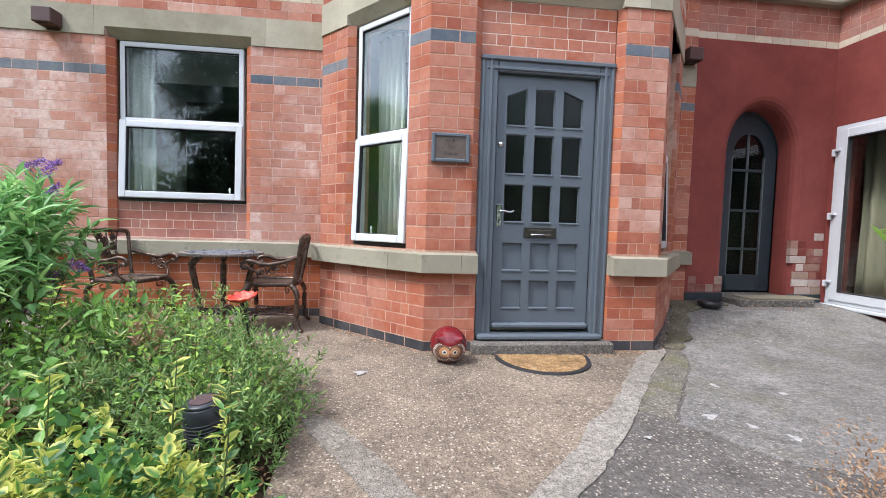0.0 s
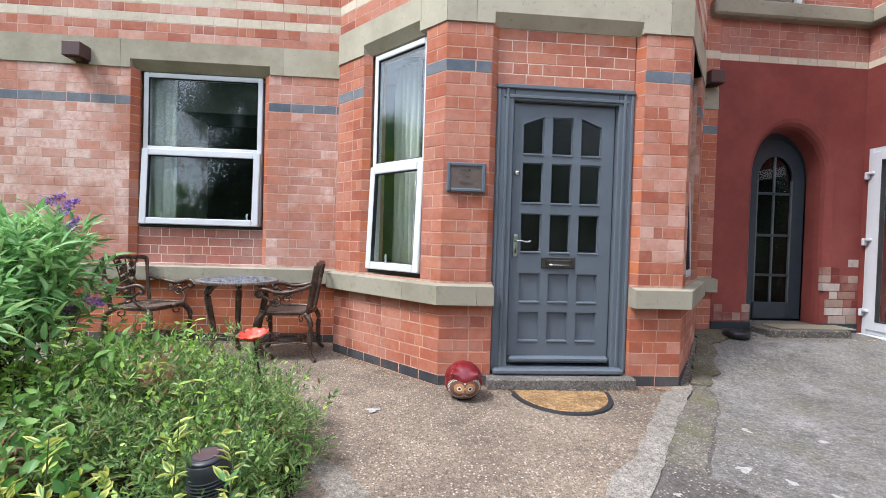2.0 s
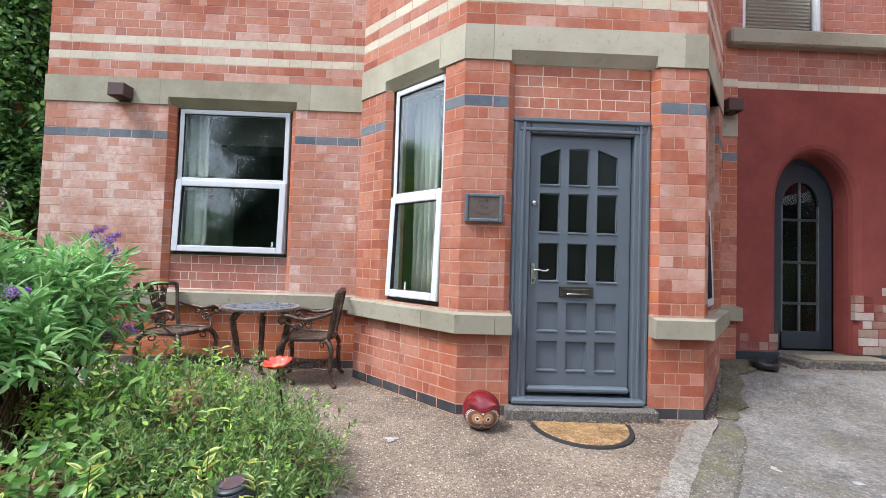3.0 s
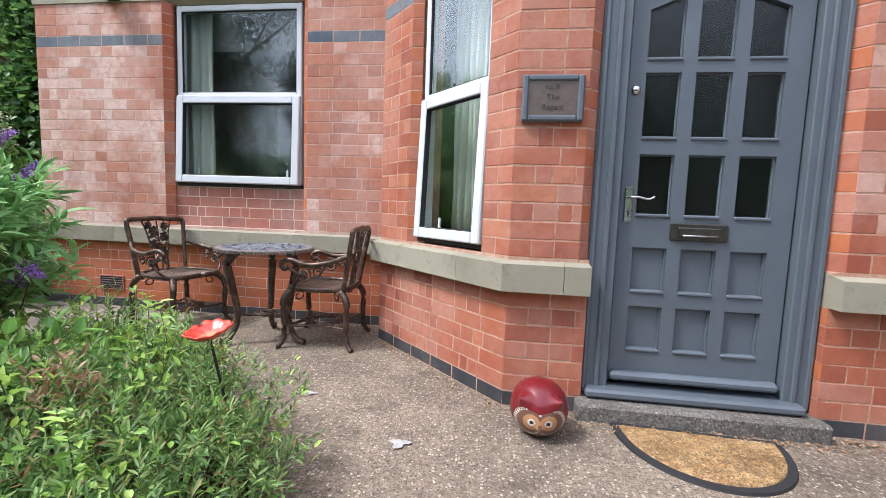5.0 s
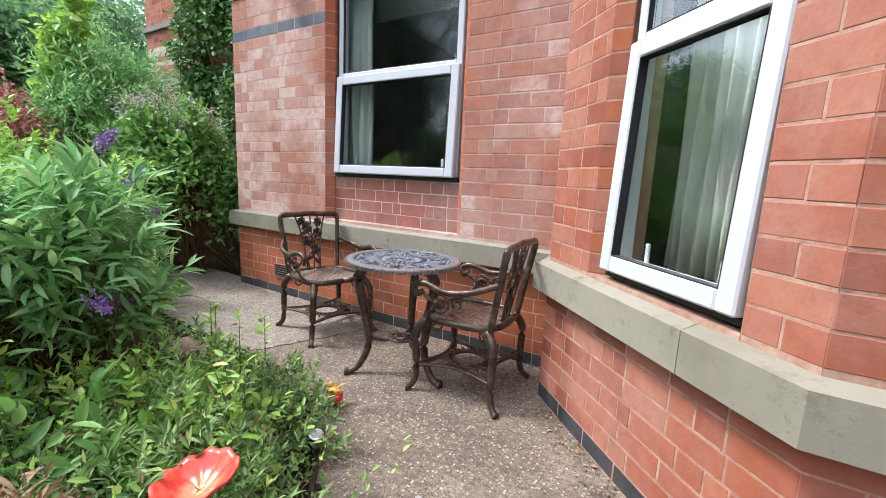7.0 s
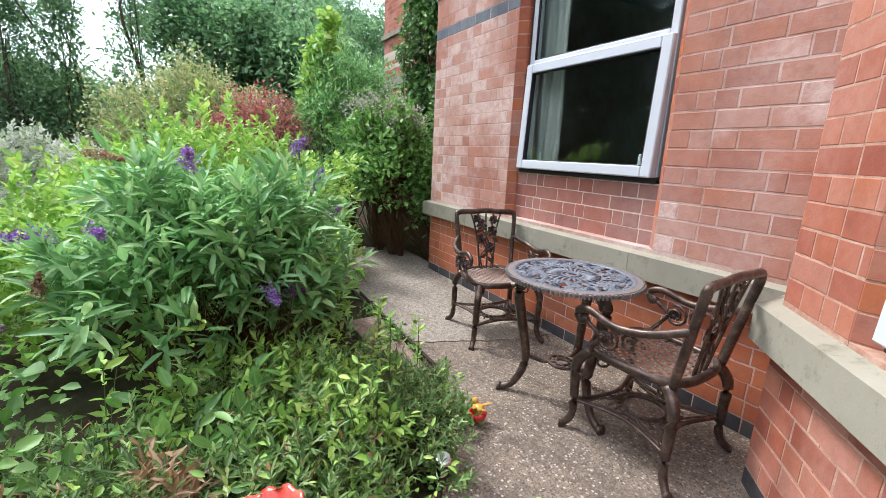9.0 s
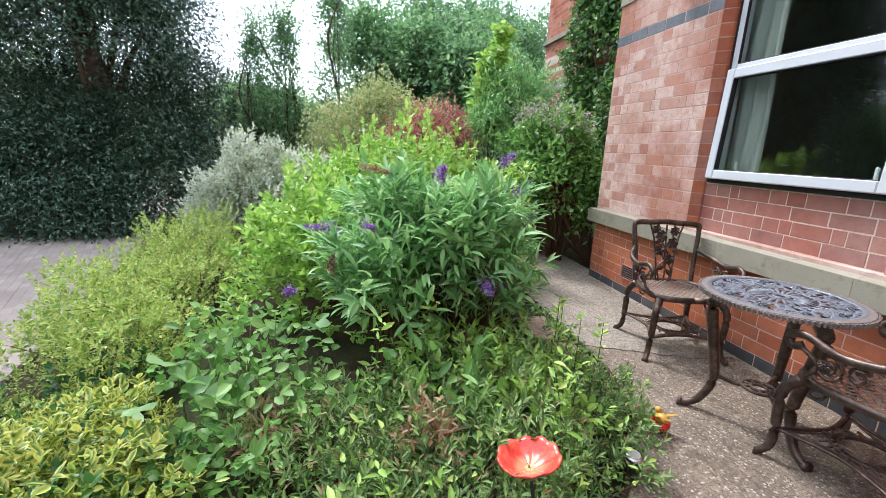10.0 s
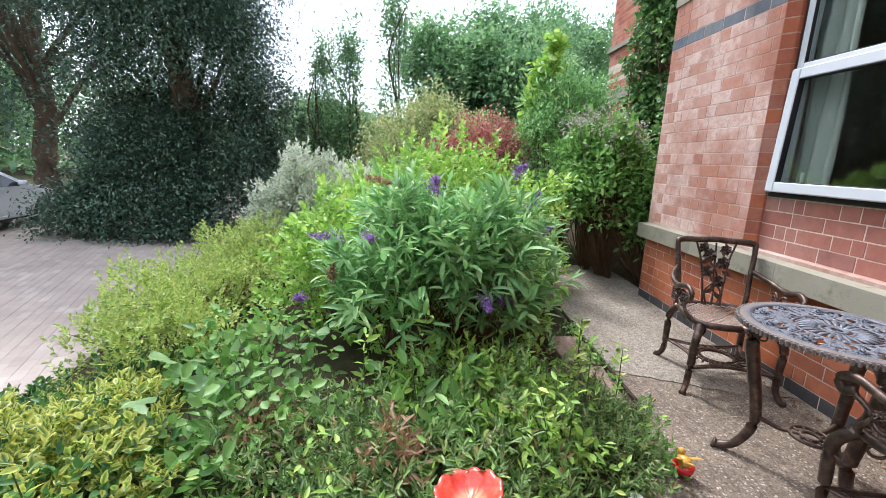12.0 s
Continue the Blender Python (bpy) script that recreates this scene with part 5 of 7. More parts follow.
def garden_table(m):
    """A round cast table with a pierced top on three bowed legs."""
    table = thing("garden_table", m, "round cast metal table with a pierced floral top", "table")
    R, H = 0.338, 0.70
    top_iron = tint_material("pewter_cast_metal", (0.17, 0.185, 0.215), 0.45, 0.15, 0.45, 40)
    bm = lathe([(R - 0.022, H - 0.012), (R - 0.006, H - 0.016), (R, H - 0.006), (R - 0.004, H + 0.006), (R - 0.03, H + 0.008), (R - 0.034, H)], 72)
    bm.faces.ensure_lookup_table()
    bmesh.ops.delete(bm, geom=[f for f in bm.faces if len(f.verts) > 4], context="FACES")
    for k in range(104):
        a = k * math.tau / 104
        tube(bm, [((R + 0.002) * math.cos(a), (R + 0.002) * math.sin(a), H - 0.018), ((R + 0.004) * math.cos(a), (R + 0.004) * math.sin(a), H + 0.004)], 0.0066, 5)
    top = part("tabletop_rim", bm, tint_material("worn_rim_metal", (0.27, 0.235, 0.215), 0.45, 0.3, 0.4, 50), table, "beaded worn bronze-grey rim")
    bm = bmesh.new()
    for rr, w in ((0.03, 0.012), (0.055, 0.008), (0.148, 0.007), (R - 0.036, 0.018)):
        tube(bm, [(rr * math.cos(a), rr * math.sin(a), H) for a in np.linspace(0, math.tau, 49)], w, 5, 0.5)
    for k in range(26):
        a = k * math.tau / 26
        tube(bm, [(0.055 * math.cos(a), 0.055 * math.sin(a), H), (0.10 * math.cos(a), 0.10 * math.sin(a), H + 0.002), (0.137 * math.cos(a), 0.137 * math.sin(a), H)], [0.005, 0.0125, 0.007], 5, 0.4)
    rng = random.Random(4)
    for k in range(430):
        a, r = rng.uniform(0, math.tau), math.sqrt(rng.uniform(0.15 ** 2, (R - 0.035) ** 2))
        d = rng.uniform(0, math.tau)
        L = rng.uniform(0.026, 0.046)
        p = Vector((r * math.cos(a), r * math.sin(a), H))
        q = p + Vector((math.cos(d), math.sin(d), 0)) * L
        if q.length < R + 0.6 and math.hypot(q.x, q.y) < R - 0.02:
            tube(bm, smooth_line([p, p.lerp(q, 0.5) + Vector((-math.sin(d), math.cos(d), 0)) * 0.012, q], 4), [0.003, 0.009, 0.010, 0.008, 0.003], 6, 0.4)
    for k in range(24):
        a = k * math.tau / 24
        tube(bm, smooth_line([(0.148 * math.cos(a), 0.148 * math.sin(a), H), (0.25 * math.cos(a + 0.18), 0.25 * math.sin(a + 0.18), H), ((R - 0.035) * math.cos(a + 0.05), (R - 0.035) * math.sin(a + 0.05), H)], 6), 0.008, 5, 0.5)
    for k in range(10):
        a = k * math.tau / 10 + 0.1
        rosette(bm, (0.25 * math.cos(a), 0.25 * math.sin(a), H + 0.001), 0.035, (0, 0, 1), (1, 0, 0))
    part("tabletop", bm, top_iron, top, "pierced grey floral tabletop", True)
    for k in range(3):
        a = radians(230 + 120 * k)
        c, s = math.cos(a), math.sin(a)
        bm = bmesh.new()
        pts = smooth_line([(0.20 * c, 0.20 * s, H - 0.02), (0.265 * c, 0.265 * s, H - 0.10), (0.235 * c, 0.235 * s, 0.42), (0.20 * c, 0.20 * s, 0.20), (0.25 * c, 0.25 * s, 0.06), (0.315 * c, 0.315 * s, 0.018), (0.34 * c, 0.34 * s, 0.02)], 36)
        n = len(pts)
        tube(bm, pts, [0.034 - 0.014 * min(1, i / n * 1.5) + (0.008 if i > n - 5 else 0) for i in range(n)], 8)
        rosette(bm, (0.28 * c, 0.28 * s, H - 0.09), 0.032, (c, s, 0), (0, 0, 1))
        part("leg", bm, iron, table, smooth=True)
    bm = bmesh.new()
    for k in range(3):
        a = radians(230 + 120 * k)
        tube(bm, smooth_line([(0.205 * math.cos(a), 0.205 * math.sin(a), 0.225), (0.11 * math.cos(a), 0.11 * math.sin(a), 0.20), (0.07 * math.cos(a), 0.07 * math.sin(a), 0.205)], 8), 0.011, 6)
    for rr in (0.035, 0.075):
        tube(bm, [(rr * math.cos(a), rr * math.sin(a), 0.205) for a in np.linspace(0, math.tau, 21)], 0.008, 6)
    for k in range(9):
        a = k * math.tau / 9
        tube(bm, [(0.03 * math.cos(a), 0.03 * math.sin(a), 0.205), (0.078 * math.cos(a), 0.078 * math.sin(a), 0.205)], 0.006, 5)
    part("stretcher", bm, iron, table, smooth=True)
    return table


garden_table(pose(-1.37, 3.88, 0.0))
c1 = garden_chair(pose(-2.24, 4.07, 0.0, 0, 0, -13), "bronze-brown cast metal garden armchair with a rose back")
c2 = copy_thing(c1, pose(-0.94, 3.98, 0.0, 0, 0, 184))
tagged(c2, "bronze-brown cast metal garden armchair drawn up beside the bay")


# ---- small things ----
def owl(m):
    """A round painted metal owl: a plain turned ball with a cap, ear tufts and ringed eyes."""
    red_gloss, brown = paint_material("dark_red_gloss", (0.16, 0.012, 0.016), 0.22, var=0.2), tint_material("brown_ceramic", (0.17, 0.085, 0.06), 0.35)
    tan, ring = tint_material("tan_enamel", (0.50, 0.26, 0.12), 0.35), tint_material("white_enamel", (0.75, 0.72, 0.66), 0.4)
    n = 48
    bm = bmesh.new()
    bmesh.ops.create_uvsphere(bm, u_segments=180, v_segments=140, radius=0.118)
    for v in bm.verts:
        v.co.z = v.co.z * 0.98 + 0.113
        # two ear tufts drawn out of the brow
        for s in (-1, 1):
            d = (v.co - Vector((s * 0.062, -0.085, 0.165))).length
            if d < 0.045:
                k = (1 - d / 0.045) ** 1.6
                v.co += Vector((s * 0.02, -0.02, 0.016)) * k
        v.co -= Vector((0, 0.010, 0.012)) * math.exp(-((v.co.x / 0.012) ** 2 + ((v.co.z - 0.072) / 0.014) ** 2)) * (1 if v.co.y < 0 else 0)
    me = mesh_of("owl_ornament", bm, red_gloss)
    for mat in (brown, tan, ring, tint_black):
        me.materials.append(mat)
    for f in me.polygons:
        c = f.center
        if c.y > 0.01:
            continue
        face = min(math.hypot(c.x - s * 0.040, (c.z - 0.090) * 0.95) for s in (-1, 1))
        brow = 0.128 + 0.28 * abs(c.x)
        if face < 0.062 and c.z < brow:
            f.material_index = 1
            around = math.atan2(c.z - 0.090, abs(c.x) - 0.040)
            if abs(face - 0.054) < 0.0055 and (around * 5.5) % 1.0 < 0.55:
                f.material_index = 3
            d = min(math.hypot(c.x - s * 0.033, c.z - 0.092) for s in (-1, 1))
            if d < 0.033:
                f.material_index = 2
            if d < 0.015:
                f.material_index = 3
            if d < 0.008:
                f.material_index = 4
            if abs(c.x) < 0.009 and 0.060 < c.z < 0.086:
                f.material_index = 1
        elif c.z < 0.045 and c.y < -0.02:
            f.material_index = 1
    me.shade_smooth()
    ob = new("owl_ornament", me)
    ob.matrix_world = m
    tagged(ob, "round dark red and brown painted owl ornament", "ornament")


owl(pose(0.58, 2.90, 0.0, 0, 0, -2) @ Matrix.Scale(1.14, 4))


def half_mat():
    coir = concrete_material("coir", (0.24, 0.14, 0.055), (0.38, 0.235, 0.105), (0.50, 0.34, 0.17), stone=(0.55, 0.40, 0.22), stones=0.5, scale=5)
    mat = thing("door_mat", pose(1.315, 3.03, land(1.31, 3.0), 0, 0, -3), "half-round coir doormat with a black rubber rim", "door mat")
    R, D = 0.372, 0.45
    def half(k0, z0, z1, inset):
        bm = bmesh.new()
        pts = [((R - inset) * math.cos(a), -(D - inset) * abs(math.sin(a)) ** 0.9 - 0.0) for a in np.linspace(0, math.pi, 33)]
        pts = [(x, min(y, -inset)) for x, y in pts]
        lo, hi = [bm.verts.new((x, y, z0)) for x, y in pts], [bm.verts.new((x * 0.99, y * 0.99, z1)) for x, y in pts]
        bm.faces.new(hi[::-1])
        for k in range(len(pts)):
            bm.faces.new((lo[k], lo[(k + 1) % len(pts)], hi[(k + 1) % len(pts)], hi[k]))
        return bm
    part("rubber_base", half(0, 0.0, 0.012, 0.0), tint_black, mat, "black rubber rim")
    bm = half(0, 0.010, 0.018, 0.035)
    rng = random.Random(2)
    for _ in range(4200):
        a, r = rng.uniform(0.03, math.pi - 0.03), math.sqrt(rng.random())
        x, y = (R - 0.04) * r * math.cos(a), -(D - 0.04) * r * abs(math.sin(a)) ** 0.9
        if y > -0.04:
            continue
        d = Vector((rng.uniform(-1, 1), rng.uniform(-1, 1), rng.uniform(0.2, 1))).normalized() * rng.uniform(0.006, 0.014)
        p = Vector((x, y, 0.017))
        q = Vector((-d.y, d.x, 0)).normalized() * 0.0016
        bm.faces.new([bm.verts.new(v) for v in (p - q, p + q, p + d)])
    part("coir_surface", bm, coir, mat)


half_mat()


def poppy_dish(m):
    """A wavy glazed red dish, poppy-like, on a thin stake."""
    glaze = Nodes("red_poppy_glaze")
    c = glaze.ramp(glaze.noise(24, 5, 0.7, at=glaze.where()), [(0.35, (0.58, 0.035, 0.022)), (0.55, (0.68, 0.075, 0.045)), (0.78, (0.74, 0.19, 0.12))])
    pos = glaze.add("ShaderNodeSeparateXYZ", Vector=glaze.where())
    rad = glaze.math("POWER", glaze.math("ADD", glaze.math("MULTIPLY", pos.outputs[0], pos.outputs[0]), glaze.math("MULTIPLY", pos.outputs[1], pos.outputs[1])), 0.5)
    c = glaze.mix(glaze.step(rad, 0.045, 0.03), c, (0.66, 0.20, 0.10))
    c = glaze.mix(glaze.step(rad, 0.016, 0.010), c, (0.55, 0.36, 0.16))
    red = glaze.done(c, 0.22)
    dish = thing("poppy_dish", m, "glossy red poppy-shaped dish on a metal stake", "bird dish")
    bm = bmesh.new()
    n, rings = 60, []
    for r, z in ((0.004, 0.0), (0.03, 0.002), (0.055, 0.012), (0.072, 0.026), (0.082, 0.036)):
        rings.append([bm.verts.new((r * (1 + 0.02 * math.cos(11 * a) * r / 0.08) * math.cos(a), r * (1 + 0.02 * math.cos(11 * a) * r / 0.08) * math.sin(a), z + 0.003 * math.cos(11 * a) * (r / 0.08) ** 2 + 0.003 * math.cos(3 * a) * r / 0.08)) for a in np.arange(n) * math.tau / n])
    for a, b in zip(rings, rings[1:]):
        for k in range(n):
            bm.faces.new((a[k], a[(k + 1) % n], b[(k + 1) % n], b[k]))
    bm.faces.new(rings[0])
    bowl = part("bowl", bm, red, dish, smooth=True)
    s = bowl.modifiers.new("thick", "SOLIDIFY")
    s.thickness = 0.005
    bm = bmesh.new()
    tube(bm, [(0, 0, -0.002), (0.004, 0.003, -0.25), (0, 0, -0.60)], 0.005, 8)
    part("stake", bm, tint_black, dish, "thin dark metal stake")


poppy_dish(pose(-0.65, 2.295, 0.54, 8, -6, 0))


def chick(m):
    """A small red ornament with a yellow top, on a stake."""
    o = thing("garden_ornament", m, "small yellow bird on a red bowl, on a garden stake", "ornament")
    part("bowl", lathe([(0.010, -0.026), (0.026, -0.020), (0.036, -0.004), (0.037, 0.012), (0.033, 0.013), (0.030, 0.0), (0.012, -0.012)], 24), paint_material("bright_red_gloss", (0.62, 0.02, 0.02), 0.25), o, smooth=True)
    bm = bmesh.new()
    bmesh.ops.create_uvsphere(bm, u_segments=18, v_segments=12, radius=0.022)
    for v in bm.verts:
        v.co = Vector((v.co.x * 1.35, v.co.y, v.co.z * 0.95 + 0.028))
    ball = bmesh.ops.create_uvsphere(bm, u_segments=14, v_segments=10, radius=0.014)["verts"]
    bmesh.ops.transform(bm, matrix=Matrix.Translation((-0.022, 0.0, 0.052)), verts=ball)
    tube(bm, [(-0.034, 0, 0.053), (-0.047, 0, 0.050)], [0.005, 0.001], 6)
    tube(bm, [(0.022, 0, 0.034), (0.052, 0, 0.050)], [0.010, 0.004], 6, 0.5)
    for side in (-1, 1):
        tube(bm, [(-0.004, side * 0.016, 0.034), (0.018, side * 0.036, 0.050), (0.034, side * 0.046, 0.060)], [0.012, 0.010, 0.002], 6, 0.35)
    part("bird", bm, paint_material("ochre_gloss", (0.58, 0.33, 0.05), 0.3), o, smooth=True)
    bm = bmesh.new()
    tube(bm, [(0, 0, -0.02), (0, 0, -0.16)], 0.004, 6)
    part("stake", bm, tint_black, o)


chick(pose(-1.375, 3.335, 0.045) @ Matrix.Scale(1.2, 4))


def solar_drum(m):
    o = thing("solar_lamp", m, "ribbed black solar garden lamp with a flat top", "solar lamp")
    plastic = tint_material("black_plastic", (0.022, 0.025, 0.032), 0.4)
    part("body", lathe([(0.055, -0.12), (0.066, -0.11), (0.080, -0.03), (0.084, 0.02), (0.078, 0.065), (0.072, 0.075)], 40), plastic, o, smooth=True)
    for k in range(11):
        z = -0.10 + k * 0.015
        bm = bmesh.new()
        r = 0.069 + 0.016 * math.sin((z + 0.11) / 0.17 * math.pi) ** 0.7 if z > -0.11 else 0.069
        tube(bm, [(r * math.cos(a), r * math.sin(a), z) for a in np.linspace(0, math.tau, 33)], 0.003, 5)
        part("rib", bm, plastic, o)
    part("cap", lathe([(0.074, 0.072), (0.076, 0.08), (0.070, 0.088), (0.03, 0.09)], 40), plastic, o, smooth=True)
    part("solar_panel", lathe([(0.052, 0.0885), (0.052, 0.0925), (0.01, 0.093)], 32), tint_material("solar_cell", (0.10, 0.065, 0.07), 0.2), o, "dull reddish solar cell")
    bm = bmesh.new()
    tube(bm, [(0, 0, -0.12), (0, 0, -0.45)], 0.008, 6)
    part("stake", bm, plastic, o)


solar_drum(pose(-0.505, 1.49, 0.25, 4, -5, 0) @ Matrix.Scale(0.84, 4))


def stake_light(m):
    o = thing("stake_light", m, "small round solar stake light with a pale top", "solar light")
    part("rim", lathe([(0.034, 0.0), (0.038, 0.006), (0.036, 0.016), (0.026, 0.018)], 28), chrome, o, smooth=True)
    part("cell", lathe([(0.025, 0.0165), (0.025, 0.0185), (0.004, 0.019)], 24), curtain_cloth, o, "pale cell under clear plastic")
    part("cup", lathe([(0.012, -0.06), (0.026, -0.03), (0.030, 0.0)], 24), glass, o, smooth=True)
    bm = bmesh.new()
    tube(bm, [(0, 0, -0.05), (0, 0, -0.22)], 0.006, 6)
    part("stake", bm, tint_black, o)


def bed_edging(line):
    """A low weathered timber board along the bed, and paving slabs behind it."""
    wood = bark_material("weathered_edging_timber", (0.075, 0.055, 0.04))
    edging = thing("bed_edging", Matrix.Translation((line[0][0], line[0][1], 0)), "low dark weathered timber edging along the planted bed", "edging")
    for (x0, y0), (x1, y1) in zip(line, line[1:]):
        way, out, length = face_frame((x0, y0), (x1, y1))
        m = Matrix(((way.x, out.x, 0, x0 - line[0][0]), (way.y, out.y, 0, y0 - line[0][1]), (0, 0, 1, 0), (0, 0, 0, 1)))
        part("board", boxed(0.002, length - 0.002, -0.012, 0.012, -0.06, 0.022, 0.004, m), wood, edging)
        part("peg", boxed(length * 0.5 - 0.015, length * 0.5 + 0.015, -0.036, -0.013, -0.06, 0.012, 0.003, m), wood, edging)


bed_edging([(-3.6, 3.455), (-2.75, 3.43), (-1.95, 3.415), (-1.62, 3.33), (-1.15, 3.03), (-0.84, 2.71)])
slab_stone = concrete_material("pinkish_slab", (0.24, 0.17, 0.13), (0.33, 0.24, 0.19), (0.40, 0.31, 0.25), stones=0.3)
for x, y, turn in ((-2.15, 3.24, -4), (-2.62, 3.27, 3)):
    slab = part("garden_slab", boxed(-0.21, 0.21, -0.13, 0.13, -0.04, 0.02, 0.008), slab_stone)
    slab.matrix_world = pose(x, y, 0.0, 0, 0, turn)
    tagged(slab, "worn pinkish slab lying inside the bed's edging", "slab")


stake_light(pose(-1.10, 2.98, 0.12, 6, 8, 0))

bowl = part("pet_bowl", lathe([(0.09, 0.0), (0.115, 0.01), (0.13, 0.07), (0.122, 0.07), (0.10, 0.02), (0.02, 0.015)], 32), tint_material("black_glazed_bowl", (0.02, 0.02, 0.022), 0.35), smooth=True)
bowl.matrix_world = pose(3.62, 4.12, land(3.62, 4.12) + 0.008)
tagged(bowl, "shallow black bowl on the concrete by the wall", "bowl")


# ---- leaves ----
def leaf_mesh(name, at, ways, length, width, material, parent=None, bend=0.25, seed=1, flat=False):
    """Many leaves in one mesh: at and ways are arrays of places and of directions; each leaf is folded along its rib."""
    rng = np.random.default_rng(seed)
    n = len(at)
    L = length * rng.uniform(0.65, 1.25, (n, 1))
    W = width * rng.uniform(0.7, 1.2, (n, 1)) * 0.5
    d = ways / np.linalg.norm(ways, axis=1, keepdims=True)
    up = np.array([0.0, 0.0, 1.0]) + rng.normal(0, 0.45, (n, 3))
    s = np.cross(d, up)
    s /= np.linalg.norm(s, axis=1, keepdims=True) + 1e-9
    u = np.cross(s, d)
    droop = -u * L * bend * rng.uniform(0.2, 1.4, (n, 1))
    if flat:
        v = np.stack([at, at + d * L * 0.5 + s * W, at + d * L + droop, at + d * L * 0.5 - s * W], 1)
        f = np.array([[0, 1, 2, 3]])
        per = 4
    else:
        def across(t, w, lift):
            c = at + d * L * t + droop * t * t
            return c - u * W * 0.18, c + s * W * w + u * W * lift, c - s * W * w + u * W * lift
        stations = ((0.12, 0.60, 0.2), (0.30, 0.96, 0.25), (0.55, 0.94, 0.25), (0.80, 0.55, 0.2)) if length >= 0.07 else ((0.28, 0.82, 0.25), (0.62, 0.90, 0.25))
        points, f = [at], []
        for q, (t_, w_, up_) in enumerate(stations):
            c_, l_, r_ = across(t_, w_, up_)
            points += [l_, c_, r_]
            b_ = 1 + 3 * q
            f += [[0, b_, b_ + 1], [0, b_ + 1, b_ + 2]] if q == 0 else [[b_ - 3, b_, b_ + 1], [b_ - 3, b_ + 1, b_ - 2], [b_ - 2, b_ + 1, b_ + 2], [b_ - 2, b_ + 2, b_ - 1]]
        tip, b_ = len(points), 3 * len(stations) - 2
        points.append(at + d * L + droop)
        f = np.array(f + [[b_, tip, b_ + 1], [b_ + 1, tip, b_ + 2]])
        v = np.stack(points, 1)
        per = tip + 1
    k = len(f)
    faces = (np.arange(n)[:, None, None] * per + f[None]).reshape(-1, f.shape[1])
    me = bpy.data.meshes.new(name)
    me.vertices.add(n * per)
    me.vertices.foreach_set("co", v.reshape(-1).astype(np.float32))
    me.loops.add(faces.size)
    me.loops.foreach_set("vertex_index", faces.reshape(-1).astype(np.int32))
    me.polygons.add(len(faces))
    me.polygons.foreach_set("loop_start", np.arange(0, faces.size, f.shape[1], dtype=np.int32))
    me.update(calc_edges=True)
    me.validate()
    if not flat:
        me.shade_smooth()
    rim = me.attributes.new("rim", "FLOAT", "POINT")
    rim.data.foreach_set("value", np.tile([0.5, 1, 1, 1] if flat else [0.25] + [1, 0, 1] * ((per - 2) // 3) + [0.8], n).astype(np.float32))
    me.materials.append(material)
    ob = new(name, me)
    ob.parent = parent
    ob["kind"] = "stuff"
    return ob


def lumpy(rng, lobes, n, shell=0.45):
    """Points near the skin of a heap of ellipsoids (x, y, z, rx, ry, rz), above the ground, with the way out of each."""
    vol = np.array([l[3] * l[4] + l[3] * l[5] + l[4] * l[5] for l in lobes])
    pick = rng.choice(len(lobes), n * 2, p=vol / vol.sum())
    c, r = np.array([l[:3] for l in lobes])[pick], np.array([l[3:6] for l in lobes])[pick]
    d = rng.normal(size=(n * 2, 3))
    d /= np.linalg.norm(d, axis=1, keepdims=True)
    d[:, 2] = np.where(d[:, 2] < -0.35, -d[:, 2], d[:, 2])
    rad = 1 - shell * rng.random(n * 2) ** 1.6
    bumps = 1 + 0.26 * np.sin(d[:, 0] * 5 + pick) * np.cos(d[:, 1] * 6 + pick * 2) + 0.10 * np.sin(d[:, 2] * 9 + pick * 3) + rng.normal(0, 0.05, n * 2)
    p = c + d * r * (rad * bumps)[:, None]
    keep = np.array([z > land(x, y) + 0.01 for x, y, z in p])
    inside = np.zeros(len(p), bool)
    for j, l in enumerate(lobes):
        q = (((p - l[:3]) / l[3:6]) ** 2).sum(1)
        inside |= (q < 0.30) & (pick != j)
    sel = keep & ~inside
    return p[sel][:n], d[sel][:n]


def twigs(name, base, ends, radius, material, parent, bow=0.15, seed=1, sides=5):
    rng = random.Random(seed)
    bm = bmesh.new()
    for e in ends:
        b = Vector(base) + Vector((rng.uniform(-1, 1), rng.uniform(-1, 1), 0)) * radius * 6
        b.z = land(b.x, b.y) - 0.04
        e = Vector(e)
        m1 = b.lerp(e, 0.45) + Vector((rng.uniform(-1, 1), rng.uniform(-1, 1), 0.4)) * bow * (e - b).length * 0.5
        tube(bm, smooth_line([b, m1, e], 8), [radius * (1 - 0.75 * i / 8) for i in range(9)], sides)
    ob = part(name, bm, material, parent, smooth=True)
    ob["kind"] = "stuff"
    return ob


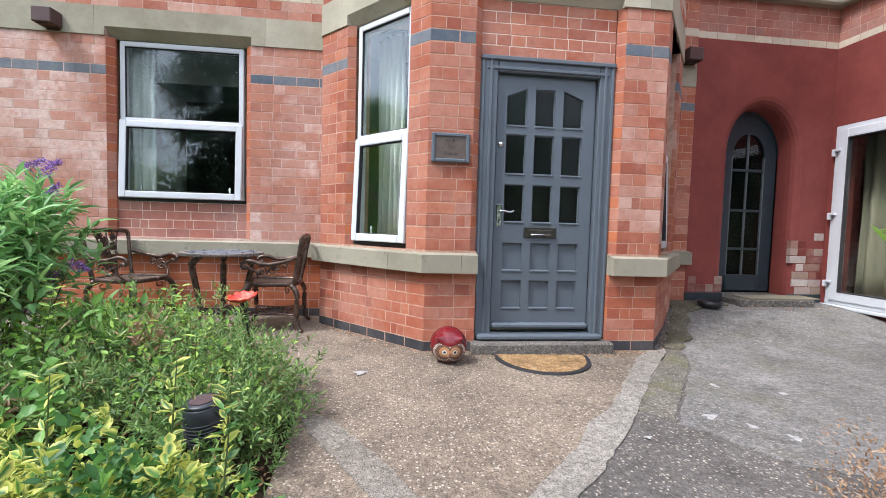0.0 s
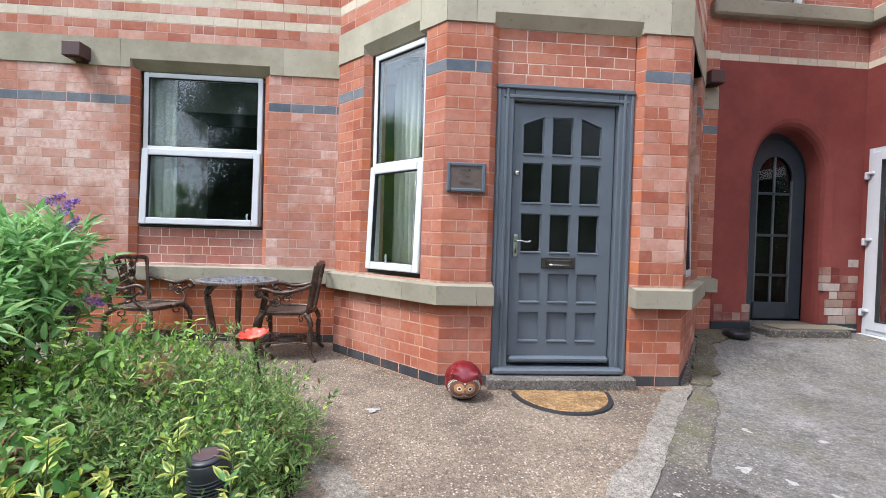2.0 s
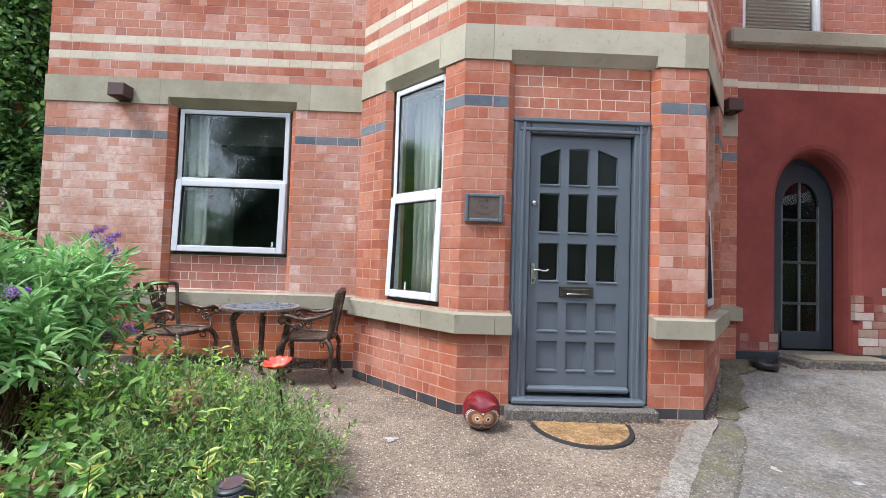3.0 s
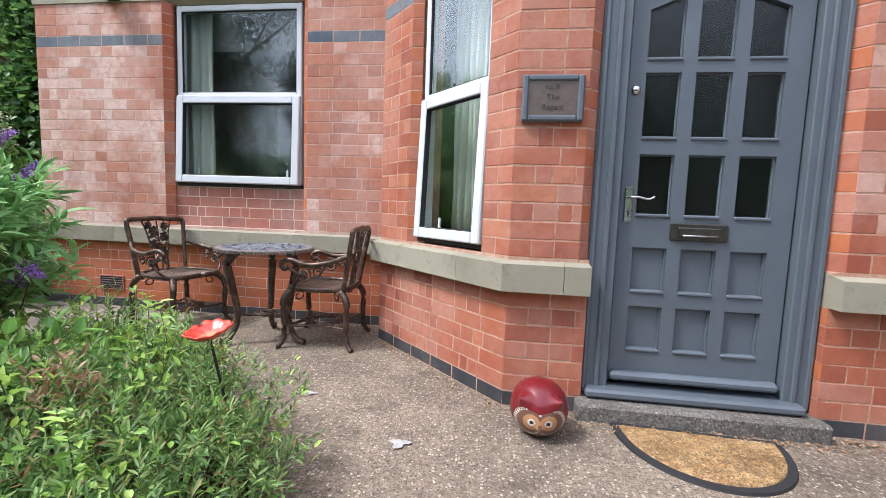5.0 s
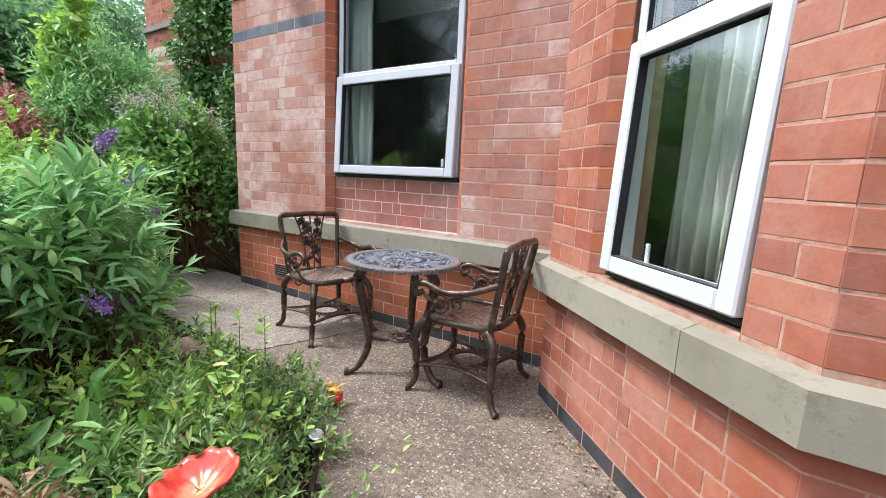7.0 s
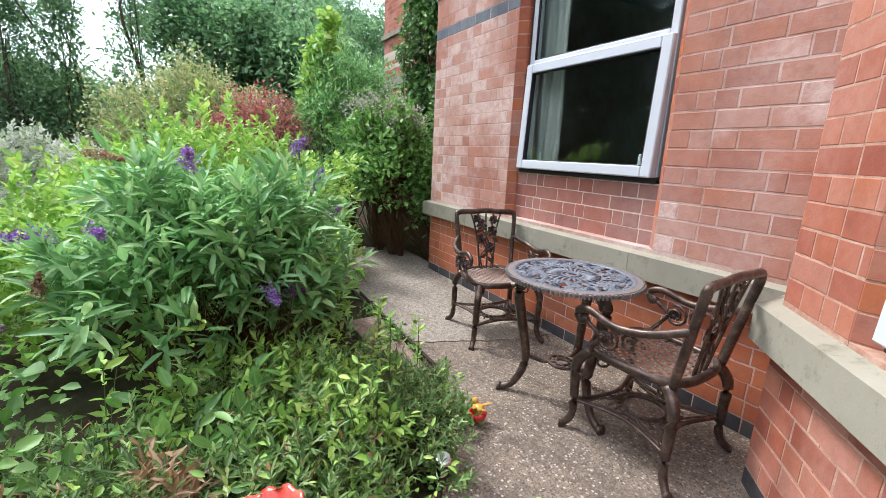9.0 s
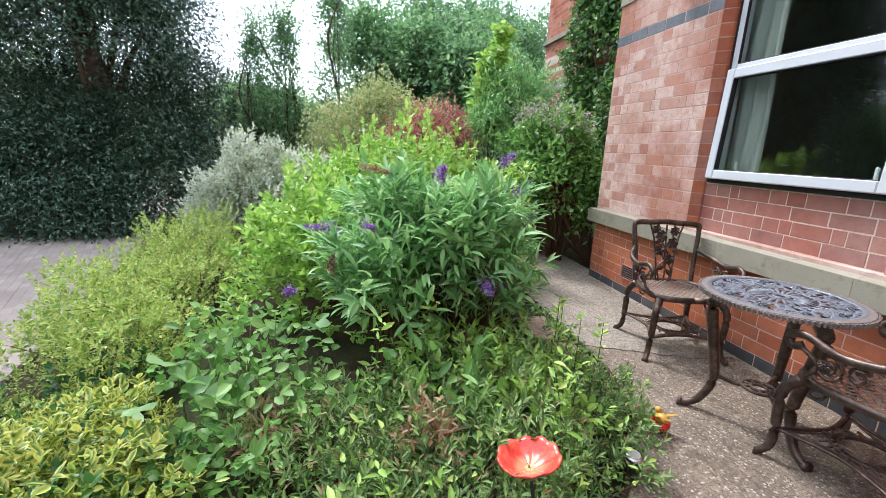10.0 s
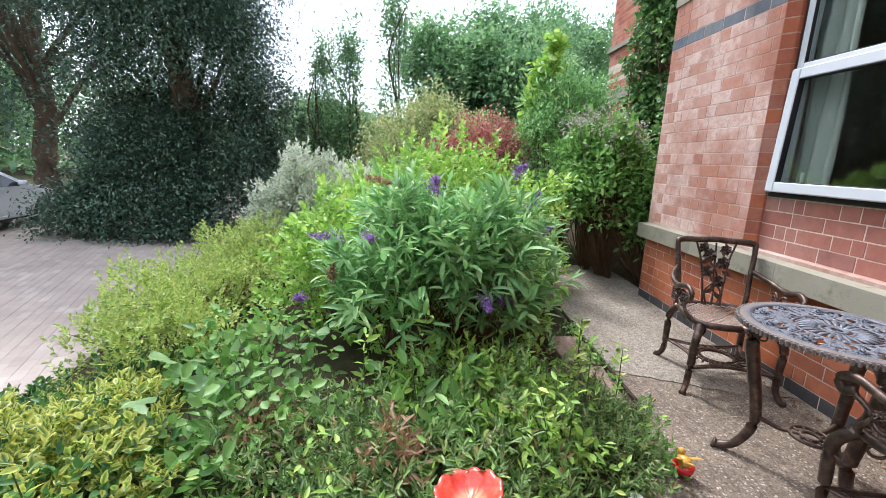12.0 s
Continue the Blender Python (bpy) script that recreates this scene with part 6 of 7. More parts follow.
def shrub(name, label, lobes, clumps, per, length, width, material, seed, stem, category="shrub", spread=0.05, up=0.5, bend=0.25, flat=False, stems=40, shell=0.45, stem_r=0.006, kind="", shoot=0.0):
    rng = np.random.default_rng(seed)
    x, y = np.average([l[0] for l in lobes]), np.average([l[1] for l in lobes])
    top = thing(name, Matrix.Identity(4), label, category, kind=kind)
    c, d = lumpy(rng, lobes, clumps, shell)
    k = len(c)
    at = np.repeat(c, per, 0) + rng.normal(0, spread, (k * per, 3)) * (1, 1, 0.8)
    ways = np.repeat(d * 0.6 + (0, 0, up), per, 0) + rng.normal(0, 0.75, (k * per, 3))
    if shoot:
        # leaves set round short shoots that point out and up
        axis = d * 0.55 + np.array([0, 0, 0.75]) * (1 if up > 0 else 0.25) + rng.normal(0, 0.3, (k, 3))
        axis = np.repeat(axis / np.linalg.norm(axis, axis=1, keepdims=True), per, 0)
        t = np.tile((np.arange(per) + 0.5) / per, k)[:, None]
        side = np.cross(axis, rng.normal(size=(k * per, 3)))
        side /= np.linalg.norm(side, axis=1, keepdims=True)
        at = np.repeat(c, per, 0) + axis * t * shoot
        ways = side * (1.15 - 0.75 * t) + axis * (0.35 + 0.7 * t)
    leaf_mesh("foliage", at, ways, length, width, material, top, bend, seed, flat)
    if stems:
        ends = c[rng.choice(k, min(stems, k), replace=False)]
        bm_ends = [tuple(e) for e in ends]
        for i, l in enumerate(lobes):
            mine = [e for j, e in enumerate(bm_ends) if j % len(lobes) == i]
            if mine:
                twigs("branchwork", (l[0], l[1], 0), mine, stem_r, stem, top, 0.2, seed + i)
    return top


def green(a, b, c, d):
    return [(p, (min(0.8, r * 1.1), min(0.8, g * 1.1), bl * 1.2 + 0.004 if bl < 0.3 else bl)) for p, (r, g, bl) in ((0.0, a), (0.35, b), (0.7, c), (1.0, d))]


twig_brown = bark_material("twig_bark", (0.16, 0.10, 0.06))
twig_green = tint_material("green_stem", (0.09, 0.13, 0.04), 0.6)
bark = bark_material("grey_brown_bark", (0.17, 0.125, 0.085))
narrow_leaf = leaf_material("narrow_grey_green_leaf", [(0.0, (0.065, 0.135, 0.036)), (0.35, (0.140, 0.26, 0.066)), (0.7, (0.230, 0.375, 0.105)), (0.93, (0.38, 0.50, 0.19)), (0.975, (0.34, 0.22, 0.10)), (1.0, (0.30, 0.16, 0.07))])
variegated = leaf_material("variegated_yellow_leaf", [(0.0, (0.05, 0.15, 0.045)), (0.5, (0.10, 0.25, 0.06)), (0.8, (0.17, 0.35, 0.07)), (0.93, (0.42, 0.52, 0.09)), (1.0, (0.62, 0.64, 0.14))], edge=(0.74, 0.72, 0.18), some=0.50)
half_variegated = leaf_material("dark_and_yellow_leaf", [(0.0, (0.04, 0.12, 0.045)), (0.5, (0.085, 0.215, 0.06)), (0.85, (0.15, 0.32, 0.07)), (1.0, (0.50, 0.56, 0.12))], edge=(0.70, 0.68, 0.18), some=0.57)
buddleia_leaf = leaf_material("buddleia_leaf", green((0.122, 0.275, 0.080), (0.190, 0.395, 0.118), (0.275, 0.510, 0.165), (0.46, 0.65, 0.32)))
lime_leaf = leaf_material("lime_green_leaf", green((0.193, 0.372, 0.055), (0.289, 0.495, 0.076), (0.398, 0.605, 0.103), (0.522, 0.660, 0.152)))
yellow_lime = leaf_material("yellow_green_leaf", green((0.200, 0.330, 0.060), (0.320, 0.450, 0.080), (0.450, 0.550, 0.115), (0.560, 0.570, 0.170)))
broad_leaf = leaf_material("broad_green_leaf", green((0.102, 0.246, 0.043), (0.148, 0.316, 0.059), (0.201, 0.381, 0.078), (0.271, 0.443, 0.115)))
big_leaf = leaf_material("large_pale_leaf", green((0.20, 0.36, 0.13), (0.25, 0.42, 0.16), (0.30, 0.47, 0.19), (0.36, 0.52, 0.24)))
dark_leaf = leaf_material("dark_evergreen_leaf", green((0.026, 0.060, 0.032), (0.046, 0.098, 0.048), (0.075, 0.145, 0.070), (0.16, 0.24, 0.145)), rough=0.45, glow=0.12)
tree_leaf = leaf_material("tree_leaf", green((0.112, 0.224, 0.088), (0.160, 0.304, 0.112), (0.224, 0.384, 0.144), (0.304, 0.464, 0.192)))
white_leaf = leaf_material("white_edged_leaf", green((0.26, 0.38, 0.18), (0.64, 0.70, 0.54), (0.73, 0.73, 0.72), (0.73, 0.73, 0.74)), glow=0.35)
red_leaf = leaf_material("red_leaf", green((0.286, 0.065, 0.065), (0.429, 0.117, 0.117), (0.468, 0.208, 0.143), (0.338, 0.260, 0.130)))
gold_leaf = leaf_material("gold_leaf", green((0.22, 0.33, 0.10), (0.34, 0.42, 0.14), (0.46, 0.46, 0.18), (0.54, 0.50, 0.26)))
dry_leaf = leaf_material("dry_brown_leaf", green((0.22, 0.12, 0.06), (0.34, 0.20, 0.10), (0.42, 0.27, 0.14), (0.48, 0.35, 0.21)))
purple = leaf_material("purple_blossom", green((0.20, 0.08, 0.38), (0.30, 0.13, 0.52), (0.38, 0.20, 0.60), (0.46, 0.32, 0.62)), glow=0.2)
faded = leaf_material("faded_lilac_blossom", green((0.36, 0.29, 0.30), (0.46, 0.40, 0.42), (0.52, 0.47, 0.47), (0.36, 0.33, 0.25)))

# low narrow-leaved shrub that fills the bed's front
shrub("low_shrub", "low spreading shrub with narrow grey-green leaves", [(-0.95, 2.28, 0.10, 0.50, 0.52, 0.36), (-0.62, 1.95, 0.05, 0.36, 0.45, 0.36), (-1.45, 2.45, 0.08, 0.45, 0.5, 0.38), (-1.2, 1.85, 0.04, 0.5, 0.45, 0.36), (-0.55, 2.1, 0.02, 0.27, 0.34, 0.26)],
      2300, 11, 0.038, 0.0095, narrow_leaf, 11, twig_brown, spread=0.038, up=0.55, stems=520, stem_r=0.003, shell=0.85, shoot=0.085)
shrub("low_shrub", "low leafy shrub at the edge of the path", [(-0.52, 1.62, 0.0, 0.26, 0.34, 0.25), (-1.55, 2.95, 0.02, 0.42, 0.28, 0.24)],
      900, 10, 0.036, 0.0095, narrow_leaf, 12, twig_brown, spread=0.03, up=0.6, stems=60, stem_r=0.003, shoot=0.075)
shrub("variegated_shrub", "yellow and green variegated low shrub", [(-0.62, 0.95, 0.02, 0.42, 0.34, 0.34), (-1.15, 0.85, 0.0, 0.5, 0.45, 0.36), (-0.95, 0.45, -0.1, 0.5, 0.5, 0.36), (-1.6, 0.55, -0.16, 0.48, 0.42, 0.25)],
      2000, 8, 0.040, 0.026, variegated, 13, twig_green, spread=0.04, up=0.6, stems=60, shell=0.6, shoot=0.07)
shrub("ground_cover", "dark green shrubby ground cover with yellow-edged leaves", [(-1.9, 0.05, -0.40, 0.5, 0.42, 0.24), (-1.2, -0.05, -0.26, 0.55, 0.5, 0.25), (-2.2, 0.6, -0.24, 0.42, 0.42, 0.28), (-2.3, -0.3, -0.5, 0.5, 0.4, 0.24), (-1.7, -0.55, -0.45, 0.5, 0.4, 0.22)],
      1500, 8, 0.042, 0.028, half_variegated, 14, twig_green, spread=0.05, up=0.5, stems=40, shell=0.6, shoot=0.07)


shrub("mixed_herbs", "scattered small light green leaves among the low shrub", [(-1.0, 2.2, 0.12, 0.7, 0.7, 0.36), (-1.5, 2.75, 0.06, 0.5, 0.4, 0.28), (-0.6, 1.8, 0.05, 0.35, 0.5, 0.30)], 200, 5, 0.036, 0.019, lime_leaf, 28, twig_green, "plant", spread=0.045, up=0.4, stems=70, stem_r=0.003)
def sprigs():
    """Thin arching shoots with paired light leaves."""
    rng = np.random.default_rng(44)
    top = thing("leafy_shoots", Matrix.Identity(4), "thin arching young shoots with light green leaves", "plant")
    bm = bmesh.new()
    at, ways = [], []
    for k in range(13):
        x, y = rng.uniform(-1.75, -0.55), rng.uniform(1.7, 2.75)
        if y > 2.45 and x > -0.95:
            x -= 0.5
        if math.hypot(x + 0.65, y - 2.295) < 0.3:
            continue
        h, lean = rng.uniform(0.38, 0.66), rng.normal(0, 0.13, 2)
        line = smooth_line([(x, y, land(x, y)), (x + lean[0] * 0.4, y + lean[1] * 0.4, h * 0.6), (x + lean[0], y + lean[1], h)], 10)
        tube(bm, line, [0.003 - 0.0002 * i for i in range(len(line))], 4)
        for i in range(3, len(line)):
            for s in (0, math.pi):
                a = i * 1.6 + s
                at.append(line[i])
                ways.append((math.cos(a), math.sin(a), 0.5))
    part("branchwork", bm, twig_green, top)["kind"] = "stuff"
    leaf_mesh("foliage", np.array([tuple(p) for p in at]), np.array(ways), 0.055, 0.02, lime_leaf, top, 0.3, 45, False)


sprigs()
shrub("path_weeds", "low weeds along the edge of the path", [(-1.18, 3.02, -0.02, 0.16, 0.14, 0.10), (-0.75, 2.62, -0.02, 0.14, 0.14, 0.10), (-1.5, 3.28, -0.02, 0.22, 0.10, 0.10), (-2.6, 3.36, -0.02, 0.5, 0.08, 0.09), (-0.34, 2.05, -0.02, 0.10, 0.16, 0.09)], 150, 6, 0.032, 0.02, broad_leaf, 29, twig_green, "weeds", spread=0.025, up=0.4, stems=0)


def butterfly_bush():
    lobes = [(-2.05, 2.35, 0.66, 0.46, 0.45, 0.33), (-2.30, 2.66, 0.60, 0.38, 0.28, 0.30), (-1.92, 1.98, 0.58, 0.30, 0.32, 0.25), (-2.4, 2.2, 0.72, 0.38, 0.38, 0.32), (-2.2, 2.5, 0.42, 0.35, 0.33, 0.25), (-1.95, 2.52, 0.86, 0.18, 0.18, 0.24), (-2.1, 2.1, 0.92, 0.16, 0.18, 0.22)]
    b = shrub("butterfly_bush", "butterfly bush with long leaves and purple flower spikes", lobes, 720, 9, 0.10, 0.026, buddleia_leaf, 15, twig_brown, spread=0.06, up=0.12, bend=0.5, stems=150, stem_r=0.006, shell=0.7, shoot=0.16)
    rng = np.random.default_rng(5)
    for x, y, z, way, size in ((-1.85, 1.95, 1.22, (0.5, 0.6, -0.12), 0.16), (-1.72, 1.75, 0.80, (0.1, 0.1, 0.6), 0.08)):
        w = np.array(way) / np.linalg.norm(way)
        t = rng.random(240)
        p = np.array([x, y, z]) + np.outer(t - 0.5, w) * size + rng.normal(0, 0.010, (240, 3)) * (1.25 - t)[:, None]
        leaf_mesh("faded_spike", p, rng.normal(size=(240, 3)), 0.012, 0.010, dry_leaf, b, 0.1, 3)
    for (x, y, z), way, size in (((-1.63, 2.24, 1.21), (0.5, 0, 0.35), 0.10), ((-2.0, 2.75, 1.12), (0.3, 0.2, 0.5), 0.11), ((-1.67, 2.49, 0.685), (0.5, 0.1, -0.3), 0.08), ((-2.06, 1.55, 0.56), (0.3, -0.1, 0.1), 0.06), ((-1.90, 1.73, 0.93), (0.1, -0.8, 0.05), 0.15), ((-1.82, 1.95, 0.94), (0.4, 0.2, 0.1), 0.07), ((-2.05, 2.68, 1.27), (0.6, 0.2, 0.3), 0.12), ((-1.9, 2.62, 0.62), (0.5, 0.3, 0.1), 0.09), ((-2.1, 2.85, 0.95), (0.3, 0.3, 0.3), 0.08)):
        w = np.array(way) / np.linalg.norm(way)
        t = rng.random(240)
        p = np.array([x, y, z]) + np.outer(t - 0.5, w) * size + rng.normal(0, 0.015, (240, 3)) * (1.25 - t)[:, None] + np.array([0.09, -0.03, 0.02])
        leaf_mesh("flower_spike", p, rng.normal(size=(240, 3)), 0.012, 0.010, purple, b, 0.1, 3)


butterfly_bush()
shrub("broad_leaved_plant", "clump of broad soft green leaves", [(-1.75, 1.35, 0.22, 0.42, 0.36, 0.28), (-1.35, 1.45, 0.15, 0.35, 0.3, 0.28)], 170, 4, 0.060, 0.044, broad_leaf, 16, twig_green, "plant", spread=0.06, up=0.1, bend=0.35, stems=40)
shrub("broad_leaved_plant", "few upright light green leaves in the bed", [(-1.35, 2.2, 0.30, 0.35, 0.4, 0.22)], 30, 4, 0.075, 0.036, broad_leaf, 17, twig_green, "plant", spread=0.04, up=0.3, stems=20)
shrub("broad_leaved_plant", "few very large pale rounded leaves on thin stalks", [(-1.85, 1.45, 0.42, 0.30, 0.26, 0.12), (-1.55, 1.2, 0.30, 0.25, 0.2, 0.12)], 7, 2, 0.12, 0.10, big_leaf, 62, twig_green, "plant", spread=0.05, up=0.05, bend=0.25, stems=16, stem_r=0.004)
shrub("leafy_clump", "loose clump of light green oval leaves before the butterfly bush", [(-1.55, 2.36, 0.24, 0.34, 0.42, 0.20), (-1.72, 2.7, 0.18, 0.26, 0.25, 0.18), (-1.25, 2.6, 0.2, 0.22, 0.22, 0.18)], 240, 7, 0.046, 0.022, lime_leaf, 61, twig_green, "plant", spread=0.05, up=0.35, bend=0.35, stems=60, stem_r=0.003, shoot=0.1)
shrub("bramble_mound", "large mound of light green leafy growth", [(-4.1, 2.35, 0.35, 0.95, 0.85, 1.0), (-3.3, 1.65, 0.15, 0.8, 0.7, 0.85), (-4.9, 1.8, 0.2, 0.8, 0.8, 0.9), (-4.3, 3.1, 0.35, 0.7, 0.5, 0.85), (-2.9, 2.7, 0.25, 0.5, 0.4, 0.65)],
      4200, 8, 0.066, 0.036, lime_leaf, 18, twig_brown, spread=0.06, up=0.4, stems=80, shoot=0.12)
shrub("lime_hedge", "clipped yellow-green low hedge beside the drive", [(-2.9, 0.12, -0.2, 0.5, 0.5, 0.58), (-3.5, 0.22, -0.15, 0.6, 0.6, 0.60), (-4.3, 0.25, -0.15, 0.6, 0.6, 0.64), (-2.4, 0.55, -0.02, 0.4, 0.4, 0.45), (-5.0, 0.05, -0.2, 0.6, 0.6, 0.6)],
      3600, 9, 0.034, 0.015, yellow_lime, 19, twig_brown, "hedge", spread=0.04, up=0.7, stems=80, shoot=0.08)
shrub("white_shrub", "white-edged variegated dogwood shrub", [(-6.0, 0.45, 0.5, 0.65, 0.5, 0.75), (-6.4, 0.95, 0.55, 0.6, 0.5, 0.65), (-6.1, 0.0, 0.2, 0.5, 0.45, 0.6)], 2300, 9, 0.055, 0.03, white_leaf, 20, twig_brown, spread=0.06, stems=30, shoot=0.12)
shrub("red_shrub", "dusky red-leaved shrub beyond the mound", [(-6.4, 3.1, 1.3, 0.55, 0.6, 0.62), (-6.9, 2.6, 1.2, 0.5, 0.5, 0.5)], 700, 8, 0.06, 0.03, red_leaf, 21, twig_brown, spread=0.07, stems=60, stem_r=0.01)
shrub("gold_shrub", "yellowing shrub behind the mound", [(-7.8, 2.3, 1.9, 0.6, 0.55, 0.6), (-8.3, 3.0, 1.5, 0.8, 0.7, 0.7), (-7.6, 1.6, 1.2, 0.7, 0.7, 0.8), (-8.0, 2.5, 0.9, 0.9, 0.8, 0.8)], 1700, 8, 0.065, 0.034, gold_leaf, 22, twig_brown, spread=0.09, stems=30, stem_r=0.012)
shrub("climber", "dense green shrub at the corner of the house", [(-4.75, 4.35, 0.9, 0.5, 0.55, 0.75), (-5.2, 4.3, 1.2, 0.5, 0.5, 0.7), (-4.45, 4.75, 0.55, 0.35, 0.3, 0.55)], 1100, 8, 0.075, 0.045, broad_leaf, 23, twig_brown, spread=0.06, up=0.2, stems=220, stem_r=0.008)
shrub("faded_blossom", "pale lilac faded flower heads on the corner shrub", [(-5.0, 4.25, 1.75, 0.5, 0.45, 0.22), (-4.6, 4.4, 1.55, 0.25, 0.3, 0.2)], 130, 9, 0.03, 0.022, faded, 24, twig_brown, "flowers", spread=0.03, stems=40)
shrub("green_shrub", "tall willowy green shrub by the house", [(-6.3, 4.1, 1.5, 0.6, 0.6, 1.0), (-6.9, 4.5, 1.7, 0.7, 0.7, 1.1)], 1100, 9, 0.10, 0.022, buddleia_leaf, 25, twig_brown, spread=0.08, up=0.2, stems=40, stem_r=0.012)
shrub("climbing_vine", "bright yellow-green vine shoots rising above the shrubs", [(-6.6, 3.85, 1.7, 0.22, 0.2, 0.5), (-6.55, 3.95, 2.35, 0.20, 0.2, 0.5), (-6.5, 4.05, 2.85, 0.14, 0.14, 0.3)], 170, 6, 0.10, 0.08, lime_leaf, 63, twig_green, "climbing plant", spread=0.06, up=-0.2, stems=14, stem_r=0.006)
shrub("dry_plant", "withered brown flower stalks", [(-1.02, 2.08, 0.32, 0.10, 0.09, 0.16), (-1.35, 1.55, 0.18, 0.16, 0.14, 0.12)], 80, 6, 0.055, 0.014, dry_leaf, 26, twig_brown, "plant", spread=0.025, stems=14, stem_r=0.003)
shrub("dry_plant", "small shrub with withered tan flower heads beside the forecourt", [(1.78, 0.98, 0.10, 0.20, 0.20, 0.22), (2.1, 0.8, 0.1, 0.26, 0.22, 0.24)], 330, 8, 0.020, 0.009, dry_leaf, 27, twig_brown, "plant", spread=0.03, stems=40, stem_r=0.003)


def sprig(m, label, seed, h=0.34, leaf=variegated):
    """One upright leafy shoot."""
    o = thing("leafy_shoot", m, label, "shoot", "upright shoots in the bed")
    bm = bmesh.new()
    tube(bm, [(0, 0, -0.1), (0.01, 0.01, h * 0.5), (0.03, 0.0, h)], [0.004, 0.003, 0.0015], 5)
    part("stem", bm, twig_green, o)
    rng = np.random.default_rng(seed)
    n = 26
    z = rng.uniform(0.1, 1, n) * h
    a = np.arange(n) * 2.4
    p = np.stack([0.01 + 0 * z, 0.005 + 0 * z, z], 1)
    w = np.stack([np.cos(a), np.sin(a), 0.6 + 0 * a], 1)
    leaf_mesh("leaf_spray", p, w, 0.05, 0.02, leaf, o, 0.2, seed)


for k, (x, y, h) in enumerate(((-0.36, 1.28, 0.42), (-0.50, 1.22, 0.46), (-0.28, 1.05, 0.38), (-0.8, 1.15, 0.44))):
    sprig(pose(x, y, 0.1), "single upright yellow-green leafy shoot", 40 + k, h)


for k, (x, y, h) in enumerate(((-1.92, 3.02, 0.50), (-1.72, 3.16, 0.44), (-1.60, 2.95, 0.52), (-2.15, 3.12, 0.42), (-1.25, 2.75, 0.4), (-0.95, 2.62, 0.36))):
    sprig(pose(x, y, 0.02), "single upright light green leafy shoot beside the path", 50 + k, h, lime_leaf)


def potted_plant():
    """An upright plant with long leaves in a terracotta pot beside the patio door."""
    x, y = 4.25, 2.45
    g = land(x, y)
    p = thing("potted_plant", Matrix.Translation((x, y, g + 0.006)), "tall leafy plant in a terracotta pot by the patio door", "potted plant")
    part("pot", lathe([(0.12, 0.0), (0.14, 0.02), (0.18, 0.27), (0.195, 0.275), (0.195, 0.32), (0.175, 0.32), (0.16, 0.28), (0.02, 0.27)], 32), tint_material("terracotta", (0.36, 0.15, 0.085), 0.85), p, "terracotta pot", True)
    bm = bmesh.new()
    ends = [(-0.42, 0.10, 0.98), (-0.2, -0.2, 1.15), (0.2, 0.1, 1.2), (0.0, 0.25, 1.05), (-0.30, 0.05, 1.12)]
    for e in ends:
        tube(bm, smooth_line([(0, 0, 0.26), (e[0] * 0.25, e[1] * 0.25, 0.7), e], 8), [0.010 - 0.0008 * k for k in range(9)], 6)
    part("stem", bm, twig_green, p, smooth=True)
    rng = np.random.default_rng(9)
    at = np.repeat(np.array(ends), 16, 0) + rng.normal(0, 0.05, (80, 3))
    leaf_mesh("foliage", at, rng.normal(0, 0.8, (80, 3)) + (0, 0, 0.3), 0.15, 0.038, lime_leaf, p, 0.4, 9)


potted_plant()


def litter():
    """Dead leaves and crumbs of dirt along the foot of the walls and the bed."""
    rng = np.random.default_rng(71)
    runs = [((-0.5, 4.0), (0.38, 3.09), 90), ((0.44, 3.09), (0.80, 3.09), 50), ((0.80, 3.03), (1.95, 3.03), 130), ((1.95, 3.09), (2.36, 3.09), 50), ((-3.9, 4.38), (-0.6, 4.38), 160), ((-1.1, 3.02), (-0.3, 2.0), 120), ((2.45, 3.2), (3.1, 4.0), 80), ((3.2, 4.15), (5.2, 4.1), 120), ((-0.3, 2.0), (-0.28, 0.6), 70)]
    at = []
    for (x0, y0), (x1, y1), n in runs:
        t = rng.random(n)
        for k in t:
            x, y = x0 + (x1 - x0) * k + rng.normal(0, 0.035), y0 + (y1 - y0) * k - abs(rng.normal(0, 0.035))
            at.append((x, y, land(x, y) + 0.012))
    at = np.array(at)
    way = np.concatenate([rng.normal(size=(len(at), 2)), rng.normal(0, 0.12, (len(at), 1))], 1)
    tagged(leaf_mesh("leaf_litter", at, way, 0.022, 0.013, dry_leaf, None, 0.3, 72), "dead leaves and dirt along the walls", "leaf litter", kind="stuff")


litter()


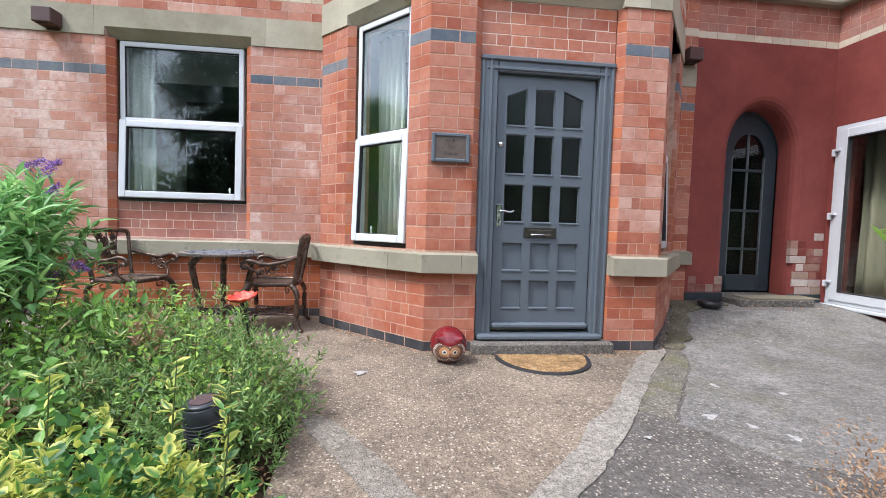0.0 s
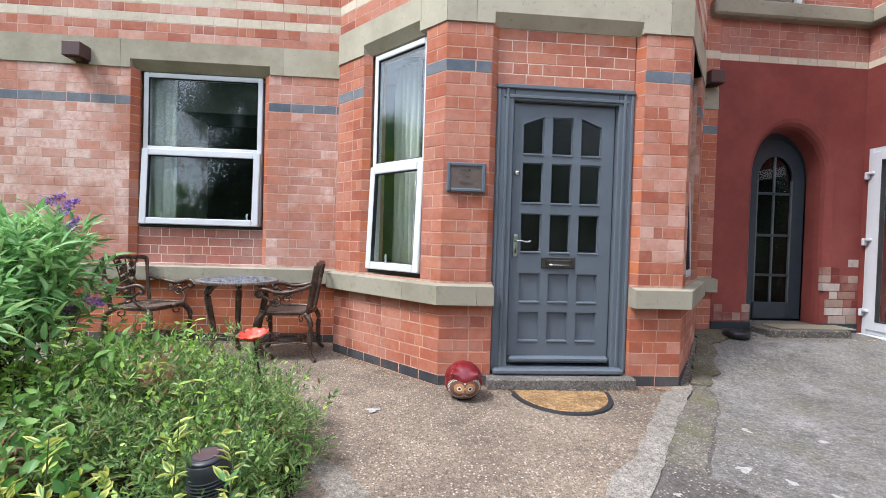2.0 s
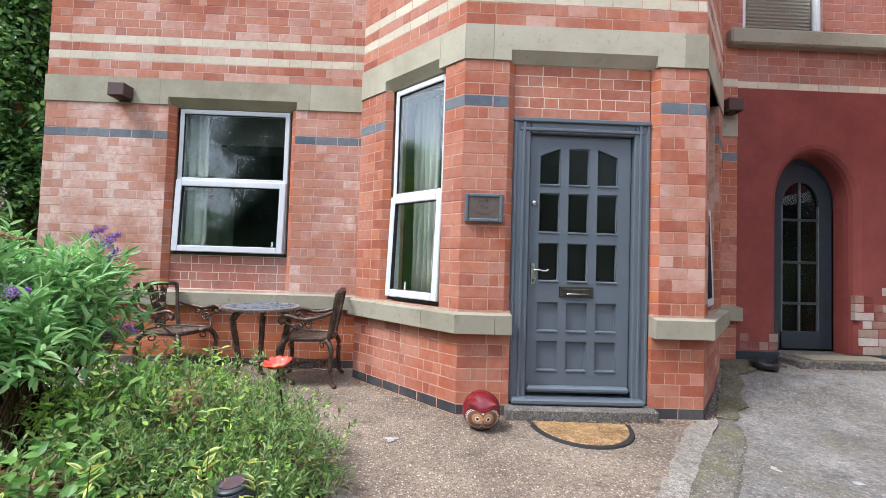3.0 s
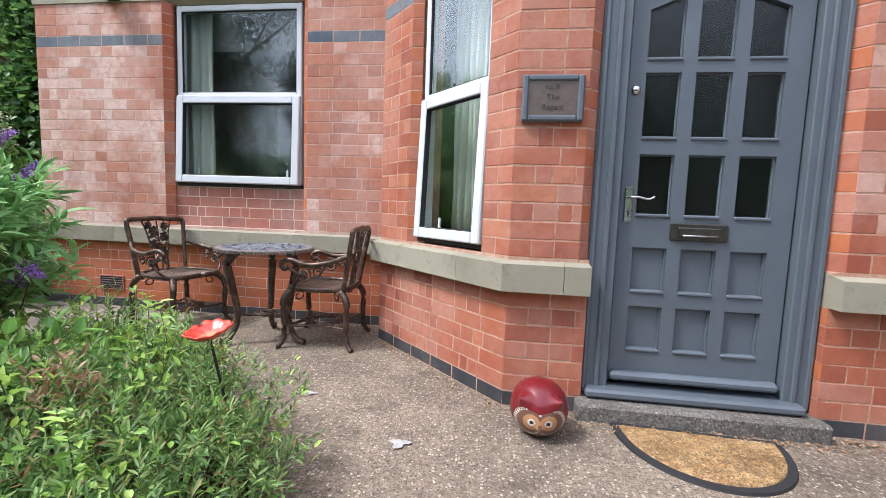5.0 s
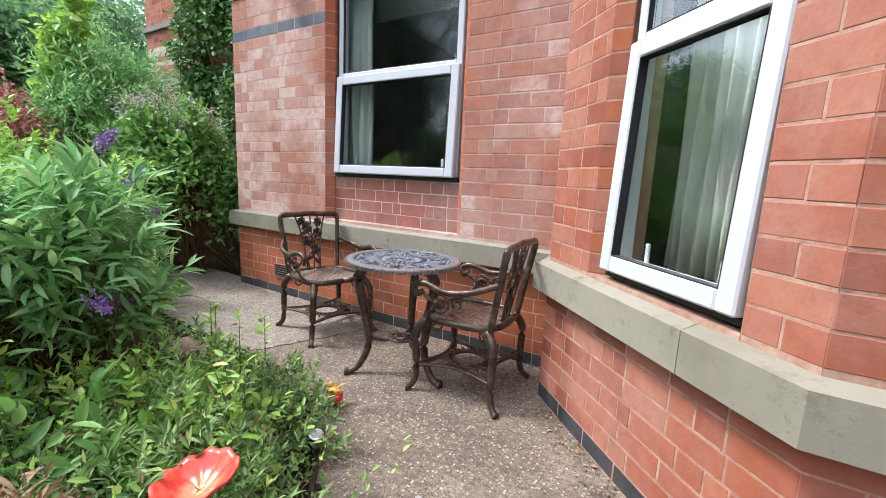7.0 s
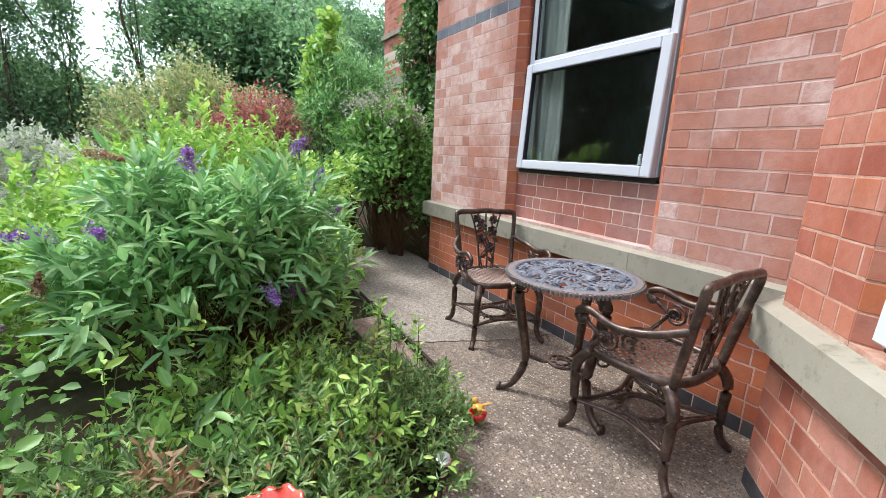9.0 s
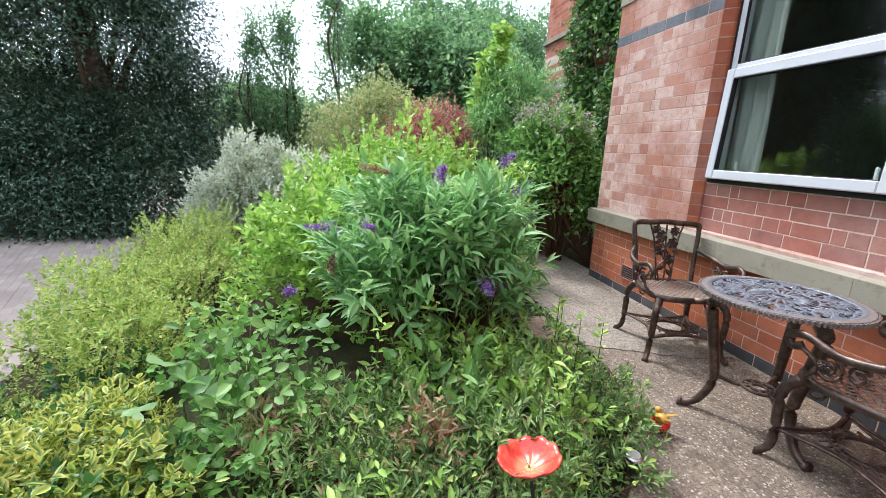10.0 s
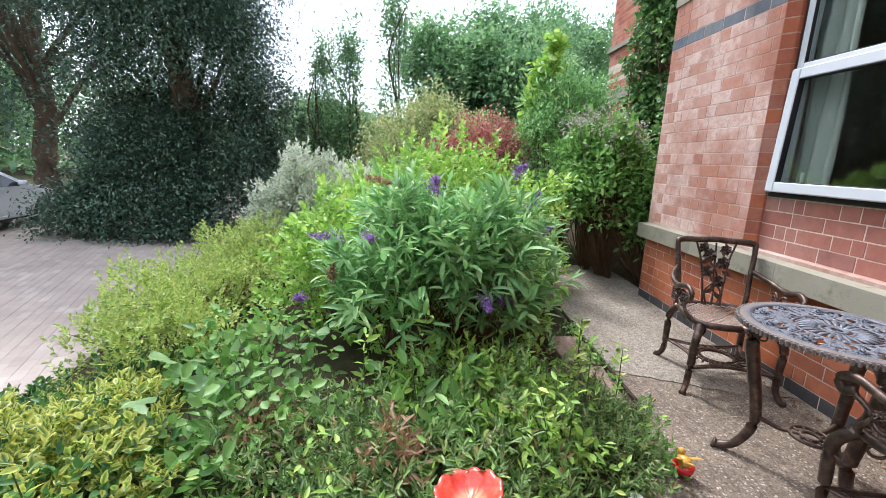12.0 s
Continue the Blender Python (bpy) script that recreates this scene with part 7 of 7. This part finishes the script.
# ---- trees ----
def tree(name, label, x, y, height, trunk_r, lobes, clumps, per, length, width, material, seed, flat=True, spread=0.2, branches=14):
    t = thing(name, Matrix.Translation((x, y, land(x, y))), label, "tree")
    base = Matrix.Translation((-x, -y, -land(x, y)))
    rng = np.random.default_rng(seed)
    pr = random.Random(seed)
    g = land(x, y)
    bm = bmesh.new()
    pts = [(0, 0, -0.1)] + [(pr.uniform(-0.12, 0.12) * k, pr.uniform(-0.12, 0.12) * k, height * 0.85 * k / 5) for k in range(1, 6)]
    line = smooth_line(pts, 15)
    tube(bm, line, [trunk_r * (1.25 - 1.05 * i / len(line)) for i in range(len(line))], 10)
    part("trunk", bm, bark, t, smooth=True)
    c, d = lumpy(rng, lobes, clumps, 0.5)
    c = c - np.array([x, y, g])
    bm = bmesh.new()
    for e in c[rng.choice(len(c), branches, replace=False)]:
        z = min(max(e[2] * pr.uniform(0.35, 0.7), height * 0.15), height * 0.7)
        i = min(len(line) - 1, int(z / (height * 0.85) * len(line)))
        b = Vector(line[i])
        tube(bm, smooth_line([b, b.lerp(Vector(e), 0.5) + Vector((0, 0, 0.15)), Vector(e)], 8), [trunk_r * 0.35 * (1 - 0.8 * k / 8) for k in range(9)], 6)
    part("limb_work", bm, bark, t, smooth=True)["kind"] = "stuff"
    k = len(c)
    at = np.repeat(c, per, 0) + rng.normal(0, spread, (k * per, 3))
    ways = np.repeat(d * 0.5, per, 0) + rng.normal(0, 0.7, (k * per, 3)) + (0, 0, -0.1)
    leaf_mesh("crown", at, ways, length, width, material, t, 0.3, seed, flat)
    return t


tree("evergreen_tree", "large dense dark evergreen tree at the edge of the drive", -10.6, -3.6, 8.5, 0.28,
     [(-9.55, -5.2, -0.35, 0.9, 1.1, 0.75), (-9.4, -4.2, -0.4, 0.9, 1.1, 0.8), (-9.35, -3.2, -0.4, 0.85, 0.9, 0.8), (-10.5, -4.4, 0.3, 1.6, 1.5, 1.9), (-10.8, -2.9, 0.3, 1.6, 1.6, 2.2), (-11.4, -3.6, 1.6, 1.5, 2.4, 2.0), (-10.0, -4.6, -0.2, 1.1, 1.3, 1.0), (-10.1, -2.9, -0.2, 1.0, 1.3, 1.0), (-10.6, -3.6, 3.4, 2.3, 2.4, 2.3), (-10.6, -3.4, 5.8, 2.4, 2.5, 2.2), (-10.8, -4.8, 4.8, 2.0, 2.2, 2.2), (-10.9, -3.4, 7.0, 1.4, 1.4, 1.0)], 19000, 12, 0.092, 0.042, dark_leaf, 31, spread=0.2, branches=12)
# the last two crown lobes are out of view, added to shade the drive
tree("evergreen_tree", "dark overhanging tree beyond the parked car, its crown extended to shade the drive", -13.5, -9.5, 9.0, 0.3, [(-14.0, -9.8, 2.0, 2.6, 3.2, 2.4), (-13.6, -8.6, 5.0, 2.6, 3.0, 2.2), (-12.0, -9.2, 6.4, 2.4, 2.4, 1.3), (-13.6, -11.5, 4.5, 2.6, 2.6, 3.0), (-10.9, -8.0, 7.4, 2.0, 2.2, 1.0), (-9.6, -6.9, 8.2, 1.9, 1.9, 0.9)], 2100, 9, 0.16, 0.08, dark_leaf, 32, spread=0.22)
for k, (x, y, h) in enumerate(((-11.0, 0.2, 4.6), (-10.7, 1.35, 5.4), (-11.8, -0.6, 4.4))):
    tree("slender_tree", "slender upright leafy tree", x, y, h, 0.05, [(x, y, 1.3, 0.5, 0.5, 1.5), (x, y, h * 0.62, 0.32, 0.32, h * 0.42)], 520, 9, 0.11, 0.045, tree_leaf, 50 + k, spread=0.10, branches=14)
for k, (x, y, h, r) in enumerate(((-15.5, 3.0, 6.0, 1.8), (-16.5, 5.2, 6.8, 2.1), (-13.5, 4.6, 5.0, 1.3), (-19, 8.0, 8.0, 2.4), (-24, -1.5, 3.6, 2.6), (-15.5, -1.55, 3.0, 0.9), (-13.0, -0.5, 2.6, 0.7))):
    tree("garden_tree", "bushy green tree at the end of the garden", x, y, h, 0.16, [(x, y, h * 0.3, r, r, h * 0.3), (x + 0.5, y + 0.6, h * 0.6, r * 0.85, r * 0.85, h * 0.28), (x - 0.3, y - 0.7, h * 0.72, r * 0.7, r * 0.7, h * 0.25)], 2200, 10, 0.18, 0.10, tree_leaf, 60 + k, spread=0.2)
for k, (x, y, h, r) in enumerate(((-9.0, -15.5, 10.0, 3.0), (-4.0, -17.0, 9.0, 2.8), (1.5, -16.0, 8.0, 2.6), (7.0, -17.0, 9.5, 3.0), (12.5, -12.0, 9.0, 2.8), (-17.5, -16.0, 7.0, 2.6))):
    tree("boundary_tree", "tall leafy tree across the drive", x, y, h, 0.25, [(x, y, h * 0.3, r, r * 0.8, h * 0.3), (x + 0.8, y, h * 0.55, r * 0.9, r * 0.8, h * 0.28), (x - 0.7, y + 0.4, h * 0.75, r * 0.75, r * 0.75, h * 0.24)], 2000, 9, 0.25, 0.13, tree_leaf if k % 2 else dark_leaf, 80 + k, spread=0.26)


shrub("far_wood", "distant belt of green woodland", [(-34 + 3 * math.sin(k * 1.7), -30 + k * 5.2, 0.5, 4.5, 3.6, 3.0 + 0.8 * math.sin(k * 2.3) + (3.5 if k > 7 or k < 3 else 0)) for k in range(13)] + [(-30 + k * 6.0, -36 + 2 * math.sin(k), 2.5, 4.2, 4.0, 5.5 + 1.5 * math.sin(k * 1.3)) for k in range(12)], 9000, 6, 0.55, 0.32, tree_leaf, 99, bark, "woodland", spread=0.5, up=0.0, flat=True, stems=0, kind="stuff")


# ---- the far wing of the house ----
def far_wing():
    x0, x1, y0 = -10.45, -4.2, 6.5
    rows = rows_of(0.1, 2.75, lambda k: "red") + rows_of(3.02, 3.9, lambda k: "cream" if k in (2, 4, 5) else "red") + rows_of(4.05, 5.4, lambda k: "red")
    w = brick_wall("wall_far_wing", (x0, y0), (x1, y0), rows, z1=6.2, label="brick wing of the house farther along the garden", seed=15)
    stone_run("band_far_wing", [(x0, y0 + 0.4), (x0, y0), (x1, y0)], 2.75, 3.02, 0.02, 0.1, [1, 3], "buff sandstone band on the far wing")
    stone_run("band_far_wing_upper", [(x0, y0 + 0.4), (x0, y0), (x1, y0)], 3.92, 4.05, 0.06, 0.1, [1, 3], "stone string course on the far wing")
    tagged(part("wall_far_wing_side", boxed(x0 + 0.006, x0 + 0.2, y0 + 0.28, 10.5, -0.2, 6.2), mortar), "side wall of the far wing", "wall", kind="structure")
    tagged(part("wall_far_wing_back", boxed(x0 + 0.2, XC, 10.3, 10.5, -0.2, 6.2), mortar), "back wall of the far wing", "wall", kind="structure")


far_wing()
shrub("ivy", "thick dark green ivy climbing the far wing", [(-7.9, 6.3, 1.6, 0.8, 0.35, 1.6), (-7.7, 6.3, 3.6, 0.75, 0.35, 1.5), (-7.3, 6.3, 5.0, 0.7, 0.3, 1.0), (-6.3, 6.3, 1.6, 0.8, 0.35, 1.6), (-6.1, 6.3, 3.6, 0.8, 0.35, 1.5), (-5.6, 6.3, 5.0, 0.8, 0.3, 1.0), (-5.2, 6.3, 2.4, 0.6, 0.3, 1.8)], 3000, 9, 0.10, 0.075, leaf_material("ivy_leaf", green((0.05, 0.12, 0.03), (0.08, 0.18, 0.045), (0.14, 0.27, 0.06), (0.21, 0.34, 0.08))), 33, twig_brown, "climbing plant", spread=0.08, up=-0.2, stems=24, stem_r=0.01)


# ---- the parked car ----
def hatchback(m):
    """A white five-door hatchback. It faces +x; its origin lies on the ground between the rear wheels."""
    car = thing("parked_car", m, "white five-door hatchback parked on the drive", "car")
    white = paint_material("white_car_paint", (0.70, 0.73, 0.75), 0.18, var=0.03, bump=0.0)
    black_glass = tint_material("dark_car_glass", (0.012, 0.014, 0.016), 0.05)
    # outline of the side, from the rear bumper round to the front
    low = [(-0.72, 0.32), (-0.76, 0.55), (-0.72, 0.80), (-0.70, 0.98)]
    roof = [(-0.66, 1.12), (-0.58, 1.30), (-0.45, 1.40), (-0.2, 1.45), (0.2, 1.48), (0.6, 1.485), (0.95, 1.455), (1.25, 1.385), (1.55, 1.27), (1.85, 1.12), (2.1, 1.0), (2.4, 0.94), (2.75, 0.86), (3.05, 0.76), (3.22, 0.58), (3.25, 0.36), (3.15, 0.24)]
    side = low + roof
    def half_width(x, z):
        w = 0.84 - 0.10 * max(0, abs(x - 1.25) - 1.3) ** 1.5
        return w - (0.20 * max(0, (z - 0.92) / 0.58) ** 1.1) - 0.04 * max(0, (0.45 - z) / 0.2)
    bm = bmesh.new()
    line = [Vector((p.x, 0, p.y)) for p in (Vector((x, z)) for x, z in side)]
    xs = np.linspace(-0.75, 3.24, 150)
    def top_at(x):
        pts = sorted(side[1:], key=lambda q: q[0])
        return float(np.interp(x, [q[0] for q in pts], [q[1] for q in pts]))
    grid = []
    for x in xs:
        zt = top_at(x)
        col = []
        for t in np.linspace(0, 1, 40):
            z = 0.26 + (zt - 0.26) * t
            col.append((x, half_width(x, z), z))
        col += [(x, half_width(x, zt) * f, zt + 0.03 * (1 - f)) for f in (0.8, 0.4, 0.0)]
        grid.append(col)
    def hole(x, z):
        return any(math.hypot(x - cx, z - 0.31) < 0.355 for cx in (0.0, 2.5))
    for s in (1, -1):
        V = [[bm.verts.new((x, s * y, z)) for x, y, z in col] for col in grid]
        for a, b, ga, gb in zip(V, V[1:], grid, grid[1:]):
            for j in range(len(a) - 1):
                cx, cz = (ga[j][0] + gb[j][0]) / 2, (ga[j][2] + gb[j + 1][2]) / 2
                if not hole(cx, cz):
                    bm.faces.new((a[j], b[j], b[j + 1], a[j + 1]))
        bm.faces.new([v for v in V[0]] if s > 0 else [v for v in V[0]][::-1])
        bm.faces.new([v for v in V[-1]])
    bmesh.ops.remove_doubles(bm, verts=bm.verts[:], dist=0.002)
    body = part("body", bm, white, car, smooth=True)
    # side windows, set a hair proud
    for s in (1, -1):
        for pts in ([(-0.36, 1.02), (0.44, 0.99), (0.46, 1.375), (0.1, 1.37), (-0.2, 1.34), (-0.38, 1.24), (-0.43, 1.12)], [(0.48, 0.99), (1.82, 0.965), (1.80, 1.04), (1.55, 1.18), (1.25, 1.29), (0.95, 1.35), (0.50, 1.375)]):
            bm = bmesh.new()
            f = [bm.verts.new((x, s * (half_width(x, z) + 0.014), z)) for x, z in pts]
            g = [bm.verts.new((x, s * (half_width(x, z) - 0.02), z)) for x, z in pts]
            bm.faces.new(f)
            for k in range(len(f)):
                bm.faces.new((f[k], f[(k + 1) % len(f)], g[(k + 1) % len(f)], g[k]))
            part("side_window", bm, black_glass, car, "dark tinted glass")
        for x in (0.42, 1.30):
            part("door_handle", boxed(x - 0.09, x + 0.09, min(s * 0.835, s * 0.86), max(s * 0.835, s * 0.86), 0.86, 0.885, 0.006), white, body)
        part("sill_strip", boxed(0.42, 2.1, min(s * 0.81, s * 0.845), max(s * 0.81, s * 0.845), 0.30, 0.335, 0.008), white, body)
        bm = bmesh.new()
        box(bm, -0.735, -0.58, min(s * 0.66, s * 0.815), max(s * 0.66, s * 0.815), 0.86, 1.08, 0.03)
        part("tail_light", bm, paint_material("red_lens", (0.42, 0.02, 0.03), 0.15), car, "red tail light")
        part("wing_mirror", boxed(1.72, 1.84, min(s * 0.84, s * 1.0), max(s * 0.84, s * 1.0), 0.98, 1.10, 0.03), white, car)
    bm = bmesh.new()
    f = [bm.verts.new(p) for p in ((-0.725, -0.52, 1.0), (-0.725, 0.52, 1.0), (-0.60, 0.45, 1.36), (-0.60, -0.45, 1.36))]
    bm.faces.new(f)
    part("rear_window", bm, black_glass, car)
    part("bumper", boxed(-0.80, -0.68, -0.72, 0.72, 0.34, 0.56, 0.04), tint_black, car, "black lower bumper")
    part("underside", boxed(-0.6, 3.0, -0.7, 0.7, 0.2, 0.3), tint_black, car)
    for x in (0.0, 2.5):
        for s in (1, -1):
            wheel = thing("wheel", Matrix.Translation((x, s * 0.72, 0.31)), "", "")
            wheel.parent = car
            wheel.matrix_world = m @ Matrix.Translation((x, s * 0.72, 0.31))
            turn = Matrix.Rotation(radians(-90 * s), 4, "X")
            bm = lathe([(0.20, -0.09), (0.29, -0.095), (0.31, -0.06), (0.31, 0.06), (0.29, 0.095), (0.205, 0.09), (0.20, 0.05)], 40)
            bmesh.ops.transform(bm, matrix=turn, verts=bm.verts[:])
            part("tyre", bm, tint_black, wheel, smooth=True)
            bm = lathe([(0.205, 0.04), (0.205, 0.08), (0.19, 0.085), (0.185, 0.05), (0.06, 0.03)], 40)
            for k in range(10):
                a = k * math.tau / 10
                tube(bm, [(0.04 * math.cos(a), 0.04 * math.sin(a), 0.075), (0.195 * math.cos(a + 0.12), 0.195 * math.sin(a + 0.12), 0.078)], 0.014, 5)
            bmesh.ops.transform(bm, matrix=turn, verts=bm.verts[:])
            part("rim", bm, tint_material("alloy", (0.35, 0.35, 0.36), 0.35, 0.8), wheel)


hatchback(pose(-8.19, -7.78, DRIVE + 0.018, 0, 0, 190))


# ---- paving blocks of the drive ----
def paving():
    blocks = Nodes("drive_block")
    r = random_of(blocks, True)
    c = blocks.ramp(r, [(0.0, (0.40, 0.335, 0.285)), (0.4, (0.45, 0.385, 0.33)), (0.75, (0.43, 0.355, 0.305)), (1.0, (0.50, 0.44, 0.385))])
    c = blocks.mix(0.6, c, blocks.ramp(blocks.noise(1.4, 5, 0.7), [(0.3, (0.65, 0.62, 0.6)), (0.7, (1.1, 1.08, 1.05))]), "MULTIPLY")
    blocks.bump(blocks.noise(90, 4, 0.7), 0.4, 0.005)
    loose = blocks.done(c, 0.85, spec=0.3)
    drive = bpy.data.objects["drive"]
    bm = boxed(-0.0993, 0.0993, -0.0493, 0.0493, -0.03, 0.0, 0.0015)
    me = mesh_of("paving_block", bm, loose)
    n2 = Nodes("drive_block_joined")
    r2 = random_of(n2, False)
    c2 = n2.ramp(r2, [(0.0, (0.40, 0.335, 0.285)), (0.4, (0.45, 0.385, 0.33)), (0.75, (0.43, 0.355, 0.305)), (1.0, (0.50, 0.44, 0.385))])
    c2 = n2.mix(0.6, c2, n2.ramp(n2.noise(1.4, 5, 0.7), [(0.3, (0.65, 0.62, 0.6)), (0.7, (1.1, 1.08, 1.05))]), "MULTIPLY")
    n2.bump(n2.noise(90, 4, 0.7), 0.4, 0.005)
    joined = n2.done(c2, 0.85, spec=0.3)
    verts, faces, count = [], [], 0
    q = Matrix.Rotation(radians(24), 4, "Z")
    edge = [(-2.3, -1.0), (-3.0, -0.85), (-4.4, -1.1), (-6.5, -1.6), (-9.2, -2.2), (-13.0, -2.6)]
    def far_edge(x):
        return float(np.interp(-x, [-0.0, 1.2] + [-e[0] for e in edge], [-3.0, -2.6] + [e[1] for e in edge]))
    for j in range(-70, 75):
        for i in range(-75, 75):
            p = q @ Vector(((i + (0.5 if j % 2 else 0)) * 0.2, j * 0.1, 0)) + Vector((-5.0, -5.0, 0))
            if not (-13.0 < p.x < 1.5 and -11.0 < p.y < far_edge(p.x) - 0.05):
                continue
            z = land(p.x, p.y) + 0.017 + 0.001 * math.sin(i * 12.9 + j * 78.2)
            if -4.9 < p.x < -2.3 and -3.3 < p.y and count < 300:
                ob = new("paving_block", me)
                ob.parent = drive
                ob.matrix_basis = Matrix.Translation((p.x, p.y, z)) @ q
                count += 1
                continue
            n = len(verts)
            for sx, sy, dz, e in ((-1, -1, -0.02, 0), (1, -1, -0.02, 0), (1, 1, -0.02, 0), (-1, 1, -0.02, 0), (-1, -1, 0, 0.0012), (1, -1, 0, 0.0012), (1, 1, 0, 0.0012), (-1, 1, 0, 0.0012)):
                v = q @ Vector((sx * (0.0993 - e), sy * (0.0493 - e), dz))
                verts.append((p.x + v.x, p.y + v.y, z + v.z))
            faces += [(n + 4, n + 5, n + 6, n + 7)] + [(n + a, n + (a + 1) % 4, n + 4 + (a + 1) % 4, n + 4 + a) for a in range(4)]
    me = bpy.data.meshes.new("paving_blocks")
    me.from_pydata(verts, [], faces)
    me.materials.append(joined)
    ob = new("paving_blocks", me)
    ob.parent = drive
    ob["kind"] = "stuff"


paving()

# ---- bricks laid one by one ----
MAT["plain_piece"] = brick_material("bare_brick_piece", [(0.0, (0.16, 0.045, 0.035)), (0.5, (0.24, 0.10, 0.075)), (1.0, (0.33, 0.23, 0.18))], True, 0.5)
MAT["pale_piece"] = brick_material("limed_brick_piece", [(0.0, (0.30, 0.22, 0.19)), (0.5, (0.40, 0.33, 0.29)), (1.0, (0.46, 0.40, 0.36))], True, 0.3, dark=0.7)
MAT["flaked_piece"] = brick_material("flaked_brick_piece", [(0.0, (0.15, 0.035, 0.028)), (0.5, (0.17, 0.04, 0.03)), (1.0, (0.30, 0.22, 0.17))], True, 0.3)
for wall, tag, base, (a, b, c, d, o) in PIECES:
    if tag not in BRICK_MESH:
        BRICK_MESH[tag] = mesh_of("brick", unit_brick(), MAT[tag + "_piece"])
    ob = new("brick", BRICK_MESH[tag])
    ob.parent = wall
    ob.matrix_basis = base @ Matrix.Translation((a, o, c)) @ Matrix.Diagonal((b - a, 0.05, d - c, 1))
